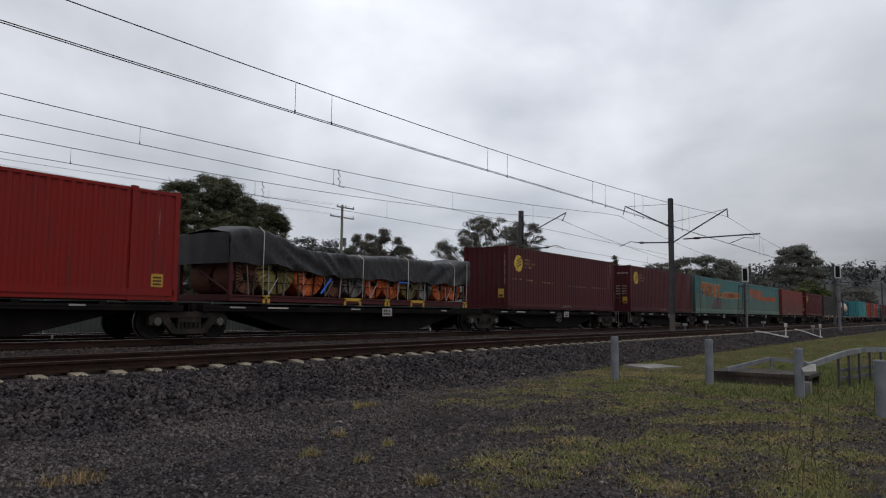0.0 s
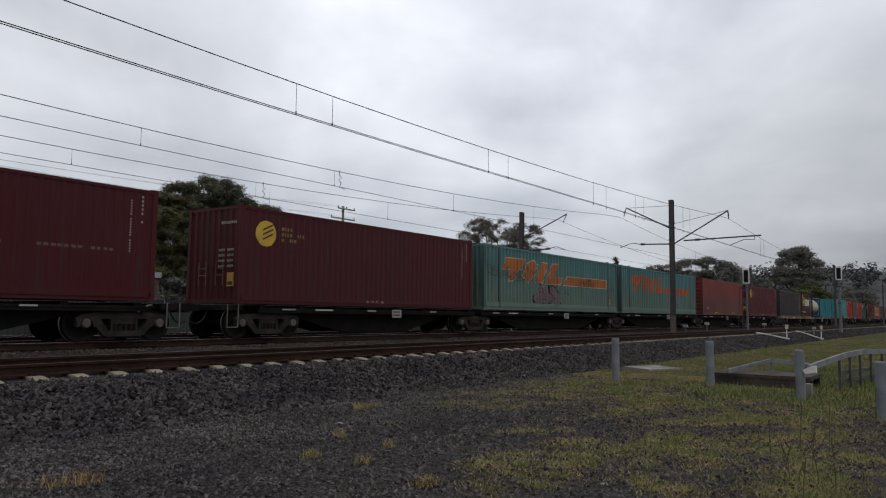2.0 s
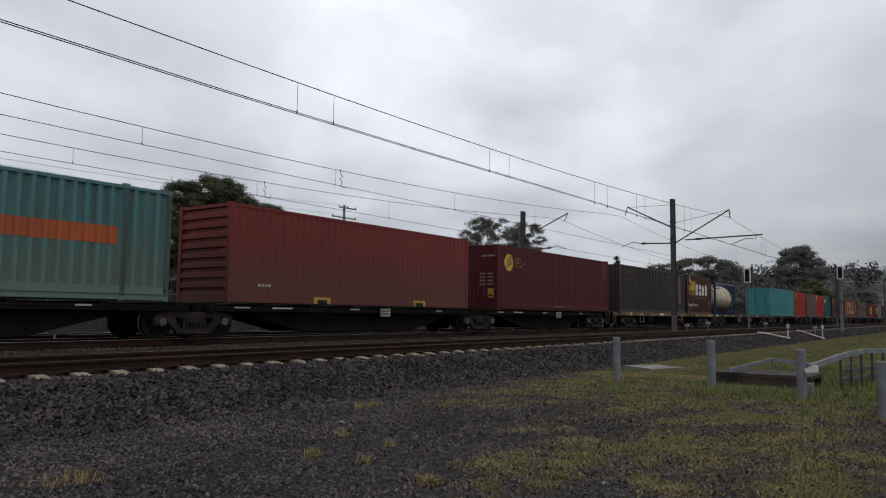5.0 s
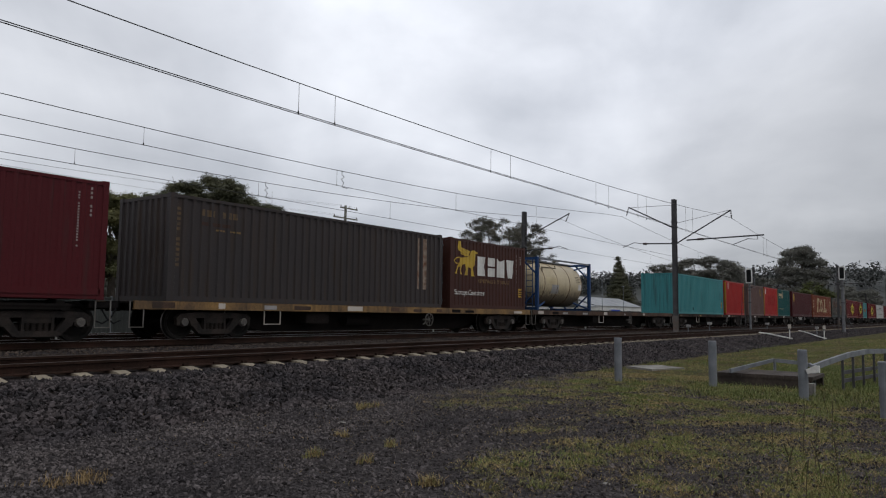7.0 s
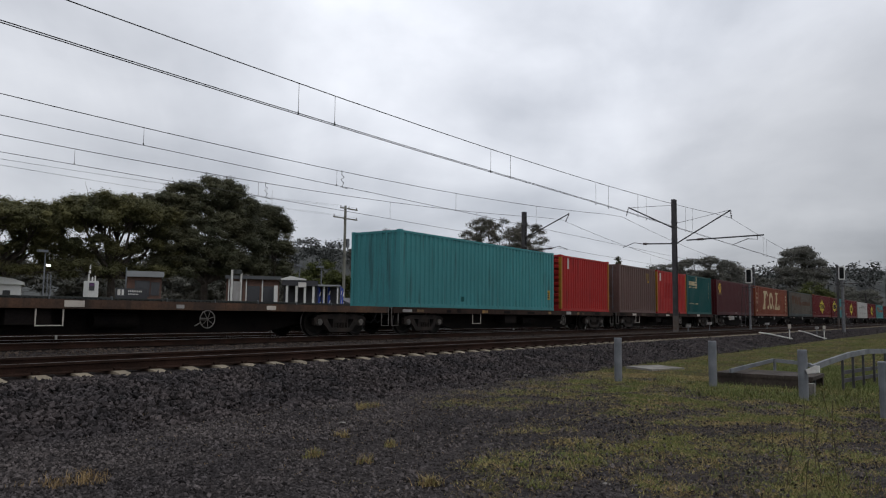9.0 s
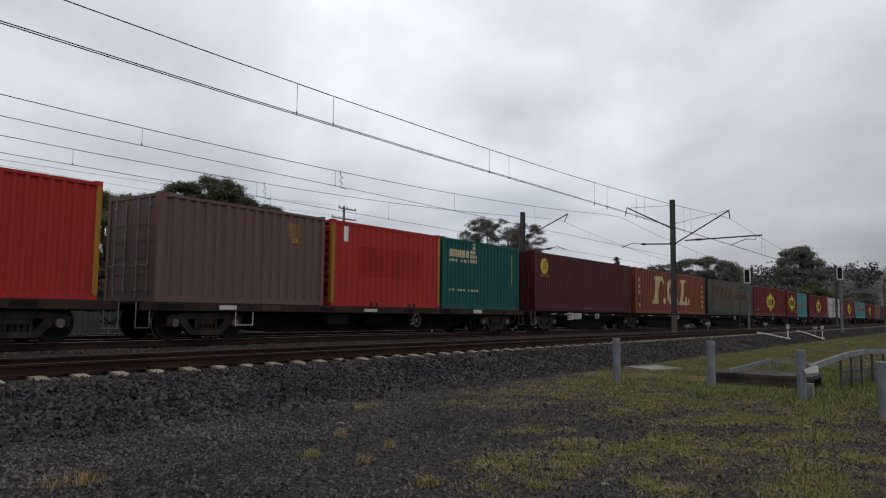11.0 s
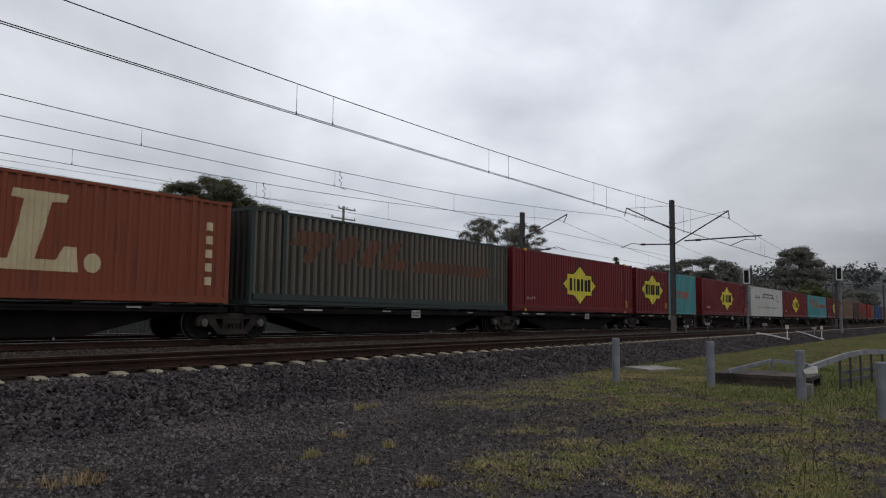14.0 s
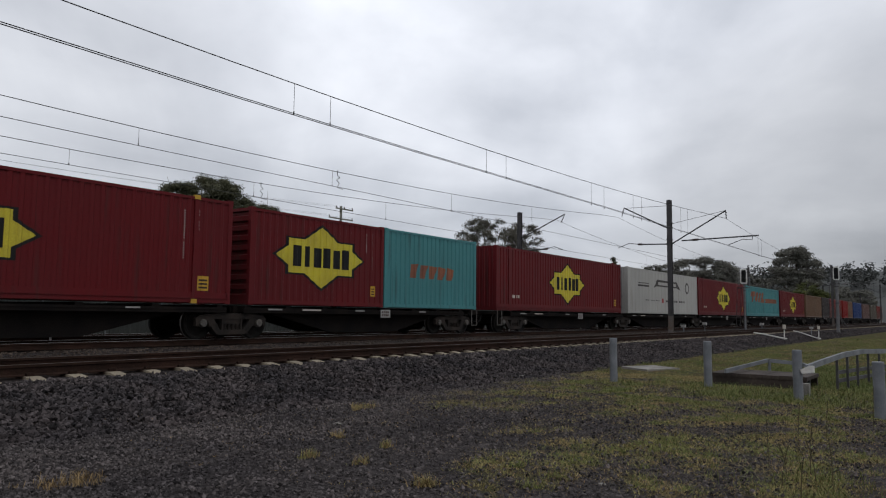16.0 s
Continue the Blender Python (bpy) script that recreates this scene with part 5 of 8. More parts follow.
    marks(w, 3.05, 0.79, 0.5, 0.1, 4, BLACK_PAINT, -1.239)
    marks(w, 3.05, 0.63, 0.5, 0.1, 5, BLACK_PAINT, -1.239)
    c = container(211.2, 14.63, 2.9, TERRACOTTA, "faded terracotta container with large cream blocks", base=0.2, inset=1.22, period=0.3, depth=0.04)
    for s in ([[(3.05, 0.64), (4.25, 0.66), (4.25, 0.88), (4.05, 0.90), (4.40, 2.10), (5.02, 2.24), (5.12, 1.98), (5.26, 1.98), (5.16, 2.50), (3.42, 2.48), (3.40, 2.28), (3.62, 2.25), (3.35, 0.88), (3.07, 0.86)]],
              [ring(5.36, 0.88, 0.22, 0.24, 12)],
              [ring(6.65, 1.54, 0.83, 0.88, 24)],
              [ring(7.86, 0.88, 0.22, 0.24, 12)],
              [[(8.45, 0.66), (10.3, 0.66), (10.25, 1.25), (9.95, 1.25), (9.75, 0.92), (9.3, 0.92), (9.62, 2.25), (9.95, 2.28), (10.0, 2.47), (8.75, 2.47), (8.72, 2.28), (9.0, 2.25), (8.72, 0.9), (8.45, 0.88)]],
              [ring(10.65, 0.9, 0.22, 0.24, 12)]):
        decal(c, s, CREAM_PAINT, "logo_block", "large cream block")
    decal(c, [ring(6.72, 1.54, 0.36, 0.55, 18)], TERRACOTTA, "logo_block", "", 0.008)
    code_bars(c, 0.56, 0.4, 2.4, CREAM_PAINT, 0.22, 5)
    code_bars(c, 13.85, 0.5, 2.4, CREAM_PAINT, 0.22, 5)
    skeletal_wagon(210.75, 226.15)
    c = container(226.55, 14.63, 2.9, KHAKI, "heavily weathered grey-green container with faded orange stripe", base=0.34, inset=1.3, depth=0.055, period=0.31, W=2.5, frame=FREIGHT_TEAL_DULL, rib_mat=KHAKI_DARK)
    stripe_logo(c, DULL_ORANGE)
    skeletal_wagon(226.15, 241.4)
    c = container(241.7, 14.63, 2.95, LOGO_RED, "crimson container with a yellow shield emblem and yellow-tipped posts", base=0.3, inset=1.2, period=0.27, depth=0.026)
    star_logo(c, 7.2, 1.45)
    lay(c, words("48' x 9'10\"", 1.4, 0.55, 0.2), PALE_PAINT, "lettering", "white size marking")
    yellow_sticker(c, 13.55, 0.35, 0.36, 0.4)
    code_bars(c, 13.05, 1.2, 2.55)
    code_bars(c, 13.5, 2.0, 2.6, n=6)
    skeletal_wagon(241.4, 256.55)
    c = container(257.0, 6.058, 2.9, LOGO_RED, "crimson half-length container with yellow shield emblem and ribbed end", end="cross", base=0.16, period=0.27, depth=0.03)
    star_logo(c, 2.97, 1.57, 1.97, 1.0)
    yellow_sticker(c, 5.38, 0.38, 0.26, 0.36)
    code_bars(c, 5.1, 1.9, 2.6)
    code_bars(c, 5.45, 1.3, 2.6)
    c = container(263.12, 6.058, 2.9, AQUA, "pale aqua half-length container with faint orange lettering", depth=0.035, period=0.27)
    for k in range(5):
        decal(c, [[(1.5 + 0.6 * k, 1.15), (1.85 + 0.6 * k, 1.15), (2.05 + 0.6 * k, 1.7 - 0.03 * k), (1.55 + 0.6 * k, 1.66)]], TEAL_LETTER, "stripe_block", "faded orange block")
    skeletal_wagon(256.55, 268.6, (False, True))
    skeletal_wagon(271.8, 285.9, (True, False))
    for u in (270.85, 301.0, 331.5):
        c = container(u, 14.4, 2.92, LOGO_RED, "crimson container with a yellow shield emblem on its side", base=0.3, inset=1.15, period=0.27, depth=0.026)
        star_logo(c, 7.2, 1.45)
        line_bars(c, 1.45, 0.58, 0.85, 0.14, 5, PALE_PAINT)
        yellow_sticker(c, 13.4, 0.4, 0.3, 0.36)
    c = container(286.4, 14.2, 2.9, OFF_WHITE, "off-white insulated container with dark printed blocks", end="door", period=0.6, depth=0.012)
    decal(c, [rect(1.75, 1.95, 3.7, 2.0), rect(1.75, 1.75, 3.7, 1.86)], SLATE, "print_block")
    decal(c, [[(4.6, 1.72), (5.2, 1.85), (9.4, 1.85), (10.2, 1.7), (9.8, 2.0), (9.4, 2.28), (5.2, 2.3), (5.0, 2.0)]], SLATE, "print_block", "dark printed block")
    decal(c, [rect(5.5, 1.95, 9.2, 2.15)], OFF_WHITE, "print_block", "", 0.007)
    decal(c, [ring(11.75, 1.92, 0.45, 0.42, 20)], SLATE, "print_ring")
    decal(c, [ring(11.75, 1.92, 0.30, 0.28, 20)], OFF_WHITE, "print_ring", "", 0.007)
    line_bars(c, 3.1, 0.85, 2.6, 0.07, 16, SLATE)
    line_bars(c, 7.0, 0.82, 4.3, 0.14, 18, SLATE)
    decal(c, [rect(6.2, 0.75, 6.55, 1.05)], BRIGHT_RED, "print_block")
    for a, b in ((285.9, 300.8), (300.8, 315.9), (315.9, 331.2), (331.2, 346.4)):
        skeletal_wagon(a, b)
    c = container(316.2, 14.4, 2.9, AQUA, "aqua container with faded orange stripe", base=0.3, depth=0.04)
    stripe_logo(c, TEAL_LETTER)
    # the tail of the train, far off
    skeletal_wagon(346.4, 360.0)
    for a, b in ((360.0, 366.0), (366.0, 380.5), (380.5, 394.0), (394.0, 408.0), (408.0, 422.0)):
        skeletal_wagon(a, b)
    for u, L, mat, lab in ((347.2, 12.192, TAN, "tan container on a low wagon"), (360.3, 6.058, SLATE, "dark grey half-length container on a low wagon"),
                           (367.2, 12.192, SALMON, "faded red container on a low wagon"), (381.2, 6.058, RED, "red half-length container on a low wagon"), (387.5, 6.058, TAN, "tan half-length container on a low wagon"),
                           (394.8, 12.192, BLUE, "dark blue container on a low wagon"), (408.8, 12.192, TAUPE, "dull brown container on a low wagon"), (423.0, 12.192, KHAKI, "grey-green container on a low wagon"),
                           (436.6, 12.192, SALMON, "faded red container on a low wagon")):
        container(u, L, 2.9, mat, lab)
    skeletal_wagon(422.0, 449.0)


# darker tones of two container paints, for recessed folds and end walls
TEAL_DARK = material("dark_teal_paint", (0.054, 0.136, 0.136), (0.072, 0.130, 0.118), 0.65, 0.0, 0.42, 24, 0.06, grime=(0.06, 0.045, 0.03), streak=0.9, wear=0.9, spec=0.12)
KHAKI_DARK = paint("dark_grey_green", (0.022, 0.021, 0.018), 0.8, 0.7)
DULL_ORANGE = material("dull_orange_paint", (0.090, 0.036, 0.019), (0.068, 0.034, 0.020), 0.7, 0, 1, 30, 0.05)
low_wear_shade(TEAL_DARK, (0.098, 0.118, 0.088), 0.6, 2.0)
YELLOW_RUST = paint("ochre_post_paint", (0.30, 0.140, 0.016), 0.8, 0.5)
DARK_BROWN_SILL = material("dark_brown_sill", (0.040, 0.024, 0.018), (0.022, 0.015, 0.012), 0.85, 0, 1.1, 20, 0.2, grime=(0.012, 0.010, 0.009), streak=0.6, spec=0.12)
TEAL_POST = paint("rust_streaked_teal", (0.060, 0.105, 0.098), 0.75, 0.95, (0.045, 0.026, 0.016))
FREIGHT_TEAL_DULL = paint("dull_teal_paint", (0.028, 0.038, 0.036), 0.8, 0.5)


def end_marks(c, plain):
    """Small print and a sticker on the end facing back along the line; two step frames on most."""
    bm = B()
    if plain:
        for q in range(17):
            if q % 5 != 4:
                box(bm, 0.008, -1.06, 1.15 + 0.08 * q, 0.014, -1.02, 1.205 + 0.08 * q)
    else:
        for k in range(4):
            for y in (-0.55, -0.95):
                for q in range(4):
                    box(bm, 0.008, y + 0.075 * q, 1.56 - 0.16 * k, 0.014, y + 0.075 * q + 0.045, 1.63 - 0.16 * k)
        for q in range(9):
            box(bm, 0.008, -1.05 + 0.08 * q, 2.36, 0.014, -1.0 + 0.08 * q, 2.44)
    tagged(part("lettering", bm, DIM_PRINT, c), kind="stuff")
    bm = B()
    box(bm, 0.006, -1.0, 0.52, 0.016, -0.70, 0.92)
    sticker = part("warning_sticker", bm, YELLOW_PAINT, c, "yellow warning sticker")
    bm = B()
    box(bm, 0.002, -0.96, 0.56, 0.006, -0.74, 0.66)
    part("sticker_print", bm, SMOKE, sticker)
    if plain:
        return
    for y in (-0.35, 0.45):
        bm = B()
        pipe(bm, [(0.0, y - 0.17, 0.55), (0.0, y - 0.17, 1.25)], 0.015, 6)
        pipe(bm, [(0.0, y + 0.17, 0.55), (0.0, y + 0.17, 1.25)], 0.015, 6)
        for z in (0.85, 1.05):
            pipe(bm, [(0.0, y - 0.17, z), (0.0, y + 0.17, z)], 0.015, 6)
        part("rung_frame", bm, TAUPE, c)


# ---------------------------------------------------------------- tank container
TANK_CREAM = material("tank_cream", (0.46, 0.385, 0.25), (0.41, 0.335, 0.21), 0.42, 0, 0.5, 12, 0.0, grime=(0.25, 0.19, 0.12), streak=0.2)

# the barrel's underside is coloured dark for deck shade, with brown grime
low_wear_shade(TANK_CREAM, (0.055, 0.040, 0.032), 0.62, 1.15)
FRAME_BLUE = paint("blue_frame_paint", (0.016, 0.046, 0.125), 0.85, 0.4)


def tank_container(u):
    L, H, h = 6.058, 2.59, 1.219
    c = on_train(thing("tank_container", "cream barrel tank in an open blue steel frame", "tank container"), u, TRAIN_Y, DECK + 0.02)
    bm = B()
    n, cz, r = 32, 1.34, 1.12
    prof = [(0.32, 0.0), (0.34, 0.35), (0.42, 0.68), (0.56, 0.92), (0.75, 1.05), (0.95, r), (L - 0.95, r), (L - 0.75, 1.05), (L - 0.56, 0.92), (L - 0.42, 0.68), (L - 0.34, 0.35), (L - 0.32, 0.0)]
    rows = [[bm.verts.new((x, q * math.cos(2 * math.pi * k / n), cz + q * math.sin(2 * math.pi * k / n))) for k in range(n)] for x, q in prof[1:-1]]
    for a, b in zip(rows[:-1], rows[1:]):
        for k in range(n):
            bm.faces.new((a[k], a[(k + 1) % n], b[(k + 1) % n], b[k]))
    bm.faces.new(rows[0][::-1]), bm.faces.new(rows[-1])
    part("barrel", bm, TANK_CREAM, c, smooth=True)
    for x in (0.95, 2.3, 3.7, L - 0.95):
        bm = B()
        rr = [[bm.verts.new((x + dx, (r + e) * math.cos(2 * math.pi * k / n), cz + (r + e) * math.sin(2 * math.pi * k / n))) for k in range(n)] for dx, e in ((-0.022, 0.001), (-0.016, 0.012), (0.016, 0.012), (0.022, 0.001))]
        for a, b in zip(rr[:-1], rr[1:]):
            for k in range(n):
                bm.faces.new((a[k], a[(k + 1) % n], b[(k + 1) % n], b[k]))
        part("band", bm, TAN, c)
    for x in (0.0, L - 0.15):
        for s in (-1, 1):
            bm = B()
            y0, y1 = sorted((s * h, s * (h - 0.15)))
            box(bm, x, y0, 0, x + 0.15, y1, H)
            part("corner_post", bm, FRAME_BLUE, c, bevel=0.02)
        for z in (0.02, H - 0.14):
            bm = B()
            box(bm, x + 0.02, -h + 0.15, z, x + 0.13, h - 0.15, z + 0.12)
            part("end_rail", bm, FRAME_BLUE, c)
        sx = 1 if x == 0 else -1
        for s in (-1, 1):
            for p, q in (((x + 0.075, s * (h - 0.1), 0.9), (x + 0.075, s * 0.25, 0.12)), ((x + 0.075, s * (h - 0.1), 1.75), (x + 0.075, s * 0.35, H - 0.12)),
                         ((x + 0.075, s * (h - 0.07), 0.1), (x + 0.075 + sx * 1.35, s * (h - 0.4), 0.42)), ((x + 0.075, s * (h - 0.07), H - 0.1), (x + 0.075 + sx * 1.0, s * (h - 0.5), 2.2))):
                bm = B()
                rod(bm, p, q, 0.045, n=6)
                part("brace", bm, FRAME_BLUE, c)
    for s in (-1, 1):
        bm = B()
        box(bm, 0.1, s * (h - 0.06) - 0.04, H - 0.10, L - 0.1, s * (h - 0.06) + 0.04, H - 0.02)
        part("top_rail", bm, GALVANISED, c)
    for k in range(11):
        bm = B()
        box(bm, 0.5 + 0.46 * k, -0.45, H - 0.12, 0.9 + 0.46 * k, -0.02, H - 0.08)
        part("walkway_grating", bm, GALVANISED, c)
    bm = B()
    rod(bm, (L / 2, 0.2, cz + r - 0.05), (L / 2, 0.2, cz + r + 0.14), 0.28, n=16)
    part("hatch", bm, GALVANISED, c)
    bm = B()
    for y in (-0.95, -0.6):
        rod(bm, (-0.03, y, 0.1), (-0.03, y, H - 0.1), 0.022, n=6)
    for k in range(8):
        rod(bm, (-0.03, -0.95, 0.3 + 0.28 * k), (-0.03, -0.6, 0.3 + 0.28 * k), 0.018, n=6)
    part("ladder", bm, FRAME_BLUE, c)
    for x, z, w, hh, m in ((1.7, 0.85, 0.75, 0.45, GREY_PLATE), (4.7, 1.1, 0.35, 0.3, WHITE_PAINT), (1.15, 1.32, 1.15, 0.34, CREAM_PAINT)):
        bm = B()
        pts = []
        for k in range(5):
            zz = z + hh * k / 4
            yy = -math.sqrt(max(0.01, (r + 0.006) ** 2 - (zz - cz) ** 2))
            pts.append((bm.verts.new((x, yy, zz)), bm.verts.new((x + w, yy, zz))))
        for p, q in zip(pts[:-1], pts[1:]):
            bm.faces.new((p[0], p[1], q[1], q[0]))
        part("placard", bm, m, c)
    bm = B()
    for k in range(4):
        z = 1.78 - 0.085 * k
        yy = -math.sqrt((r + 0.008) ** 2 - (z - cz) ** 2)
        box(bm, 4.45, yy - 0.002, z, 4.85 + 0.12 * (k % 2), yy + 0.015, z + 0.018)
    part("lettering", bm, SLATE, c)
    bm = B()
    pipe(bm, [(0.9, -0.98, 1.92), (1.2, -0.80, 2.16), (2.7, -0.78, 2.18), (2.75, -0.70, 2.30)], 0.022, 6)
    part("drain_pipe", bm, DARK_STEEL, c)


# ---------------------------------------------------------------- covered load on a flat rack
TARP = material("black_tarpaulin", (0.0125, 0.0118, 0.0130), (0.021, 0.0195, 0.0210), 0.5, 0, 1.2, 9, 0.35, spec=0.3)
ORANGE_CLOTH = material("orange_cloth", (0.55, 0.13, 0.03), (0.42, 0.09, 0.025), 0.75, 0, 2, 30, 0.2)
OLIVE_CLOTH = material("olive_cloth", (0.20, 0.15, 0.04), (0.13, 0.10, 0.035), 0.8, 0, 2, 30, 0.2)
GREY_CLOTH = material("grey_cloth", (0.22, 0.20, 0.18), (0.14, 0.13, 0.12), 0.8, 0, 2, 30, 0.2)
STRAP_BLUE = material("blue_strap", (0.02, 0.12, 0.55), (0.02, 0.08, 0.35), 0.6, 0, 2, 30, 0.05)
RACK_RED = paint("rack_red_paint", (0.058, 0.010, 0.011), 0.85, 0.4)


def wrapped_drum(parent_u, x, r, mat, label, y=-0.62, w=0.9):
    """A drum whose round cover is gathered in pleats to its middle."""
    t = on_train(thing("wrapped_drum", label, "drum", group="drums on the flat rack"), parent_u + x, TRAIN_Y + y, DECK + 0.26)
    bm = B()
    n = 48
    rows = []
    for q, dy in ((1.0, w / 2), (1.0, -w / 2 + 0.06), (0.96, -w / 2), (0.6, -w / 2 - 0.03), (0.25, -w / 2 - 0.015), (0.16, -w / 2 + 0.08)):
        rows.append([bm.verts.new((r * q * math.cos(2 * math.pi * k / n), dy + ((0.016 + 0.022 * abs(math.sin(k * 1.7))) * (1 if k % 2 else -1) * (1 - abs(q - 0.55) * 1.2) if q < 0.97 else 0), r + r * q * math.sin(2 * math.pi * k / n))) for k in range(n)])
    for a, b in zip(rows[:-1], rows[1:]):
        for k in range(n):
            bm.faces.new((a[k], a[(k + 1) % n], b[(k + 1) % n], b[k]))
    bm.faces.new(rows[0]), bm.faces.new(rows[-1][::-1])
    part("cover", bm, mat, t)
    bm = B()
    rod(bm, (0, -w / 2 + 0.05, r), (0, -w / 2 - 0.03, r), 0.09, n=12)
    part("hub", bm, DARK_STEEL, t)
    return t


def covered_load():
    u, L, h = 13.4, 12.192, 1.219
    rack = on_train(thing("flat_rack", "dark red flat rack with yellow fork pockets and steel stakes", "flat rack"), u, TRAIN_Y, DECK)
    bm = B()
    box(bm, 0, -h, 0.06, L, h, 0.24)
    part("floor", bm, RACK_RED, rack, bevel=0.01)
    for s in (-1, 1):
        bm = B()
        box(bm, 0, s * h - 0.03, 0.05, L, s * h + 0.03, 0.14)
        box(bm, 0, s * h - 0.03, 0.19, L, s * h + 0.03, 0.24)
        part("side_beam", bm, RACK_RED, rack)
    for x in (1.2, 4.7, 6.8, 8.3, 11.8):
        bm = B()
        w = 0.85 if x in (4.7, 8.3) else 0.28
        box(bm, x, -h - 0.045, 0.0, x + 0.1, -h - 0.028, 0.2)
        box(bm, x + w - 0.1, -h - 0.045, 0.0, x + w, -h - 0.028, 0.2)
        box(bm, x, -h - 0.045, 0.14, x + w, -h - 0.028, 0.24)
        part("fork_pocket", bm, YELLOW_PAINT, rack, "yellow fork pocket")
    for k in range(31):
        x = 0.25 + 0.39 * k + 0.13 * math.sin(k * 2.3)
        if x > L - 0.2:
            continue
        bm = B()
        lean = 0.10 * math.sin(k * 4.1)
        rod(bm, (x, -h + 0.05, 0.25), (x + lean, -h + 0.05, 1.15), 0.022 if k % 2 else 0.03, n=6)
        if k % 3 == 0:
            rod(bm, (x, -h + 0.03, 0.28), (x + 0.35, -h + 0.03, 0.8), 0.016, n=5)
        part("stake", bm, (DARK_STEEL, HOOP_GREY, RUSTY_SILL, GREY_PLATE)[k % 4], rack)
    bm = B()
    for z in (0.62, 1.0):
        box(bm, 0, -h + 0.08, z, L, -h + 0.10, z + 0.02)
    part("stake_rail", bm, DARK_STEEL, rack)
    for x in (0.0, L - 0.12):
        bm = B()
        for y in (-h, h - 0.1):
            box(bm, x, y, 0.24, x + 0.12, y + 0.1, 1.5)
        box(bm, x + 0.02, -h, 1.3, x + 0.1, h, 1.42)
        rod(bm, (x + 0.06, -h + 0.1, 0.3), (x + 0.06, h - 0.1, 1.35), 0.03, n=6)
        part("end_frame", bm, RACK_RED, rack)
    for x, r, m, lab in ((0.72, 0.50, BROWN_CLOTH, "dark covered drum in the stakes"), (1.85, 0.80, OLIVE_CLOTH, "olive cloth-wrapped drum between steel stakes"), (3.25, 0.66, ORANGE_CLOTH, "large orange cloth-wrapped drum with pleated cover"),
                         (4.45, 0.5, BROWN_CLOTH, "rust-brown drum beside a blue strap"), (5.35, 0.52, GREY_CLOTH, "grey drum with gathered cover"), (6.35, 0.50, ORANGE_CLOTH, "orange pleated drum between stakes"),
                         (7.4, 0.54, ORANGE_CLOTH, "orange pleated drum between stakes"), (8.45, 0.50, OLIVE_CLOTH, "dull olive drum with gathered cover"), (9.4, 0.48, GREY_CLOTH, "grey drum with gathered cover"),
                         (10.4, 0.50, ORANGE_CLOTH, "orange cloth-wrapped drum with pleated cover"), (11.4, 0.50, ORANGE_CLOTH, "orange cloth-wrapped drum with pleated cover")):
        wrapped_drum(u, x, r, m, lab)
        wrapped_drum(u, x, r * 0.95, GREY_CLOTH if m is ORANGE_CLOTH else BROWN_CLOTH, "drum on the far side of the rack", y=0.5)
    # the sheet: high at one end, sagging over the rest, hanging half-way down
    t = on_train(thing("tarpaulin", "black tarpaulin tied over the load, sagging and creased", "tarpaulin"), u, TRAIN_Y, DECK)
    xs = np.linspace(-0.06, L + 0.05, 260)
    top = lambda x: float(np.interp(x, [-0.1, 0.4, 1.0, 1.6, 2.4, 3.4, 5.7, 8.0, 10.0, 11.3, 12.3], [1.98, 2.12, 2.22, 2.05, 1.78, 1.63, 1.66, 1.78, 1.68, 1.74, 1.9]))
    hem = lambda x: float(np.interp(x, [-0.1, 1.4, 3.1, 4.0, 5.7, 8.4, 11.0, 12.3], [1.14, 1.13, 0.94, 0.90, 0.90, 0.92, 0.84, 0.92]))
    across = [-1.0, -1.0, -1.0, -1.0, -1.0, -1.0, -1.0, -0.93, -0.6, -0.2, 0.2, 0.6, 0.93, 1.0, 1.0, 1.0]
    drop = [1.0, 0.84, 0.68, 0.5, 0.34, 0.2, 0.07, 0.0, -0.05, -0.1, -0.1, -0.05, 0.0, 0.1, 0.5, 1.0]
    verts, faces = [], []
    for x in xs:
        for j, (a, d) in enumerate(zip(across, drop)):
            zt, zh = top(x), hem(x)
            z = zt - max(0, d) * (zt - zh) - min(0, d) * 1.2
            fold = 0.05 * noise.noise((x * 1.3, a * 2, z * 0.8)) + 0.075 * abs(noise.noise((x * 2.2 + z * 2.6, a * 3, 4))) + 0.05 * abs(noise.noise((x * 5.0 - z * 4.5, a * 3, 7))) + 0.012 * noise.noise((x * 11, z * 9, 2)) + 0.075 * abs(math.sin((x * 1.0 + z * 2.1) * 3.4 + 1.5 * noise.noise((x, z, 3)))) * smooth(0.9, 2.2, x) * smooth(5.6, 3.6, x) + 0.06 * abs(math.sin((x * 0.9 - z * 1.6) * 3.0)) * smooth(8.6, 9.6, x)
            y = a * (h + 0.035) * (1 + 0.0 * d)
            verts.append((x, y + (-1 if a < 0 else 1) * abs(fold) * (1.0 if abs(a) > 0.9 else 0), z + fold * 0.7 + (0.03 * math.sin(x * 5) if d == 1.0 else 0)))
    m = len(across)
    for i in range(len(xs) - 1):
        for j in range(m - 1):
            faces.append((i * m + j, i * m + j + 1, (i + 1) * m + j + 1, (i + 1) * m + j))
    raw("sheet", verts, faces, TARP, t, smooth=True)
    for x in (0.0, L):
        # the hanging ends
        v, f = [], []
        for a in np.linspace(-1, 1, 14):
            for d in (0, 0.5, 1):
                v.append((x + (-0.07 if x == 0 else 0.06) + 0.04 * noise.noise((a * 3, d, x)), a * (h + 0.03), top(x) - d * (top(x) - hem(x)) + 0.04 * (1 - a * a) * (1 - d)))
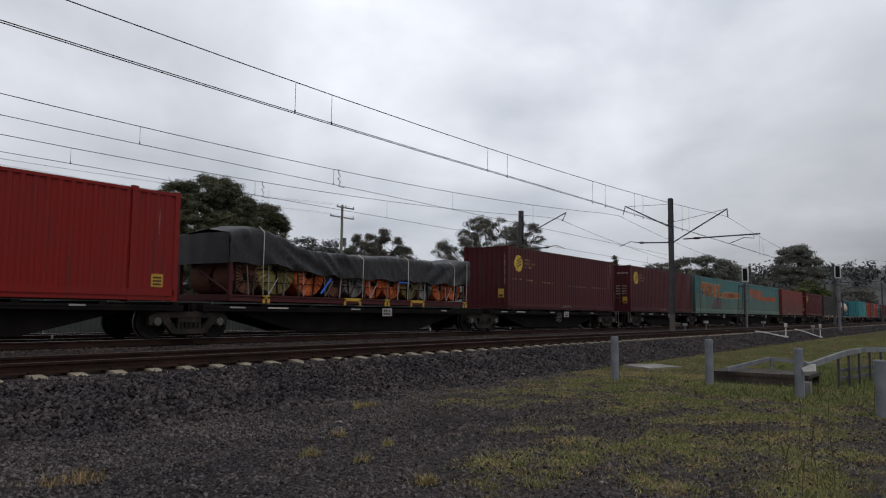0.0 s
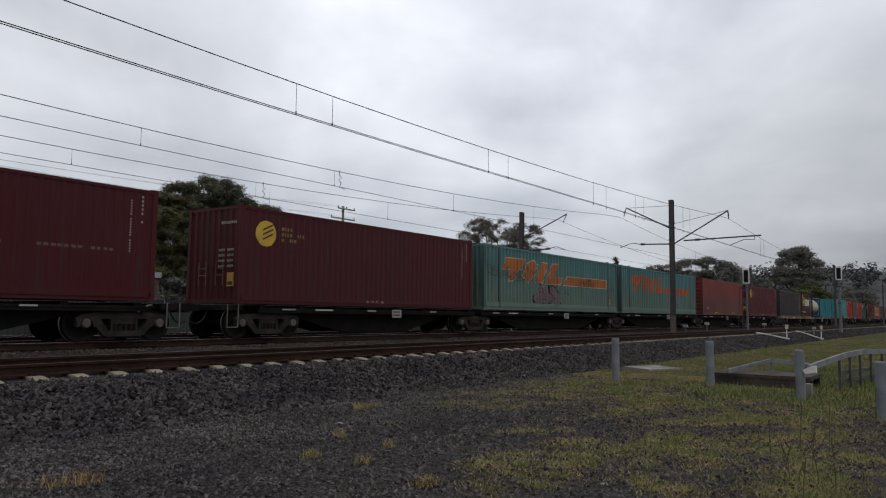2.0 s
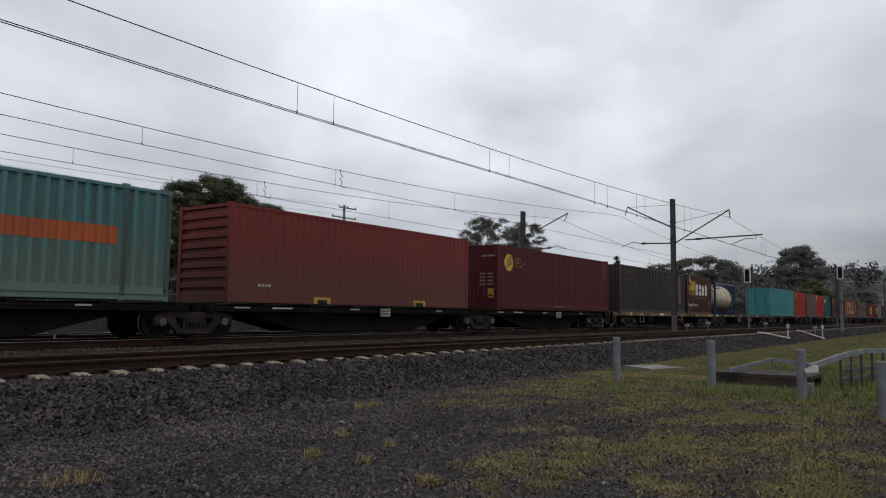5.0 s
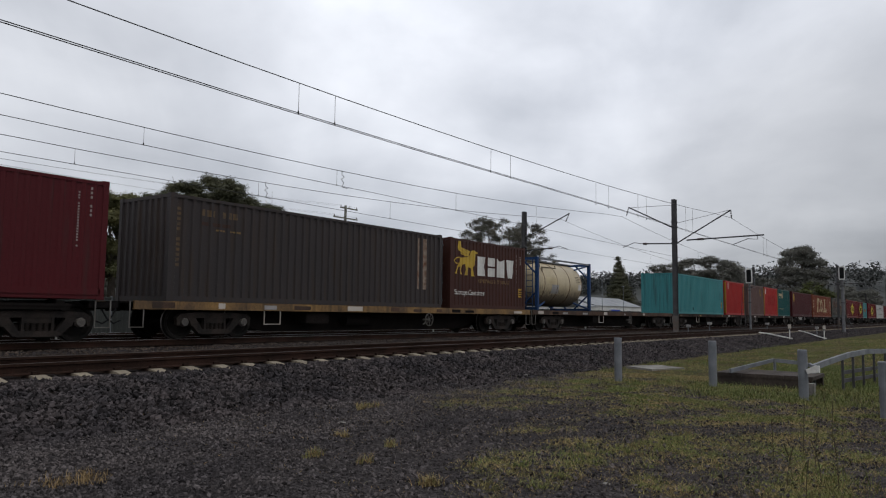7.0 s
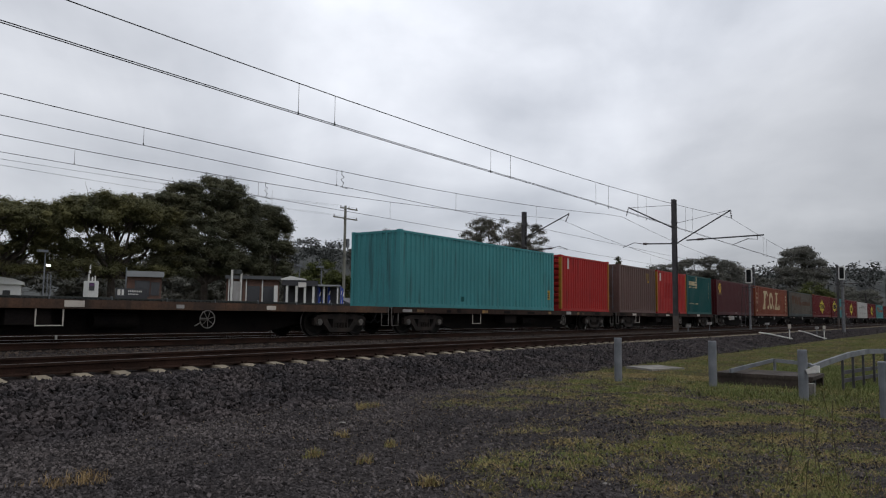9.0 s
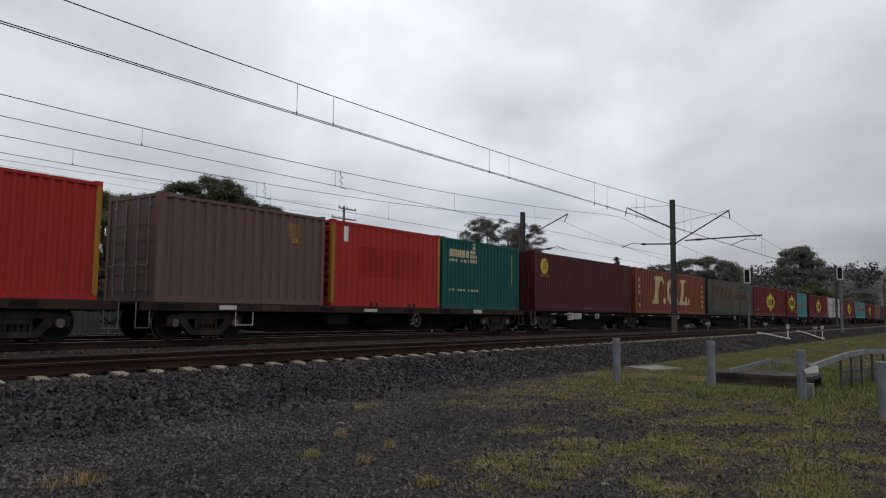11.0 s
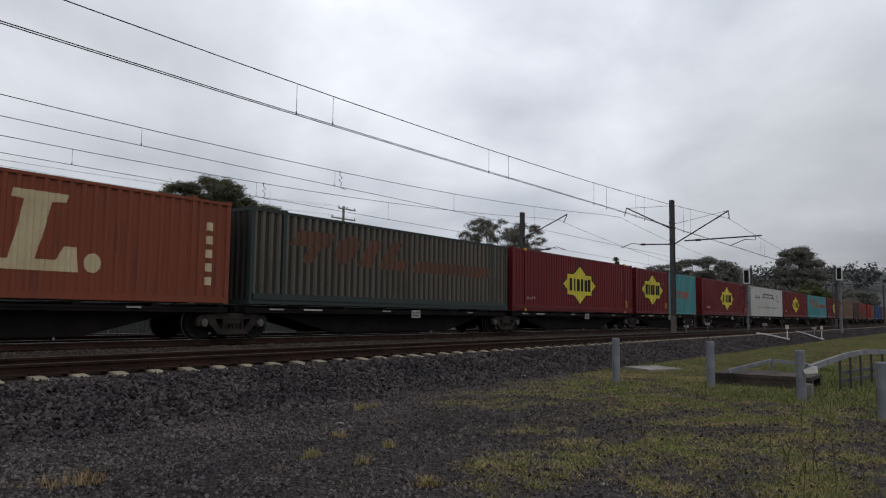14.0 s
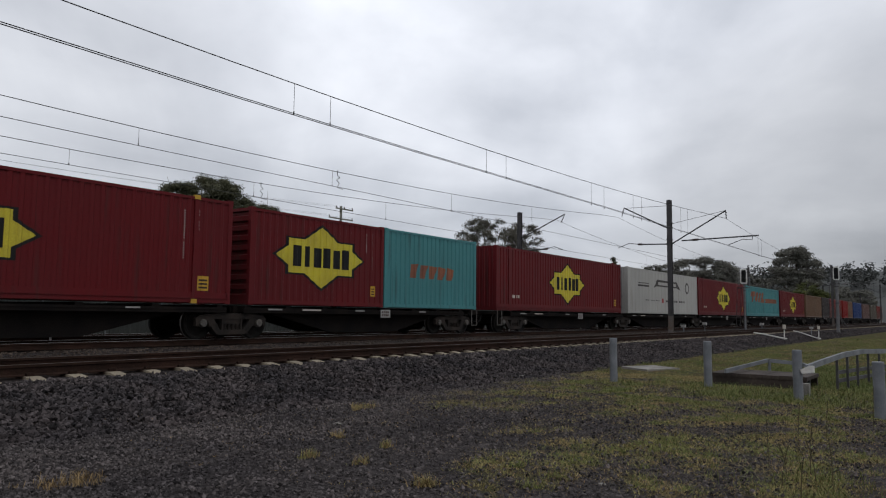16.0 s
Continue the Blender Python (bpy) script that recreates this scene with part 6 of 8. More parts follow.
        for i in range(13):
            for j in range(2):
                f.append((i * 3 + j, i * 3 + j + 1, (i + 1) * 3 + j + 1, (i + 1) * 3 + j))
        raw("end_flap", v, f, TARP, t, smooth=True)
    for x in (1.1, 5.5, 8.0, 11.0, 11.9):
        bm = B()
        zt, zh = top(x) + 0.02, hem(x)
        pipe(bm, [(x, -h + 0.1, zt + 0.08), (x, -h - 0.16, zt - 0.10), (x, -h - 0.15, zh), (x + 0.1, -h - 0.05, 0.26)], 0.014, 5)
        part("rope", bm, PALE_PAINT, t)
    bm = B()
    rod(bm, (3.6, -h - 0.04, 0.35), (4.05, -h - 0.04, 0.85), 0.035, n=6)
    part("strap", bm, STRAP_BLUE, t, "bright blue strap")
    bm = B()
    box(bm, 7.55, -h - 0.065, 0.86, 8.2, -h - 0.045, 0.905)
    part("strap", bm, STRAP_BLUE, t, "bright blue strap")


BROWN_CLOTH = material("rust_cloth", (0.12, 0.045, 0.025), (0.08, 0.035, 0.022), 0.8, 0, 2, 30, 0.2)
build_train()


# ================================================================ scenery
# ---------------------------------------------------------------- trees
BARK = material("bark", (0.075, 0.060, 0.048), (0.045, 0.036, 0.030), 0.9, 0, 3, 20, 0.6)
FIG_LEAF = material("dark_leaf", (0.048, 0.052, 0.030), (0.078, 0.076, 0.042), 0.7, 0, 0.35, 3, 0, vary=0.25, island=True, spec=0.2)
OLIVE_LEAF = material("olive_leaf", (0.108, 0.100, 0.040), (0.072, 0.074, 0.036), 0.7, 0, 0.4, 3, 0, vary=0.28, island=True, spec=0.2)
GUM_LEAF = material("gum_leaf", (0.072, 0.072, 0.056), (0.105, 0.096, 0.076), 0.7, 0, 0.4, 3, 0, vary=0.45, island=True, spec=0.2)
# haze is mixed into the next two leaf colours, making them greyer and paler
FAR_HAZE_LEAF = material("distant_haze_leaf", (0.056, 0.060, 0.058), (0.074, 0.078, 0.074), 0.9, 0, 0.03, 0.5, 0, vary=0.3, island=True, spec=0.05)
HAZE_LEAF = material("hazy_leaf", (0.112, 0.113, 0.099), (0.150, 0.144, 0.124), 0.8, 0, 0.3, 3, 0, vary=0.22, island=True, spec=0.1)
LIGHT_LEAF = material("light_leaf", (0.075, 0.085, 0.022), (0.055, 0.065, 0.02), 0.7, 0, 0.4, 3, 0, vary=0.4, island=True, spec=0.2)


def leaf_cloud(balls, n, size, per, spread, rng):
    """Small pointed leaves in loose sprays near the skin of each ball."""
    wts = np.array([(b[3] * b[4] * b[5]) ** 0.62 for b in balls])
    wts /= wts.sum()
    k = max(1, n // per)
    pick = rng.choice(len(balls), k, p=wts)
    d = rng.normal(size=(k, 3))
    d /= np.linalg.norm(d, axis=1)[:, None]
    rad = 0.25 + 0.75 * rng.random(k) ** 0.6
    bb = np.array(balls)[pick]
    c = bb[:, :3] + d * rad[:, None] * bb[:, 3:]
    pos = np.repeat(c, per, 0) + rng.normal(size=(k * per, 3)) * spread * np.array([1, 1, 0.6])
    m = len(pos)
    face = np.repeat(d, per, 0) * 0.7 + np.array([0, 0, 0.5]) + rng.normal(size=(m, 3)) * 0.45
    a = np.cross(face, rng.normal(size=(m, 3)))
    a /= np.linalg.norm(a, axis=1)[:, None]
    b = np.cross(a, face)
    b /= np.linalg.norm(b, axis=1)[:, None]
    s = size * rng.uniform(0.6, 1.4, (m, 1))
    v = np.stack([pos - a * s - b * s * 0.36, pos - a * s * 0.3 + b * s * 0.56, pos + a * s], 1)
    f = np.arange(m * 3).reshape(-1, 3)
    return v.reshape(-1, 3), f


def core_shape():
    bm = B()
    bmesh.ops.create_icosphere(bm, subdivisions=2, radius=1.0)
    bm.verts.ensure_lookup_table()
    v = np.array([tuple(q.co) for q in bm.verts])
    f = np.array([[q.index for q in fc.verts] for fc in bm.faces])
    bm.free()
    return v, f


CORE_V, CORE_F = core_shape()


def crown_clumps(balls, rng, size, cover, flat=0.6):
    """Many small leafy masses near the skin of each large crown mass, thinner underneath."""
    out = []
    for bx, by, bz, rx, ry, rz in balls:
        n = max(3, int(cover * (rx * ry + rx * rz + ry * rz) / (size * size)))
        for k in range(n):
            d = rng.normal(size=3)
            d /= np.linalg.norm(d)
            if d[2] < -0.35 and rng.random() < 0.65:
                d[2] = -d[2]
            q = rng.uniform(0.62, 0.98)
            r = size * rng.uniform(0.65, 1.3)
            out.append((bx + d[0] * rx * q, by + d[1] * ry * q, bz + d[2] * rz * q, r, r, r * flat * rng.uniform(0.8, 1.2)))
    return out


def tree(label, x, y, trunk, balls, n, size, leaf, bark=BARK, seed=1, per=22, spread=0.5, r=0.35, group="trees beyond the railway", name="tree", z0=-0.55, clump=0.0, cover=1.2, rz=0.0, flat=0.6, heart=0.66):
    """balls: crown masses relative to the foot (x, y, z, rx, ry, rz)."""
    rng = np.random.default_rng(seed)
    t = thing(name, label, "tree", pose(x, y, z0, 0, 0, rz), group=group)
    bm = B()
    fork = Vector((rng.normal() * 0.3, rng.normal() * 0.3, trunk))
    rod(bm, (0, 0, -0.2), fork * 0.5, r * 1.25, r, n=9)
    rod(bm, fork * 0.5, fork, r, r * 0.8, n=9)
    for b in balls:
        c = Vector(b[:3])
        m = fork.lerp(c, 0.5) + Vector((rng.normal() * 0.5, rng.normal() * 0.5, -0.08 * (c - fork).length))
        rod(bm, fork, m, r * 0.55, r * 0.36, n=7)
        rod(bm, m, c, r * 0.36, r * 0.12, n=6)
        for k in range(5):
            e = c + Vector(rng.normal(size=3)) * 0.45 * Vector(b[3:]).length / 1.7
            rod(bm, m.lerp(c, 0.3 + 0.14 * k), e, r * 0.16, r * 0.03, n=5, caps=False)
    part("trunk", bm, bark, t)
    masses = crown_clumps(balls, rng, clump, cover, flat) if clump else balls
    v, f = leaf_cloud(masses, n, size, per, spread, rng)
    # the shaded heart of each leafy mass
    V, F, off = [v], [f], len(v)
    for b in masses:
        w = CORE_V * (0.55 + 0.45 * rng.random((len(CORE_V), 1))) * np.array(b[3:]) * heart + np.array(b[:3])
        V.append(w)
        F.append(CORE_F + off)
        off += len(w)
    raw("crown", np.concatenate(V), np.concatenate(F), leaf, t)
    return t


def umbrella(w, d, top, thick, n, rng, low=0.0):
    """Flat-topped spreading crown made of overlapping masses."""
    out = []
    for k in range(n):
        a = 2 * math.pi * k / n + rng.uniform(-0.3, 0.3)
        q = 0.25 + 0.55 * rng.random()
        rr = rng.uniform(0.24, 0.36)
        z = top - thick * (0.45 + 0.75 * q * q) - low * rng.random()
        out.append((w / 2 * q * math.cos(a), d / 2 * q * math.sin(a), z, w * rr * 0.72, d * rr * 0.72, thick * rng.uniform(0.45, 0.7)))
    return out


def build_trees():
    R = random.Random(5)
    # broad dark figs beyond the station yard
    tree("broad dark green fig tree with a dense domed crown", 43.5, 60, 4.0,
         [(0.8, 0, 12.4, 3.2, 3.2, 2.0), (-2.0, 0, 11.5, 2.8, 3.0, 1.9), (-4.4, 0, 10.5, 2.3, 2.6, 1.7), (-5.9, 0, 9.0, 1.9, 2.2, 1.4), (3.2, 0, 11.4, 2.4, 2.8, 1.9), (4.7, 0, 9.9, 1.8, 2.4, 1.8), (0, -1, 9.0, 5.0, 3.0, 2.2), (-3.4, -1, 7.4, 2.8, 2.6, 1.6),
          (3.2, -1, 7.4, 3.0, 2.6, 1.7), (0, -1, 6.2, 4.4, 2.8, 1.4), (-3.4, -1, 5.4, 2.6, 2.2, 0.9), (3.6, -1, 5.3, 2.8, 2.2, 1.1)],
         200000, 0.085, FIG_LEAF, seed=2, r=0.42, spread=0.17, per=9, clump=0.72, cover=1.3)
    tree("smaller dark round-headed tree", 52.0, 61, 3.6, [(0, 0, 10.8, 2.3, 2.4, 2.0), (1.5, 0, 9.7, 1.7, 2.0, 1.8), (-1.6, 0, 9.4, 1.8, 2.0, 1.8), (0.2, -0.5, 7.5, 2.6, 2.2, 1.9), (0.2, -0.5, 5.4, 2.4, 2.0, 1.3)], 70000, 0.085, FIG_LEAF, seed=3, r=0.26, spread=0.17, per=9, clump=0.62, cover=1.4)
    fill = [(-4.9, 0, 6.3, 2.1, 2.0, 1.0), (-2.2, -0.6, 6.7, 1.9, 2.0, 1.05), (0.6, 0, 6.0, 2.0, 2.0, 0.95), (3.0, -0.4, 6.7, 1.9, 2.0, 1.05), (5.4, 0, 6.0, 2.0, 2.0, 0.95), (-3.4, -1, 4.7, 2.2, 2.0, 0.6), (0.2, -1, 4.6, 2.1, 2.0, 0.6), (3.8, -1, 4.7, 2.2, 2.0, 0.6)]
    tree("spreading olive-green tree with open lower limbs", 34.4, 60, 4.2, umbrella(13.5, 10, 10.9, 2.4, 11, R) + [(0, 0, 9.6, 3.2, 3, 1.1)] + fill, 130000, 0.085, OLIVE_LEAF, seed=4, r=0.34, spread=0.20, per=9, clump=0.66, cover=1.0, flat=0.6)
    tree("spreading dark green tree with bare branching limbs", 25.2, 61, 4.2, umbrella(13.5, 10, 9.7, 2.1, 11, R) + [(-1, 0, 8.5, 3, 3, 1.0)] + [(x, y, z - 0.3, a, b, c) for x, y, z, a, b, c in fill], 120000, 0.085, OLIVE_LEAF, seed=6, r=0.34, spread=0.20, per=9, clump=0.66, cover=1.0, flat=0.6)
    tree("dark spreading tree behind the yard", 16.5, 62, 4.0, umbrella(12, 9, 9.2, 2.4, 9, R) + [(x, y, z - 0.5, a, b, c) for x, y, z, a, b, c in fill], 70000, 0.095, FIG_LEAF, seed=7, r=0.36, spread=0.20, per=9, clump=0.7, cover=1.1, flat=0.6)
    # gum trees: rounded clumps of foliage on long bare limbs
    G = random.Random(31)

    def gum(outline, low, n, r0, r1):
        """Clumps kept apart from one another under an outline of (x, top)."""
        out = []
        xs, tops = [p[0] for p in outline], [p[1] for p in outline]
        for k in range(4000):
            x = G.uniform(xs[0], xs[-1])
            z = low + (float(np.interp(x, xs, tops)) - low) * G.random() ** 0.7
            y, q = G.uniform(-2.2, 2.2), G.uniform(r0, r1)
            if all((x - o[0]) ** 2 + (z - o[2]) ** 2 > (0.62 * (q + o[3])) ** 2 for o in out):
                out.append((x, y, z, q, q, q * G.uniform(0.55, 0.75)))
            if len(out) == n:
                break
        return out
    tree("tall open gum tree with clumped grey-green foliage", 98.0, 60, 5.0, gum([(-14.5, 10.6), (-11, 12.0), (-7.5, 13.6), (-4, 16.0), (-1.5, 16.6), (3, 14.8), (7, 15.6), (11, 16.8), (13, 14.4), (14.5, 13.0)], 7.0, 135, 0.6, 1.15), 90000, 0.095, GUM_LEAF, BARK, seed=8, per=8, spread=0.22, r=0.10, clump=0.45, cover=0.6, flat=0.8, heart=0.4)
    tree("open gum tree with clumped foliage", 70.0, 60, 4.0, gum([(-5.3, 8.6), (-3.0, 10.6), (-0.8, 11.6), (1.2, 11.0), (3.0, 10.2), (5.3, 9.0)], 5.0, 56, 0.5, 0.9), 60000, 0.085, GUM_LEAF, BARK, seed=9, per=9, spread=0.18, r=0.09, clump=0.40, cover=0.75, flat=0.8, heart=0.45)
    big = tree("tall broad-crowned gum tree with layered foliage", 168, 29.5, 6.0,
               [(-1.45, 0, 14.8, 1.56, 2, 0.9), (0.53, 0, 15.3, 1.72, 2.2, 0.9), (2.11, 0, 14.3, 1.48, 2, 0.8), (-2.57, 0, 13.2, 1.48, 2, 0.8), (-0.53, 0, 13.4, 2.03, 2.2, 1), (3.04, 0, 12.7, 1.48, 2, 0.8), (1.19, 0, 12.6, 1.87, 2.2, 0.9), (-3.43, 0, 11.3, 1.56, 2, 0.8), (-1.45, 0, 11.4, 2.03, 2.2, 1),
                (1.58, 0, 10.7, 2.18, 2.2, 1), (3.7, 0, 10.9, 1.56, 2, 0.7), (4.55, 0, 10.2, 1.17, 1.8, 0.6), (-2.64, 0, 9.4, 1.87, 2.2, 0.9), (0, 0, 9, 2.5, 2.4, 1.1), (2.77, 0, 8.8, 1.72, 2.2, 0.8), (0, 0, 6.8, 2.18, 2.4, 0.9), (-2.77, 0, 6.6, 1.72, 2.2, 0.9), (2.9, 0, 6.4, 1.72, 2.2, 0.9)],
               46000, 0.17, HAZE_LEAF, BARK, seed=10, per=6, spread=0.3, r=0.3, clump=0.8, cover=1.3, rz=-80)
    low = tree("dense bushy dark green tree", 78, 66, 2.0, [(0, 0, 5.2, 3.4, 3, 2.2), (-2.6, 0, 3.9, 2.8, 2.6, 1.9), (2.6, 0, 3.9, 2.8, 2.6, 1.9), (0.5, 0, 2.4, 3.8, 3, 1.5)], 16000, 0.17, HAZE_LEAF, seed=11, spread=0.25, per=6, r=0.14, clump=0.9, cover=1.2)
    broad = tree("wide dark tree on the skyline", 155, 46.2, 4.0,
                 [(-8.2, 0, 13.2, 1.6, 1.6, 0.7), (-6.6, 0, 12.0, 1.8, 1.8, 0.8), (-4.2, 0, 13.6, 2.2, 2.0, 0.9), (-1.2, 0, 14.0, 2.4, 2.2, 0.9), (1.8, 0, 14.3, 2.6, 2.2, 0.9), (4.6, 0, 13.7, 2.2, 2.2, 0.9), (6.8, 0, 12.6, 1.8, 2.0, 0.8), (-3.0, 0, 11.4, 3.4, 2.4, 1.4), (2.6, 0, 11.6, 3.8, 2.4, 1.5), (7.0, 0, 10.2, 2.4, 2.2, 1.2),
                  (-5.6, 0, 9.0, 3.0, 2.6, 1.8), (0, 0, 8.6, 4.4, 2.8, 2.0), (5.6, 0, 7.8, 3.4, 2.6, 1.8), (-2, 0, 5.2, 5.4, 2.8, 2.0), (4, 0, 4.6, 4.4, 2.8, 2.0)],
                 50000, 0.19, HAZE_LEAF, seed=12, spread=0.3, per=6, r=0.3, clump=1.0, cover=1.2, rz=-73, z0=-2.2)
    pine = tree("dark conical pine with tiered branches", 140, 58, 9.5, [(0, 0, 12.9 - 0.8 * k, 0.3 + 0.27 * k, 0.3 + 0.27 * k, 0.36) for k in range(11)], 14000, 0.16, FIG_LEAF, seed=13, per=18, spread=0.2, r=0.28)
    gold = tree("rounded yellow-green bush tree", 150, 24.5, 2.4, [(0, 0, 6.4, 2.4, 2.2, 1.5), (2.0, 0, 5.2, 2.0, 2, 1.3), (-2.0, 0, 5.0, 2.0, 2, 1.3), (0, 0, 3.6, 2.8, 2.2, 1.4)], 12000, 0.16, LIGHT_LEAF, seed=14, per=6, spread=0.25, r=0.2, clump=0.8, cover=1.2, rz=-80)
    for x, y, rz in ((79, 64, 110), (87, 66, 300), (150, 80, 300), (60, 72, 60), (66, 76, 150), (84, 74, 20), (92, 72, 250), (12, 74, 80), (22, 76, 10), (32, 78, 170), (40, 75, 220), (50, 76, 310), (57, 74, 120), (75, 78, 330),
                     (104, 82, 33), (140, 70, 75), (160, 66, 140), (186, 48, 90), (205, 40, 10), (230, 36, 55), (255, 40, 180), (284, 36, 230), (320, 40, 99), (152, 36, 15), (178, 37, 185)):
        copy_thing(low, pose(x, y, -0.55, 0, 0, rz))
    for x, y, z, rz in ((215, 52, -2.2, 140), (262, 33, -4.2, 190), (300, 34, -4.4, 320), (345, 37, -4.0, 10)):
        copy_thing(broad, pose(x, y, z, 0, 0, rz))
    for x, y, rz in ((330, 33, 40),):
        copy_thing(big, pose(x, y, -4.0, 0, 0, rz))
    for x, y, rz in ((110, 70, 40), (118, 66, 110), (128, 74, 200), (122, 64, 95), (134, 66, 280)):
        copy_thing(low, pose(x, y, -3.2, 0, 0, rz))
    copy_thing(pine, pose(147, 60, -2.2, 0, 0, 70))
    copy_thing(gold, pose(66.5, 67, -0.6, 0, 0, 130))
    copy_thing(gold, pose(122, 66, -0.9, 0, 0, 170))


def far_woods():
    """Wooded ridge closing the view, and low woods all round the horizon."""
    rng = np.random.default_rng(21)
    V, F, off = [], [], 0
    sil = [(-180, 9), (-40, 10), (10, 16), (30, 30), (38, 38), (42, 46), (45, 46), (48, 42), (52, 36), (57, 31), (60, 26), (66, 26), (72, 27), (76, 28), (82, 30), (88, 30), (95, 22), (120, 12), (180, 9)]
    ang = [s[0] for s in sil]
    hgt = [s[1] for s in sil]
    step = {True: 0.55, False: 4.0}
    a = -180.0
    while a < 180:
        inside = 10 < a < 100
        top = float(np.interp(a, ang, hgt))
        for k in range(9 if inside else 3):
            dist = 470 + rng.uniform(-30, 30) + (0 if inside else 100)
            z = top * (0.55 + 0.43 * (k + 0.4) / 9.3 if inside else (k + 0.4) / 3.3) + rng.uniform(-1.2, 1.2)
            rr = rng.uniform(3.2, 5.5) if inside else 14
            aa = radians(a + rng.uniform(-0.3, 0.3))
            balls = [(dist * math.sin(aa) + rng.normal() * 2, dist * math.cos(aa) + rng.normal() * 2, z, rr, rr, rr * 0.7)]
            v, f = leaf_cloud(balls, 66 if inside else 44, 0.95 if inside else 4.5, 6, 1.2, rng)
            V.append(v)
            F.append(f + off)
            off += len(v)
        a += step[inside]
    raw_ob = raw("far_woods", np.concatenate(V), np.concatenate(F), FAR_HAZE_LEAF)
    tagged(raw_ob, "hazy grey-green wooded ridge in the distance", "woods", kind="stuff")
    # the slope under the woods
    verts, faces = [], []
    n = 240
    for i in range(n + 1):
        a = radians(-180 + 360 * i / n)
        top = float(np.interp(-180 + 360 * i / n, ang, hgt))
        for d, z in ((380, -1.0), (490, top * 0.95), (640, top * 0.9)):
            verts.append((d * math.sin(a), d * math.cos(a), z))
    for i in range(n):
        for j in range(2):
            faces.append((i * 3 + j, i * 3 + j + 1, i * 3 + j + 4, i * 3 + j + 3))
    # the slope has the same haze painted into its grey-green
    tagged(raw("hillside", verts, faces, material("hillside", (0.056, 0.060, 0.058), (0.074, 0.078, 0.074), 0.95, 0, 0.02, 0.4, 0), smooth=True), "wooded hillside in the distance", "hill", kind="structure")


build_trees()
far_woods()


# ---------------------------------------------------------------- yard and buildings behind the train
FENCE_GREY = material("fence_grey", (0.046, 0.050, 0.047), (0.030, 0.033, 0.031), 0.7, 0, 0.6, 30, 0.1, vary=0.15)
ROOF_GREY = material("roof_grey", (0.26, 0.27, 0.28), (0.20, 0.21, 0.22), 0.6, 0, 0.5, 20, 0.1)
CARPORT_GREY = material("carport_grey", (0.085, 0.088, 0.093), (0.062, 0.065, 0.07), 0.6, 0, 0.5, 20, 0.1)
WALL_WHITE = material("wall_white", (0.60, 0.60, 0.58), (0.50, 0.50, 0.48), 0.8, 0, 0.4, 20, 0.1)
WALL_DARK = material("wall_dark", (0.05, 0.05, 0.055), (0.035, 0.035, 0.04), 0.8, 0, 0.6, 20, 0.1)
BRICK = material("brick", (0.12, 0.068, 0.052), (0.085, 0.050, 0.040), 0.9, 0, 2, 8, 0.3)
GLASS = material("dark_glass", (0.02, 0.022, 0.025), (0.03, 0.03, 0.035), 0.12, 0, 1, 20, 0, spec=0.6)
TIMBER = material("pole_timber", (0.21, 0.21, 0.18), (0.15, 0.145, 0.12), 0.9, 0, 2, 20, 0.4, stretch=(4, 4, 0.4))
FLAG_BLUE = material("flag_blue", (0.02, 0.05, 0.32), (0.03, 0.08, 0.42), 0.7, 0, 2, 20, 0.05)


def boundary_fence():
    t = thing("fence", "pale grey ribbed sheet fence along the far side of the tracks", "fence", group="")
    first = None
    for k in range(66):
        x = -6 + 2.4 * k
        m = pose(x, 27.2, -0.62)
        if first is None:
            bm = B()
            r = Ribs(0.0, 2.36, 0.2, 0.03)
            ribbed_wall(bm, r, -0.02, 1, 0.05, 1.85)
            box(bm, 0, -0.035, 1.83, 2.37, 0.04, 1.88)
            box(bm, 0, -0.035, 0.04, 2.37, 0.04, 0.09)
            first = part("panel", bm, FENCE_GREY, t, at=m)
            bm = B()
            box(bm, -0.035, -0.045, 0, -0.005, 0.05, 1.93)
            post = part("post", bm, GALVANISED, t, at=m)
        else:
            share("panel", first, t, m)
            share("post", post, t, m)


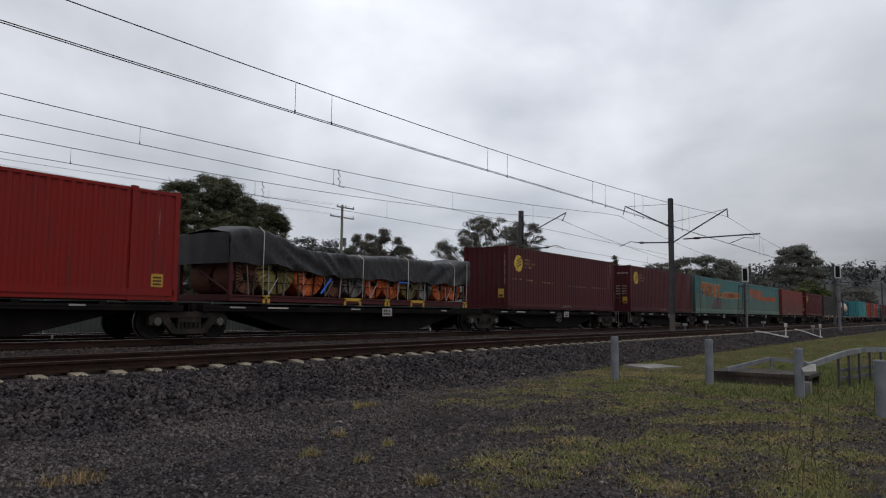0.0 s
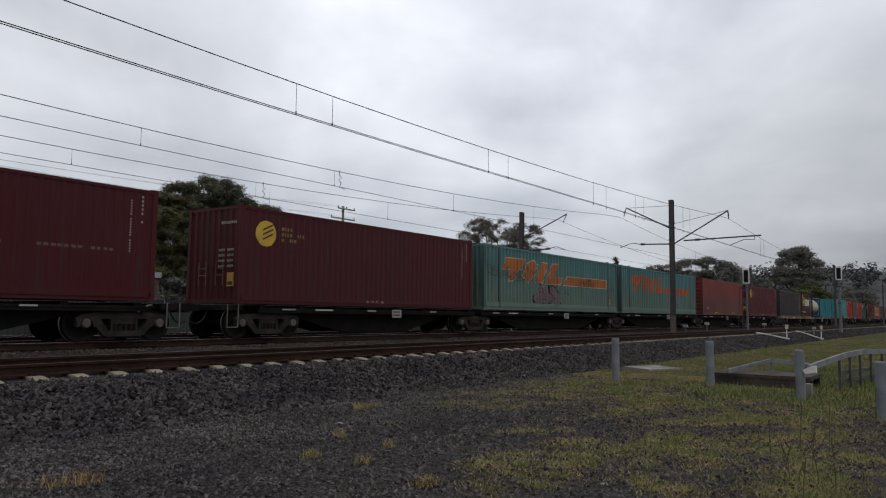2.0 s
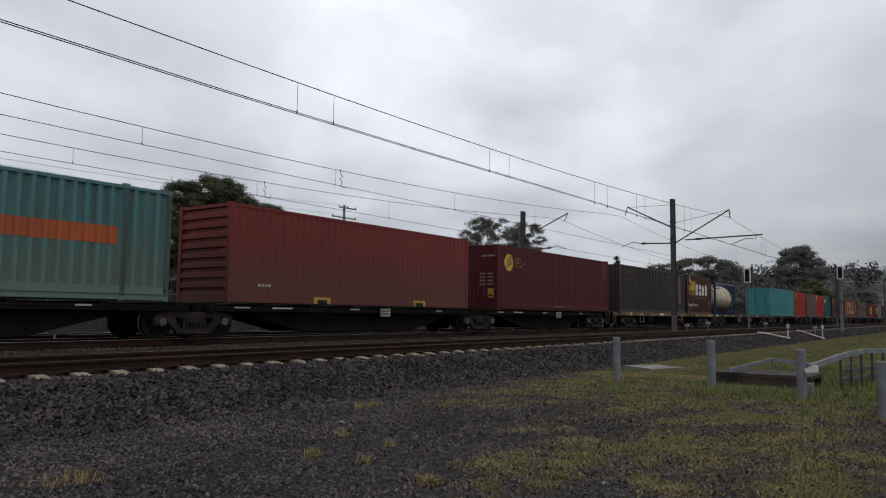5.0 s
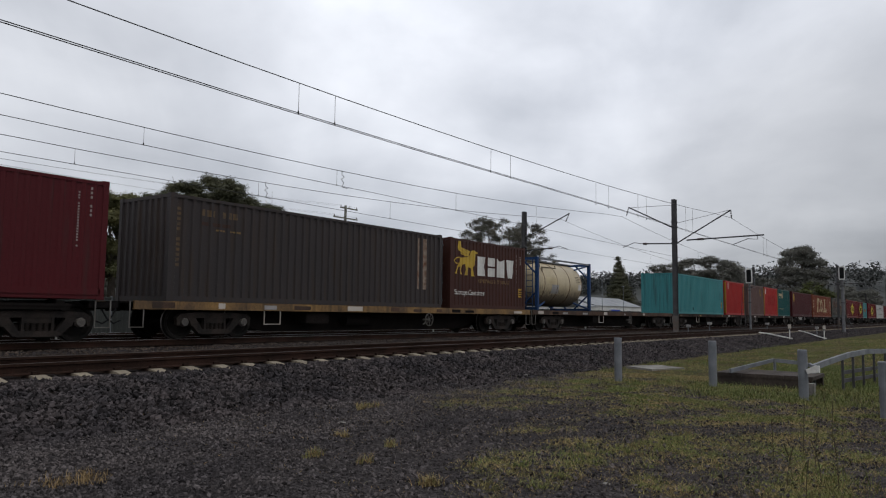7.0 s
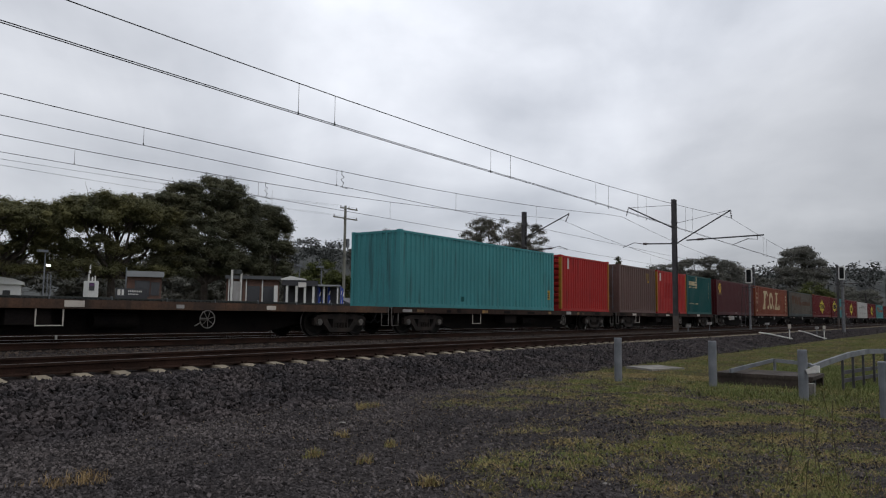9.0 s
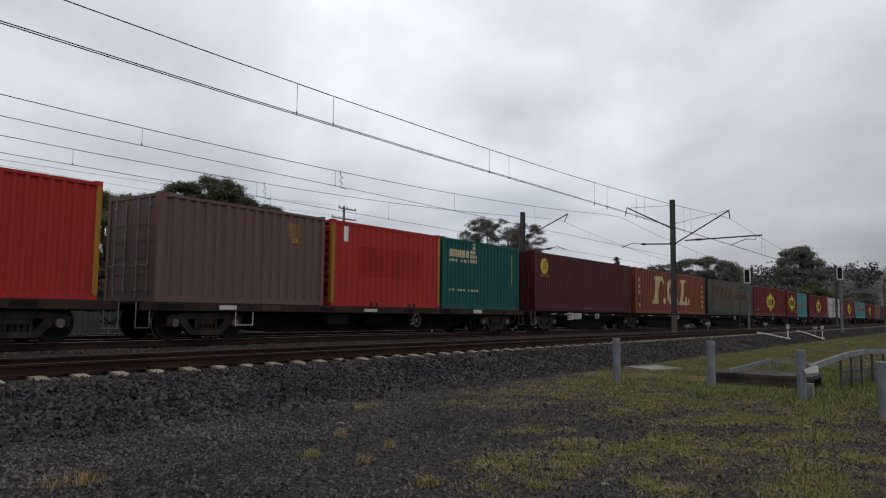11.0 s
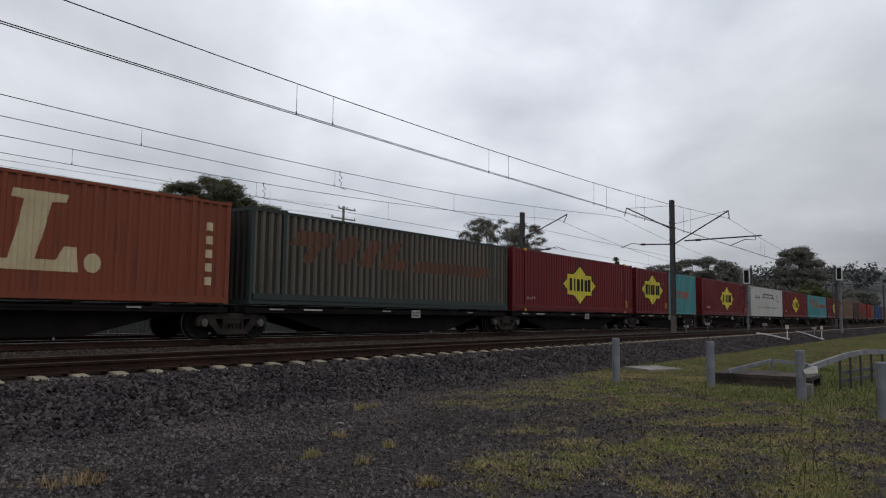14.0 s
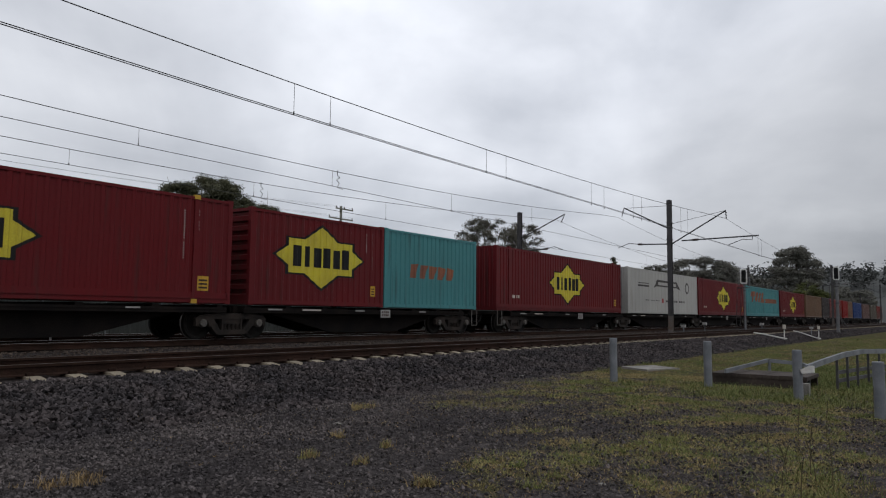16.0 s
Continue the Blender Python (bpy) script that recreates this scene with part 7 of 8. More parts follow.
def shelter():
    t = thing("station_shelter", "low dark shelter with white columns and pale roof edge", "shelter", pose(35.65, 40, -0.5, 0, 0, -42))
    bm = B()
    box(bm, 0.1, 1.4, 0, 2.5, 1.6, 3.2)
    part("wall", bm, WALL_DARK, t)
    bm = B()
    prism(bm, [(-0.1, 3.66), (0.55, 3.86), (1.68, 3.66), (1.68, 3.58), (-0.1, 3.58)], -0.25, 1.8)
    part("roof", bm, WALL_WHITE, t)
    bm = B()
    box(bm, 0.0, -0.22, 3.18, 2.5, 1.7, 3.56)
    part("fascia", bm, WALL_DARK, t)
    for x in (0.26, 0.93, 1.52, 2.12):
        bm = B()
        box(bm, x, -0.16, 0, x + 0.16, 0.0, 3.18)
        part("column", bm, WALL_WHITE, t)
    bm = B()
    box(bm, 1.12, -0.27, 3.08, 1.68, -0.225, 3.42)
    part("sign_board", bm, WHITE_PAINT, t)
    w = thing("white_cabinet", "plain white cabinet beside the shelter", "cabinet", pose(34.9, 40, -0.5, 0, 0, -41))
    bm = B()
    box(bm, 0, 0, 0, 0.26, 0.3, 3.15)
    part("body", bm, WALL_WHITE, w, bevel=0.02)
    r = thing("awning", "thin pale awning on slim posts behind the banners", "awning", pose(41.6, 45, -0.5, 0, 0, -43))
    bm = B()
    box(bm, 0, -0.5, 3.45, 3.6, 2.0, 3.58)
    part("roof", bm, ROOF_GREY, r)
    for x in (0.2, 1.2, 2.2, 3.3):
        bm = B()
        box(bm, x, -0.3, 0, x + 0.12, -0.18, 3.46)
        part("post", bm, WALL_WHITE, r)
    bm = B()
    box(bm, 0, 1.8, 0, 3.6, 2.0, 3.46)
    part("wall", bm, WALL_DARK, r)


BANNER_X = (42.5, 42.8, 43.1, 43.35, 43.6, 43.95, 44.2, 45.3, 45.7, 46.3, 48.0, 48.3, 52.5, 53.4, 56.2, 56.6, 59.8)


def banner_row():
    first = None
    for k in range(len(BANNER_X)):
        x = BANNER_X[k]
        if first is None:
            first = thing("banner", "blue and white feather banner on a thin pole", "banner", pose(x, 44, -0.5), group="row of blue banners")
            bm = B()
            rod(bm, (0, 0, 0), (0, 0, 3.7), 0.03, n=6)
            part("pole", bm, GALVANISED, first)
            bm = B()
            prev = None
            for j in range(9):
                z = 0.9 + 0.34 * j
                w = 0.42 * (1 - (j / 9.5) ** 3)
                row = [bm.verts.new((w * q, 0.05 * math.sin(3 * q + j), z)) for q in (0.0, 0.35, 0.7, 1.0)]
                if prev:
                    for q in range(3):
                        bm.faces.new((prev[q], prev[q + 1], row[q + 1], row[q]))
                prev = row
            part("cloth", bm, FLAG_BLUE, first)
            for j in (1.3, 2.1, 2.9):
                bm = B()
                prism(bm, [(0.08, j), (0.18, j), (0.30, j + 0.34), (0.20, j + 0.34)], -0.075, -0.062)
                part("print", bm, WHITE_PAINT, first)
        else:
            copy_thing(first, pose(x, 44 + (k % 2) * 0.4, -0.5 - 0.25 * ((k * 7) % 5) / 4, 0, 0, (k * 37) % 50 - 25))


def warehouse():
    t = thing("warehouse", "long white sheet-metal warehouse with low roof", "building", pose(80, 50, -0.5))
    bm = B()
    box(bm, 0, 0, 0, 24.5, 14, 2.6)
    part("wall", bm, WALL_WHITE, t)
    bm = B()
    box(bm, -0.1, -0.12, 2.55, 24.6, 0.0, 4.1)
    part("fascia", bm, FENCE_GREY, t)
    bm = B()
    prism(bm, [(-0.05, 4.0), (14, 4.0), (7, 5.2)], 0, 24.5, "x")
    part("roof", bm, ROOF_GREY, t)
    for k in range(6):
        bm = B()
        box(bm, 1.2 + 3.8 * k, -0.04, 0.9, 3.6 + 3.8 * k, 0.03, 2.2)
        part("window", bm, GLASS, t)
    bm = B()
    box(bm, 13.4, -0.16, 4.1, 16.4, -0.1, 4.75)
    part("sign_board", bm, WHITE_PAINT, t)
    a = thing("shed", "small white gabled shed beside the warehouse", "building", pose(104.8, 50, -0.5))
    bm = B()
    box(bm, 0, 0, 0, 6.5, 8, 2.8)
    part("wall", bm, WALL_WHITE, a)
    bm = B()
    prism(bm, [(-0.3, 2.8), (8.3, 2.8), (4, 3.9)], -0.3, 6.8, "x")
    part("roof", bm, ROOF_GREY, a)
    for k in range(3):
        bm = B()
        box(bm, 0.8 + 1.9 * k, -0.04, 1.0, 2.0 + 1.9 * k, 0.03, 2.0)
        part("window", bm, GLASS, a)
    a = thing("white_store", "low white store building with a blue panel", "building", pose(112.5, 50.5, -0.5))
    bm = B()
    box(bm, 0, 0, 0, 20, 9, 3.0)
    part("wall", bm, WALL_WHITE, a)
    bm = B()
    prism(bm, [(-0.2, 3.0), (9.2, 3.0), (4.5, 4.6)], -0.3, 20.3, "x")
    part("roof", bm, ROOF_GREY, a)
    bm = B()
    box(bm, 6.0, -0.05, 0.8, 10.0, 0.02, 2.4)
    part("panel", bm, FLAG_BLUE, a, "blue panel")
    for x in (1.0, 13.0, 16.5):
        bm = B()
        box(bm, x, -0.04, 0.9, x + 2.2, 0.03, 2.2)
        part("window", bm, GLASS, a)
    b = thing("grey_roofed_hall", "hall with broad pale grey pitched roof", "building", pose(77.5, 70, -0.5, 0, 0, -48))
    bm = B()
    box(bm, 0, 0, 0, 9, 10, 5.2)
    part("wall", bm, FENCE_GREY, b)
    bm = B()
    prism(bm, [(-0.5, 5.2), (10.5, 5.2), (5, 6.5)], -0.5, 9.5, "x")
    part("roof", bm, ROOF_GREY, b)
    for i, (x, w) in enumerate(((46.6, 4.2), (55.5, 9.0))):
        c = thing("carport", "low carport with pale grey sheet roof", "carport", pose(x, 45, -0.5), group="carports")
        bm = B()
        prism(bm, [(-1.6, 2.05), (1.6, 2.05), (0.2, 2.62 + 0.5 * i)], 0, w, "x")
        part("roof", bm, CARPORT_GREY, c)
        for q in (0.3, w - 0.5):
            for y in (-1.4, 1.2):
                bm = B()
                box(bm, q, y, 0, q + 0.15, y + 0.15, 2.15)
                part("post", bm, GALVANISED, c)
    d = thing("brick_house", "small red-brown brick house with a pale flat roof edge", "house", pose(30.95, 52, -0.5, 0, 0, -31))
    bm = B()
    box(bm, 0, 0, 0, 2.45, 6, 3.84)
    part("wall", bm, BRICK, d)
    bm = B()
    box(bm, -0.1, -0.3, 3.84, 2.6, 6.4, 4.27)
    part("roof", bm, ROOF_GREY, d)
    for x, w, z0, z1 in ((0.6, 0.95, 2.4, 3.5), (1.75, 0.5, 2.5, 3.4)):
        bm = B()
        box(bm, x, -0.03, z0, x + w, 0.02, z1)
        o = part("window", bm, GLASS, d)
        bm = B()
        for q in ((x - 0.06, z0 - 0.06, x + w + 0.06, z0), (x - 0.06, z1, x + w + 0.06, z1 + 0.06), (x - 0.06, z0, x, z1), (x + w, z0, x + w + 0.06, z1)):
            box(bm, q[0], -0.06, q[1], q[2], -0.03, q[3])
        part("frame", bm, WALL_DARK, o)
    e = thing("white_shed", "white sheet-metal shed with a low curved roof behind the trees", "building", pose(20.6, 62, -0.5, 0, 0, -25))
    bm = B()
    box(bm, 0, 0, 0, 6.6, 6, 3.2)
    part("wall", bm, WALL_WHITE, e)
    bm = B()
    prism(bm, [(-0.2, 3.15), (2.0, 3.7), (4.4, 3.8), (6.0, 3.62), (6.8, 3.35), (6.8, 3.15)], -0.2, 6.2, "y")
    part("roof", bm, WALL_WHITE, e)
    for x in (4.3, 5.4):
        bm = B()
        box(bm, x, -0.05, 2.0, x + 0.5, 0.02, 2.7)
        part("window", bm, GLASS, e)
    k = thing("shop", "low brown shop front with a pale green roof edge", "building", pose(41.6, 54, -0.5, 0, 0, -39))
    bm = B()
    box(bm, 0, 0, 0, 4.6, 6, 4.2)
    part("wall", bm, BRICK, k)
    bm = B()
    box(bm, -0.1, -0.4, 4.2, 4.8, 6.2, 4.5)
    part("roof", bm, CARPORT_GREY, k)
    for x in (0.3, 1.8, 3.2):
        bm = B()
        box(bm, x, -0.04, 1.6, x + 1.1, 0.02, 3.6)
        part("window", bm, GLASS, k)
        bm = B()
        box(bm, x - 0.12, -0.1, 0.2, x - 0.02, -0.02, 4.2)
        part("pillar", bm, WALL_WHITE, k)


def power_pole():
    t = thing("power_pole", "weathered grey timber power pole with two crossarms and wires", "power pole", pose(62.9, 60, -0.5))
    bm = B()
    rod(bm, (0, 0, 0), (0, 0, 13.95), 0.21, 0.15, n=10)
    part("pole", bm, TIMBER, t)
    for z, a, b in ((13.55, -1.0, 1.9), (12.35, -2.1, 1.9)):
        bm = B()
        box(bm, a, -0.2, z, b, -0.06, z + 0.14)
        part("crossarm", bm, TIMBER, t)
        for q in (a + 0.1, (a + b) / 2, b - 0.1):
            bm = B()
            rod(bm, (q, -0.13, z + 0.14), (q, -0.13, z + 0.36), 0.06, 0.04, n=8)
            part("insulator", bm, INSULATOR, t)
    bm = B()
    pipe(bm, [(0, -0.1, 8.0), (-2.2, -1.4, 8.6), (-4.0, -2.4, 8.8)], 0.05, 6)
    part("lamp_arm", bm, GALVANISED, t)
    bm = B()
    box(bm, -4.7, -2.9, 8.62, -3.9, -2.35, 8.8)
    part("lamp_head", bm, GALVANISED, t, bevel=0.04)
    bm = B()
    rod(bm, (0.3, -0.2, 9.0), (0.3, -0.2, 10.0), 0.22, n=10)
    part("transformer_can", bm, GALVANISED, t)
    for z, q in ((13.9, -0.9), (13.9, 1.8), (12.7, -2.0), (12.7, 1.8)):
        bm = B()
        pts = [(q - 60 * k / 8, -0.13 + 5.0 * k / 8, z + (1.15 if z < 13 else 0) * k / 8 - 2.6 * (k / 8) * (1 - k / 8)) for k in range(9)]
        pipe(bm, pts, 0.010, 4)
        part("line", bm, GALVANISED, t)


def thin_pole(x, y, h, label, head=True, r=0.06, lit=False):
    t = thing("lamp_pole", label, "lamp pole", pose(x, y, -0.5), group="lamp poles in the yard")
    bm = B()
    rod(bm, (0, 0, 0), (0, 0, h), r, r * 0.7, n=8)
    part("pole", bm, GALVANISED, t)
    if head:
        bm = B()
        box(bm, -0.5, -0.16, h - 0.04, 0.12, 0.16, h + 0.12)
        part("lamp_head", bm, GALVANISED, t, bevel=0.03)
    if lit:
        bm = B()
        box(bm, 0.12, -0.10, h - 0.95, 0.34, 0.04, h - 0.83)
        g = bpy.data.materials.new("lamp_glow")
        g.use_nodes = True
        g.node_tree.nodes["Principled BSDF"].inputs["Emission Color"].default_value = (1.0, 0.97, 0.92, 1)
        g.node_tree.nodes["Principled BSDF"].inputs["Emission Strength"].default_value = 3.0
        part("lit_lamp", bm, g, t, "glowing white lamp")


def yard_signs():
    t = thing("notice_board", "black board with white lettering bars in the yard", "sign", pose(20.86, 36, -0.5))
    bm = B()
    box(bm, 0, 0, 1.6, 1.75, 0.08, 2.43)
    part("board", bm, WALL_DARK, t)
    for x in (0.15, 1.5):
        bm = B()
        box(bm, x, 0.08, 0, x + 0.1, 0.18, 2.4)
        part("leg", bm, GALVANISED, t)
    marks(t, 0.06, 2.06, 0.46, 0.30, 2, WHITE_PAINT, -0.004)
    marks(t, 0.66, 2.24, 0.8, 0.09, 8, WHITE_PAINT, -0.004)
    marks(t, 0.66, 2.10, 0.6, 0.06, 7, WHITE_PAINT, -0.004)
    t = thing("white_sign", "tall pale board between two white posts", "sign", pose(26.56, 34, -0.5))
    for x, h in ((0, 3.63), (0.64, 3.5)):
        bm = B()
        rod(bm, (x, 0, 0), (x, 0, h), 0.06, n=8)
        part("post", bm, WHITE_PAINT, t)
    bm = B()
    box(bm, 0.10, -0.02, 0.3, 0.56, 0.03, 3.0)
    part("board", bm, GREY_PLATE, t, bevel=0.01)
    bm = B()
    box(bm, 0.22, -0.1, 3.42, 0.60, 0.12, 3.66)
    rod(bm, (0.52, 0, 3.2), (0.52, 0, 3.5), 0.03, n=6)
    part("lamp_head", bm, FENCE_GREY, t, bevel=0.03)
    t = thing("kiosk", "slim white kiosk with dark and purple panels and white ornaments", "kiosk", pose(20.45, 38, -0.5))
    bm = B()
    box(bm, 0, 0, 0, 0.55, 0.5, 2.82)
    part("body", bm, WALL_WHITE, t, bevel=0.03)
    bm = B()
    box(bm, 0.03, -0.02, 2.30, 0.32, 0.0, 2.72)
    part("panel", bm, WALL_DARK, t)
    bm = B()
    box(bm, 0.05, -0.024, 2.55, 0.30, -0.004, 2.68)
    part("panel", bm, PURPLE, t, "purple panel")
    for x, z, w, h in ((0.08, 2.82, 0.10, 0.36), (0.28, 2.82, 0.10, 0.22), (0.44, 2.82, 0.08, 0.30), (0.10, 3.22, 0.14, 0.16), (0.14, 3.44, 0.08, 0.24)):
        bm = B()
        rod(bm, (x + w / 2, 0.25, z), (x + w / 2, 0.25, z + h), w / 2, w / 3, n=7)
        part("ornament", bm, WHITE_PAINT, t)


PURPLE = material("purple_print", (0.10, 0.04, 0.12), (0.08, 0.03, 0.10), 0.6, 0, 2, 20, 0.05)
boundary_fence()
shelter()
banner_row()
warehouse()
power_pole()
for x, y, h, lit in ((23.85, 50, 5.1, True), (24.08, 50, 3.65, False), (24.3, 50, 3.6, False), (29.67, 50, 4.4, False), (63.5, 50, 6.8, False), (70.5, 52, 6.5, False), (76.5, 48, 5.4, False), (95.5, 46, 7.5, False), (107, 47, 8.0, False), (113, 46, 6.0, False), (41.0, 44, 5.0, False), (45.4, 46, 5.2, False)):
    thin_pole(x, y, h, "thin grey lamp pole with a lit white lamp" if lit else "thin grey pole in the yard", lit=lit, head=h > 4.6)
yard_signs()


# ---------------------------------------------------------------- signals and line-side gear
MAST_GREY = material("mast_grey", (0.15, 0.15, 0.155), (0.10, 0.10, 0.105), 0.6, 0.2, 3, 40, 0.1)


def colour_signal(x, y, z0, top, label, r, braces=()):
    t = thing("railway_signal", label, "railway signal", pose(x, y, z0), group="railway signals")
    h = top - z0
    bm = B()
    rod(bm, (0, 0, 0), (0, 0, h - 1.1), r, r * 0.85, n=12)
    part("mast", bm, MAST_GREY, t)
    for z in (0.12, h * 0.45, h - 1.75):
        bm = B()
        rod(bm, (0, 0, z), (0, 0, z + 0.07), r * 1.35, n=12)
        part("collar", bm, MAST_STEEL, t)
    for y0 in braces:
        bm = B()
        rod(bm, (0.1, -0.06, 1.75), (0.25, y0, 0.02), 0.03, n=6)
        part("brace", bm, MAST_STEEL, t)
    for y0 in (0.45, 0.75):
        bm = B()
        rod(bm, (0.2, y0, 0), (0.1, y0 - 0.2, h - 1.4), 0.022, n=6)
        part("ladder_rail", bm, MAST_STEEL, t)
    bm = B()
    for k in range(13):
        z = 0.3 + 0.28 * k
        if z < h - 1.5:
            f = 0.2 * z / (h - 1.4)
            rod(bm, (0.2 - f / 2, 0.45 - f, z), (0.2 - f / 2, 0.75 - f, z), 0.012, n=5)
    part("ladder_rungs", bm, MAST_STEEL, t)
    bm = B()
    box(bm, -0.1, -0.25, h - 1.5, 0.6, 0.55, h - 1.46)
    part("platform", bm, MAST_STEEL, t)
    bm = B()
    for yy in (-0.25, 0.55):
        pipe(bm, [(0.58, yy, h - 1.47), (0.58, yy, h - 0.7), (0.05, yy, h - 0.7)], 0.018, 5)
    part("platform_rail", bm, GALVANISED, t)
    def shield(w, lo, hi, top, foot):
        pts = []
        for cx, cz, r, a0 in ((w - top, hi - top, top, 0), (-w + top, hi - top, top, 90), (-w + foot, lo + foot, foot, 180), (w - foot, lo + foot, foot, 270)):
            pts += [(cx + r * math.cos(radians(a0 + 15 * k)), cz + r * math.sin(radians(a0 + 15 * k))) for k in range(7)]
        return pts
    bm = B()
    prism(bm, shield(0.25, h - 1.18, h, 0.235, 0.10), -0.16, -0.10, "x")
    part("target_rim", bm, WHITE_PAINT, t, "white rim with rounded top")
    bm = B()
    prism(bm, shield(0.165, h - 1.08, h - 0.12, 0.05, 0.05), -0.19, -0.158, "x")
    part("target", bm, BLACK_PAINT, t)
    for k in range(2):
        z = h - 0.40 - 0.44 * k
        bm = B()
        for q in range(7):
            a, b = radians(20 + 20 * q), radians(40 + 20 * q)
            prism(bm, [(0.14 * math.cos(a), z + 0.14 * math.sin(a)), (0.14 * math.cos(b), z + 0.14 * math.sin(b)), (0.128 * math.cos(b), z + 0.128 * math.sin(b)), (0.128 * math.cos(a), z + 0.128 * math.sin(a))], -0.32, -0.185, "x")
        bmesh.ops.remove_doubles(bm, verts=bm.verts, dist=1e-4)
        part("hood", bm, BLACK_PAINT, t)
        bm = B()
        rod(bm, (-0.20, 0, z), (-0.192, 0, z), 0.10, n=14)
        part("lens", bm, BLACK_PAINT, t)
    bm = B()
    box(bm, -0.3, -0.4, -0.3, 0.5, 1.1, 0.05)
    part("footing", bm, CONCRETE, t)
    return t


colour_signal(60.2, 14.2, -0.3, 4.62, "grey tubular signal post with ladder and unlit oval head", 0.085)
colour_signal(71.0, 9.2, -0.5, 5.30, "tall stout signal post with ladder, slanted braces and oval head", 0.14, (-0.55, -0.95))


def line_boxes():
    for x, y, z, w, h, m, lab in ((52.2, 15.0, -0.3, 0.26, 0.75, GREY_PLATE, "small pale equipment box between the tracks"), (46.6, 14.7, -0.3, 0.24, 0.6, GREY_PLATE, "small grey box beside the mast"),
                                  (63.0, 13.6, -0.3, 0.28, 0.7, GREY_PLATE, "pale equipment cabinet near the signal"), (46.65, 8.85, -0.6, 0.15, 1.02, PALE_PAINT, "pale post box at the foot of the ballast"),
                                  (53.65, 8.1, -0.6, 0.14, 0.93, PALE_PAINT, "pale post box at the foot of the ballast"), (58.5, 9.3, -0.45, 0.22, 0.65, GREY_PLATE, "small pale trackside box")):
        t = thing("equipment_box", lab, "equipment box", pose(x, y, z), group="line-side boxes")
        bm = B()
        box(bm, -w / 2, -w / 2, h * 0.76, w / 2, w / 2, h)
        part("body", bm, m, t, bevel=0.03)
        bm = B()
        rod(bm, (0, 0, 0), (0, 0, h * 0.77), 0.035, n=8)
        part("stem", bm, GALVANISED, t)
    for a, b, lab in (((45.4, 10.25, -0.10), (46.6, 8.85, -0.40), "bent white plastic pipe over the ballast shoulder"), ((57.2, 10.25, -0.12), (53.6, 8.1, -0.52), "long white plastic pipe down the ballast")):
        t = thing("white_pipe", lab, "pipe", group="white pipes")
        a, b = Vector(a), Vector(b)
        bm = B()
        pts = [Vector((a.x + (b.x - a.x) * q + 0.3 * math.sin(q * 3.1), a.y + (b.y - a.y) * q, a.z + 0.03 + (b.z - a.z) * (0.55 * q + 0.45 * smooth(0, 1, q)))) for q in [k / 10 for k in range(11)]]
        pipe(bm, pts + [b + Vector((0.15, -0.1, 0.0))], 0.036, 8)
        part("pipe_run", bm, WHITE_PAINT, t)
        bm = B()
        rod(bm, b + Vector((0, 0, -0.15)), b + Vector((0.05, 0, 0.55)), 0.032, n=8)
        part("riser", bm, WHITE_PAINT, t)
    for x in (10.2, 27.55, 34.9, 44.0):
        t = thing("marker_peg", "short white marker peg between the tracks", "marker", pose(x, 20.5, -0.24), group="marker pegs")
        bm = B()
        rod(bm, (0, 0, 0), (0, 0, 0.30), 0.03, n=8)
        part("peg", bm, WHITE_PAINT, t)


def bollards():
    for x, y, h in ((14.8, 6.15, 0.93), (14.95, 4.25, 0.91), (13.72, 2.41, 0.86), (12.15, 1.08, 0.80)):
        z = land(x, y)
        t = thing("bollard", "plain galvanised round steel bollard in grass", "bollard", pose(x, y, z, random.uniform(-0.8, 0.8), random.uniform(-0.8, 0.8)), group="row of bollards")
        bm = B()
        n = 20
        prof = [(0.078, -0.2), (0.078, h - 0.02), (0.07, h - 0.004), (0.0, h)]
        rings = [[bm.verts.new((r * math.cos(2 * math.pi * k / n), r * math.sin(2 * math.pi * k / n), q)) for k in range(n)] for r, q in prof[:-1]]
        for a, b in zip(rings[:-1], rings[1:]):
            for k in range(n):
                bm.faces.new((a[k], a[(k + 1) % n], b[(k + 1) % n], b[k]))
        bm.faces.new(rings[-1])
        part("tube", bm, GALVANISED, t, smooth=False)


OLD_CONCRETE = material("old_concrete", (0.24, 0.225, 0.20), (0.15, 0.14, 0.125), 0.9, 0, 3, 30, 0.3)


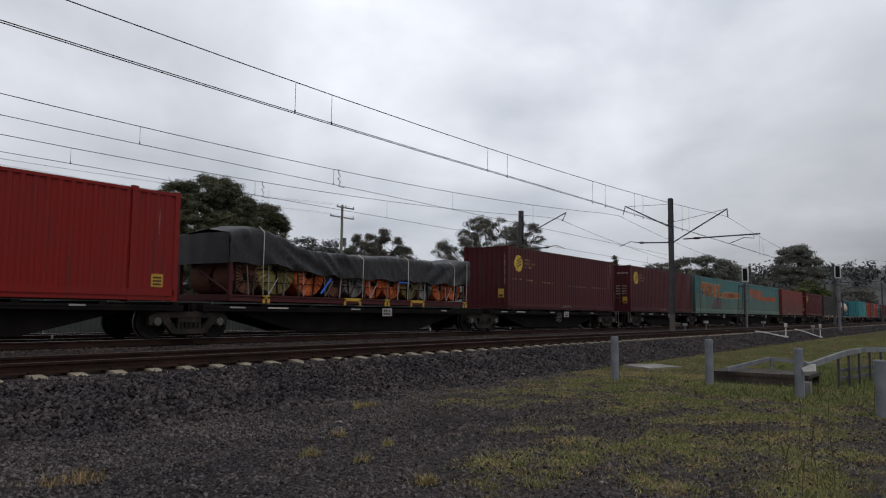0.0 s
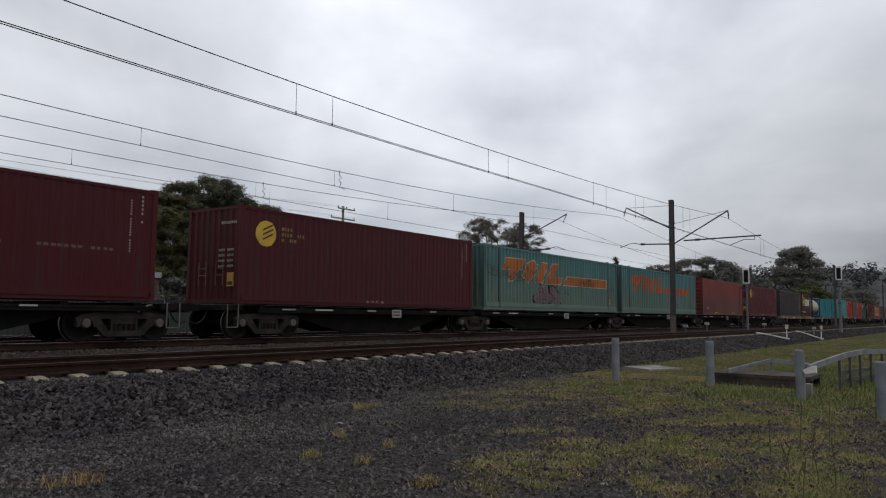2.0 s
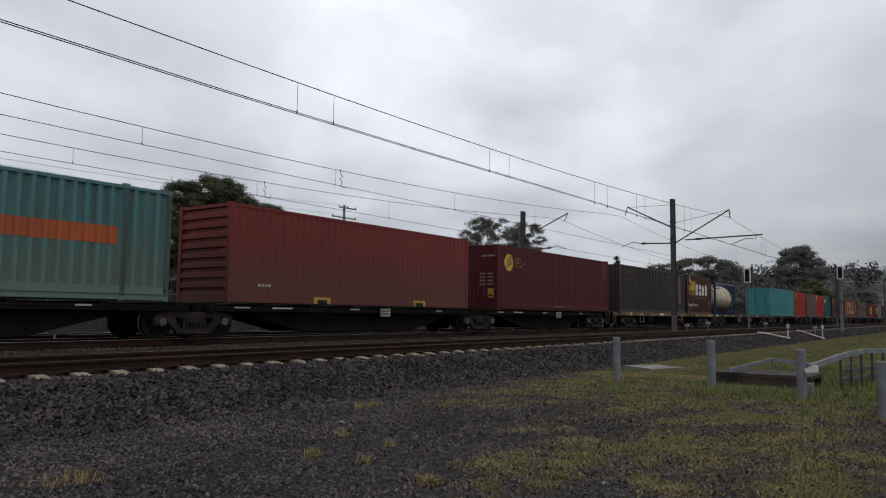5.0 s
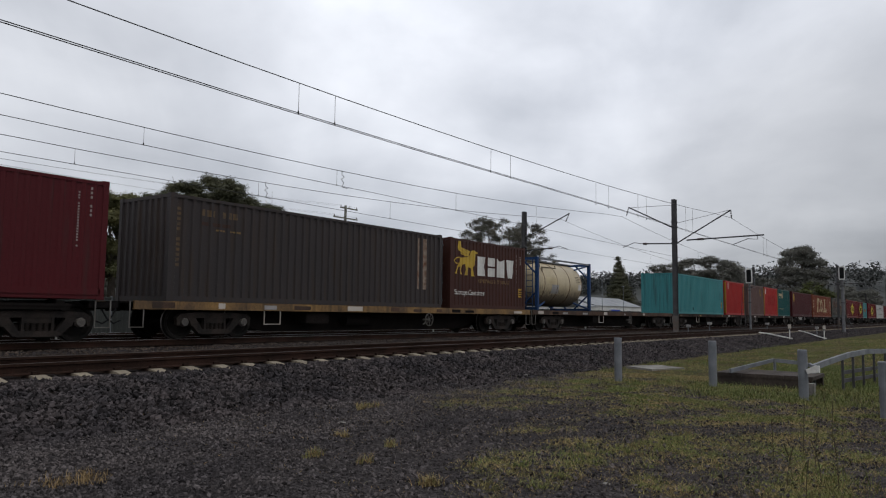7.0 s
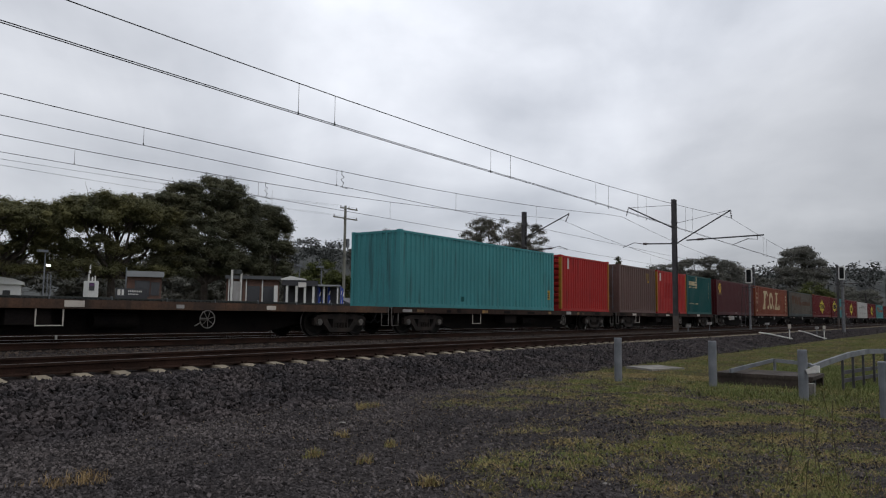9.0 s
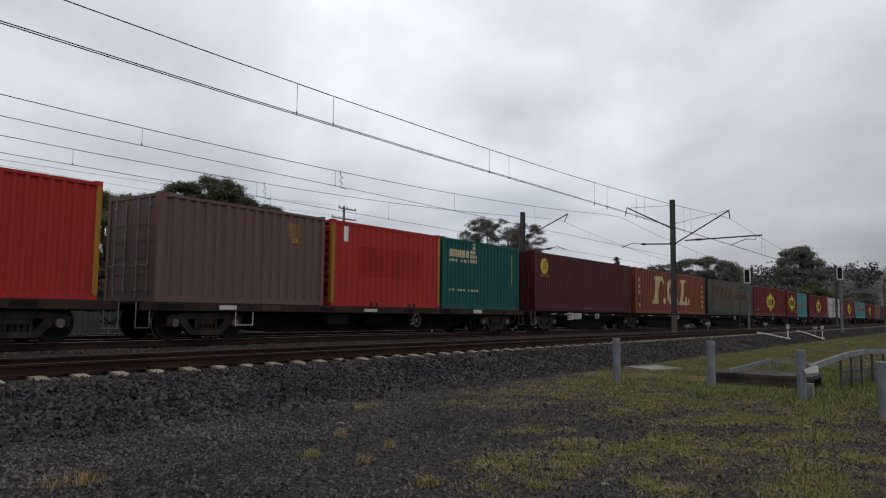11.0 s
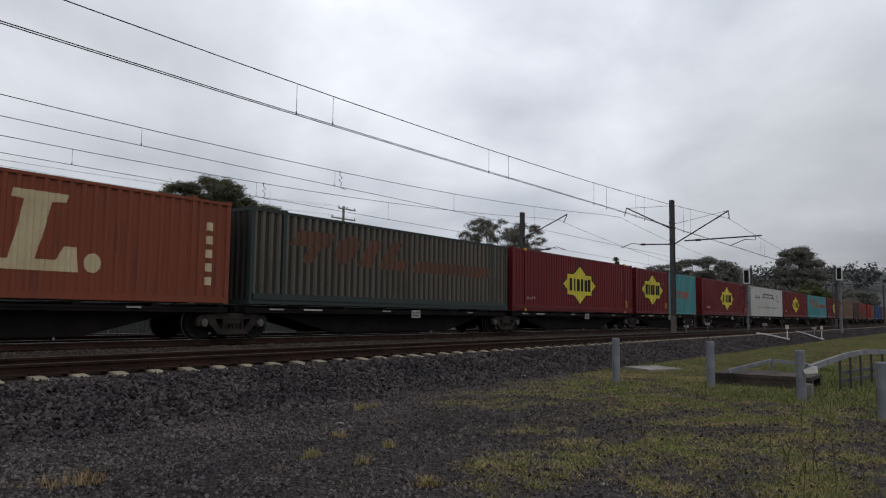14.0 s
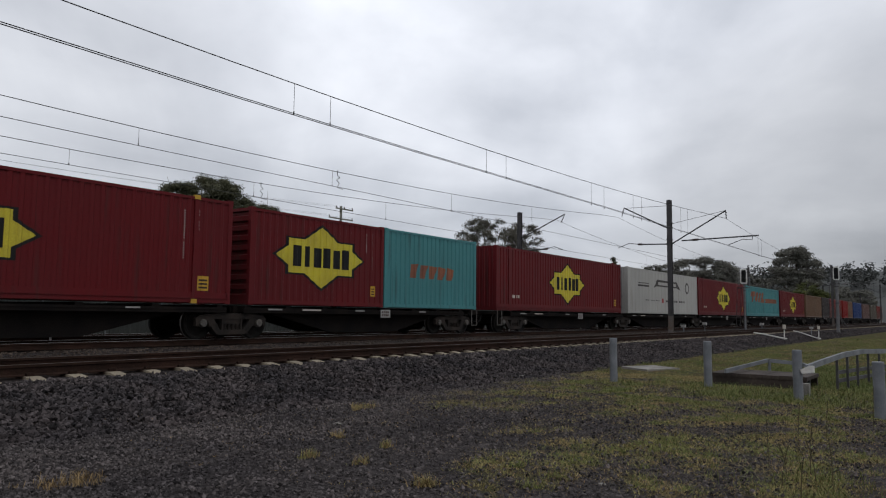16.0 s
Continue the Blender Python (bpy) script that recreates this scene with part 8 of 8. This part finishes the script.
def culvert():
    slab = thing("concrete_slab", "thin pale concrete cover slab lying in grass", "slab", pose(19.2, 6.95, -0.63, 1.5, 0, -22))
    bm = B()
    box(bm, -0.62, -0.45, 0, 0.62, 0.45, 0.07)
    part("cover", bm, OLD_CONCRETE, slab, bevel=0.02)
    t = thing("culvert_platform", "brown timber-edged culvert deck with dark opening", "culvert", pose(0, 0, 0))
    wood = material("culvert_timber", (0.062, 0.047, 0.038), (0.030, 0.023, 0.019), 0.9, 0, 2, 20, 0.4)
    for k in range(7):
        bm = B()
        box(bm, 15.6, 2.58 + 0.26 * k, -0.42, 16.95, 2.58 + 0.26 * k + 0.255, -0.352 + 0.004 * (k % 2))
        part("board", bm, wood, t, bevel=0.008)
    for x in (15.62, 16.85):
        bm = B()
        box(bm, x, 2.6, -0.75, x + 0.1, 4.38, -0.42)
        part("edge_beam", bm, wood, t)
    bm = B()
    box(bm, 14.62, 2.40, -0.8, 14.80, 2.52, -0.40)
    part("end_block", bm, OLD_CONCRETE, t, bevel=0.02)

    def flat_rail(bm, pts, hgt, thick):
        for p, q in zip(pts[:-1], pts[1:]):
            p, q = Vector(p), Vector(q)
            n = Vector((-(q - p).y, (q - p).x, 0)).normalized() * thick / 2
            up = Vector((0, 0, hgt / 2))
            v = [bm.verts.new(c + s * n + w * up) for c in (p, q) for s in (-1, 1) for w in (-1, 1)]
            for f in ((0, 1, 3, 2), (4, 6, 7, 5), (0, 4, 5, 1), (2, 3, 7, 6), (1, 5, 7, 3), (0, 2, 6, 4)):
                bm.faces.new([v[i] for i in f])
    f = thing("low_rail", "low galvanised guard rail beside the culvert", "rail")
    bm = B()
    flat_rail(bm, [(15.45, 4.05, -0.30), (17.3, 3.63, -0.15), (17.3, 3.0, -0.19), (16.6, 2.7, -0.21)], 0.075, 0.04)
    part("beam", bm, GALVANISED, f)
    for p in ((17.3, 3.6, -0.14), (16.65, 2.72, -0.2)):
        bm = B()
        rod(bm, p, (p[0], p[1], -0.7), 0.03, n=8)
        part("leg", bm, GALVANISED, f)
    g = thing("ramp_railing", "galvanised railing with dark upright bars and a white end", "railing")
    top = [(13.7, 2.27, -0.06), (14.88, 2.2, -0.01), (16.4, 2.06, 0.065), (17.85, 1.9, 0.09), (19.61, 1.6, 0.05), (24.0, 0.8, 0.0)]
    bm = B()
    flat_rail(bm, top, 0.10, 0.05)
    part("top_rail", bm, GALVANISED, g)
    for dz, dy in ((-0.36, 0.5), (-0.52, 0.45)):
        bm = B()
        flat_rail(bm, [(16.2, 2.10 + dy * 0.1, dz + 0.09), (19.6, 1.6 + dy * 0.2, 0.06 + dz), (24.0, 0.8 + dy * 0.3, 0.0 + dz)], 0.07, 0.04)
        part("lower_rail", bm, MAST_STEEL, g)
    bm = B()
    prism(bm, [(2.15, -0.13), (2.33, -0.155), (2.36, -0.09), (2.22, -0.02), (2.15, -0.02)], 13.62, 13.70, "x")
    part("end_plate", bm, WHITE_PAINT, g, "pale painted end plate", bevel=0.02)
    for k in range(10):
        x = 15.9 + 0.8 * k
        y, z = float(np.interp(x, [p[0] for p in top], [p[1] for p in top])), float(np.interp(x, [p[0] for p in top], [p[2] for p in top]))
        bm = B()
        box(bm, x - 0.022, y - 0.022, -0.75, x + 0.022, y + 0.022, z - 0.05)
        part("bar", bm, MAST_STEEL, g)


line_boxes()
bollards()
culvert()


# ---------------------------------------------------------------- grass and weeds
GRASS = material("grass_blade", (0.148, 0.168, 0.054), (0.285, 0.212, 0.100), 0.8, 0, 1.3, 8, 0, wear=0.7, vary=0.45, island=True, spec=0.15)
LUSH = material("lush_blade", (0.098, 0.126, 0.038), (0.140, 0.146, 0.052), 0.8, 0, 0.9, 8, 0, vary=0.4, island=True, spec=0.15)
DRY = material("dry_blade", (0.27, 0.195, 0.098), (0.18, 0.12, 0.062), 0.85, 0, 0.9, 8, 0, vary=0.4, island=True, spec=0.1)


def blades(name, spots, lo, hi, mat, label, seed, per=7, spread=0.05, width=0.006, flop=(0.2, 1.2)):
    rng = np.random.default_rng(seed)
    p = np.repeat(np.array(spots), per, 0)
    n = len(p)
    p[:, :2] += rng.normal(size=(n, 2)) * spread
    hgt = lo + (hi - lo) * rng.random(n) ** 1.6
    ang = rng.uniform(0, 2 * math.pi, n)
    lean = rng.uniform(*flop, n) * hgt
    d = np.stack([np.cos(ang), np.sin(ang), np.zeros(n)], 1)
    s = np.stack([-np.sin(ang), np.cos(ang), np.zeros(n)], 1) * (width * rng.uniform(0.6, 1.5, n))[:, None]
    if hi < 0.1:
        tip = p + d * lean[:, None] + np.array([0, 0, 1]) * hgt[:, None]
        v = np.stack([p - s, p + s, tip], 1).reshape(-1, 3)
        return tagged(raw(name, v, np.arange(3 * n).reshape(-1, 3), mat), label, "grass", kind="stuff")
    mid = p + d * (lean * 0.35)[:, None] + np.array([0, 0, 1]) * (hgt * 0.6)[:, None]
    tip = p + d * lean[:, None] + np.array([0, 0, 1]) * hgt[:, None]
    v = np.stack([p - s, p + s, mid + s * 0.7, mid - s * 0.7, tip], 1).reshape(-1, 3)
    faces = []
    for k in range(n):
        b = 5 * k
        faces += [(b, b + 1, b + 2, b + 3), (b + 3, b + 2, b + 4)]
    return tagged(raw(name, v, faces, mat), label, "grass", kind="stuff")


def weed(x, y, h):
    """One tall thin dock: a bent stem with a rough seed head and a few narrow leaves."""
    z = land(x, y)
    t = thing("weed", "tall brown seeding weed at the edge of the gravel", "weed", pose(x, y, z, 0, 0, random.uniform(0, 360)), group="tall weeds")
    bend = random.uniform(0.02, 0.09)
    at = lambda q: Vector((bend * q * q, 0, h * q))
    bm = B()
    pipe(bm, [at(k / 5) for k in range(6)], 0.0032, 5)
    part("stem", bm, WEED_BROWN, t)
    bm = B()
    for k in range(16):
        c = at(0.66 + 0.34 * k / 16)
        a, w = k * 2.4, 0.009 * (1.15 - k / 18)
        rod(bm, c, c + Vector((math.cos(a) * w, math.sin(a) * w, 0.012)), 0.0045, 0.002, n=4)
    tagged(part("seed_head", bm, WEED_BROWN, t), kind="stuff")
    for k in range(4):
        bm = B()
        c, a = at(0.08 + 0.14 * k), k * 2.2
        d, e = Vector((math.cos(a), math.sin(a), 0.5)), Vector((-math.sin(a), math.cos(a), 0)) * 0.007
        p, q = c + d * 0.05, c + d * 0.10 + Vector((0, 0, -0.03))
        v = [bm.verts.new(o) for o in (c, p - e, p + e, q)]
        bm.faces.new((v[0], v[1], v[2]))
        bm.faces.new((v[1], v[3], v[2]))
        part("leaf", bm, LUSH, t)


# foot and height of each tall weed
WEEDS = ((7.35, 1.56, 0.46), (8.48, 1.51, 0.50), (7.33, 1.21, 0.44), (8.68, 1.27, 0.52), (6.69, 1.32, 0.34), (6.74, 0.95, 0.42), (10.84, 1.05, 0.55), (7.05, 1.35, 0.30), (6.35, 1.12, 0.28), (6.9, 1.1, 0.36))
WEED_BROWN = material("weed_brown", (0.075, 0.050, 0.028), (0.055, 0.060, 0.025), 0.85, 0, 2, 20, 0)


def sow():
    near = scatter(26000, 4.2, 17.5, -0.5, 8.6, 11, 1.0, lambda x, y: grass_cover(x, y) ** 1.15)
    blades("grass_patches", near, 0.005, 0.034, GRASS, "short yellow-green grass growing through gravel", 1, per=9, spread=0.07, width=0.0030, flop=(0.4, 2.2))
    blades("dry_grass", scatter(22000, 4.2, 17.5, -0.5, 8.6, 12, 1.0, lambda x, y: 0.03 + grass_cover(x, y) ** 0.8), 0.004, 0.024, DRY, "dry straw-coloured grass matted among the gravel", 2, per=7, spread=0.08, width=0.0032, flop=(0.8, 3.2))
    clumps = scatter(760, 4.3, 15, -0.5, 7.0, 15, 1.0, lambda x, y: grass_cover(x, y) ** 2)
    blades("grass_clumps", [(x + random.gauss(0, 0.06), y + random.gauss(0, 0.06), z) for x, y, z in clumps for k in range(random.choice((3, 6, 12)))], 0.012, 0.062, LUSH, "fresh green clumps of grass", 16, per=10, spread=0.035, width=0.0028, flop=(0.3, 1.3))
    blades("verge_grass", scatter(20000, 13, 60, -8, 8.5, 13, 1.8, lambda x, y: grass_cover(x, y)), 0.012, 0.065, GRASS, "thicker green grass on the verge", 3, per=8, spread=0.14, width=0.005, flop=(0.3, 1.4))
    blades("verge_clumps", scatter(2600, 13, 60, -8, 8.0, 33, 1.8, lambda x, y: grass_cover(x, y) ** 2 * smooth(0.0, 0.25, noise.noise((x * 0.5, y * 0.7, 12)))), 0.03, 0.12, LUSH, "darker green tussocks on the verge", 23, per=24, spread=0.12, width=0.0045, flop=(0.3, 1.2))
    blades("ditch_grass", scatter(4200, 13.3, 24, -1, 4.4, 14, 1.0, lambda x, y: 0.0 if 15.5 < x < 17 and 2.5 < y < 4.45 else 1.0), 0.02, 0.13, LUSH, "long green grass round the culvert and railing", 4, per=11, spread=0.14, width=0.004, flop=(0.3, 1.2))
    tufts = []
    for x, y, n in ((3.13, 5.87, 26), (5.11, 5.19, 7), (6.04, 5.75, 5), (8.12, 7.33, 14), (6.02, 4.95, 4), (5.17, 4.62, 3), (4.83, 3.61, 9)):
        for k in range(n):
            tufts.append((x + random.gauss(0, 0.045 if n < 12 else 0.16), y + random.gauss(0, 0.04 if n < 12 else 0.10), GROUND))
    blades("grass_tufts", tufts, 0.02, 0.10, DRY, "small dry grass tufts in the gravel", 5, per=12, spread=0.03, width=0.003, flop=(0.3, 1.4))
    blades("green_tufts", tufts[26:], 0.02, 0.10, GRASS, "small green tufts in the gravel", 6, per=14, spread=0.03, width=0.003, flop=(0.3, 1.2))
    stalks = [(6.6 + random.gauss(0, 0.45), 1.05 + random.gauss(0, 0.28), GROUND - 0.02) for k in range(26)]
    blades("tall_weeds", stalks, 0.06, 0.24, LUSH, "tall thin weeds at the edge of the gravel", 7, per=5, spread=0.07, width=0.0035)
    for x, y, h in WEEDS:
        weed(x, y, h)


def loose_stones():
    """A few pale bits lying in the gravel."""
    for x, y, w, lab in ((14.5, 8.2, 0.09, "flat pale stone at the foot of the ballast"), (5.75, 2.5, 0.035, "small white pebble in gravel"), (6.85, 6.5, 0.05, "pale chip of stone in dark gravel")):
        t = thing("loose_stone", lab, "stone", pose(x, y, land(x, y), 0, 0, random.uniform(0, 180)), group="loose stones")
        bm = B()
        n = 9
        rows = [[bm.verts.new((w * q * (1 + 0.25 * math.sin(3 * k + x)) * math.cos(2 * math.pi * k / n), 0.7 * w * q * (1 + 0.2 * math.sin(5 * k)) * math.sin(2 * math.pi * k / n), w * z)) for k in range(n)] for q, z in ((0.9, -0.2), (1.0, 0.15), (0.7, 0.4))]
        for a, b in zip(rows[:-1], rows[1:]):
            for k in range(n):
                bm.faces.new((a[k], a[(k + 1) % n], b[(k + 1) % n], b[k]))
        bm.faces.new(rows[0][::-1])
        bm.faces.new(rows[-1])
        part("stone", bm, OLD_CONCRETE, t)


sow()
loose_stones()


# ---------------------------------------------------------------- movement
def motions():
    # metres the train has run, second by second
    run = [0.0, 15.02, 30.07, 45.15, 60.28, 75.45, 90.65, 105.89, 121.16, 136.41, 151.65, 166.88, 182.1, 197.3, 212.49, 227.67, 242.84]
    for ob, u, y, z in TRAIN:
        walk(ob, [(t, pose(u - run[t], y, z)) for t in range(17)])
    steps = [k / 30 for k in range(481)]
    way = np.interp(steps, range(17), run)
    for wheel, dx in WHEELS:
        walk(wheel, [(t, pose(dx, 0, 0.46, 0, -math.degrees(s / 0.46), 0)) for t, s in zip(steps, way)])


motions()
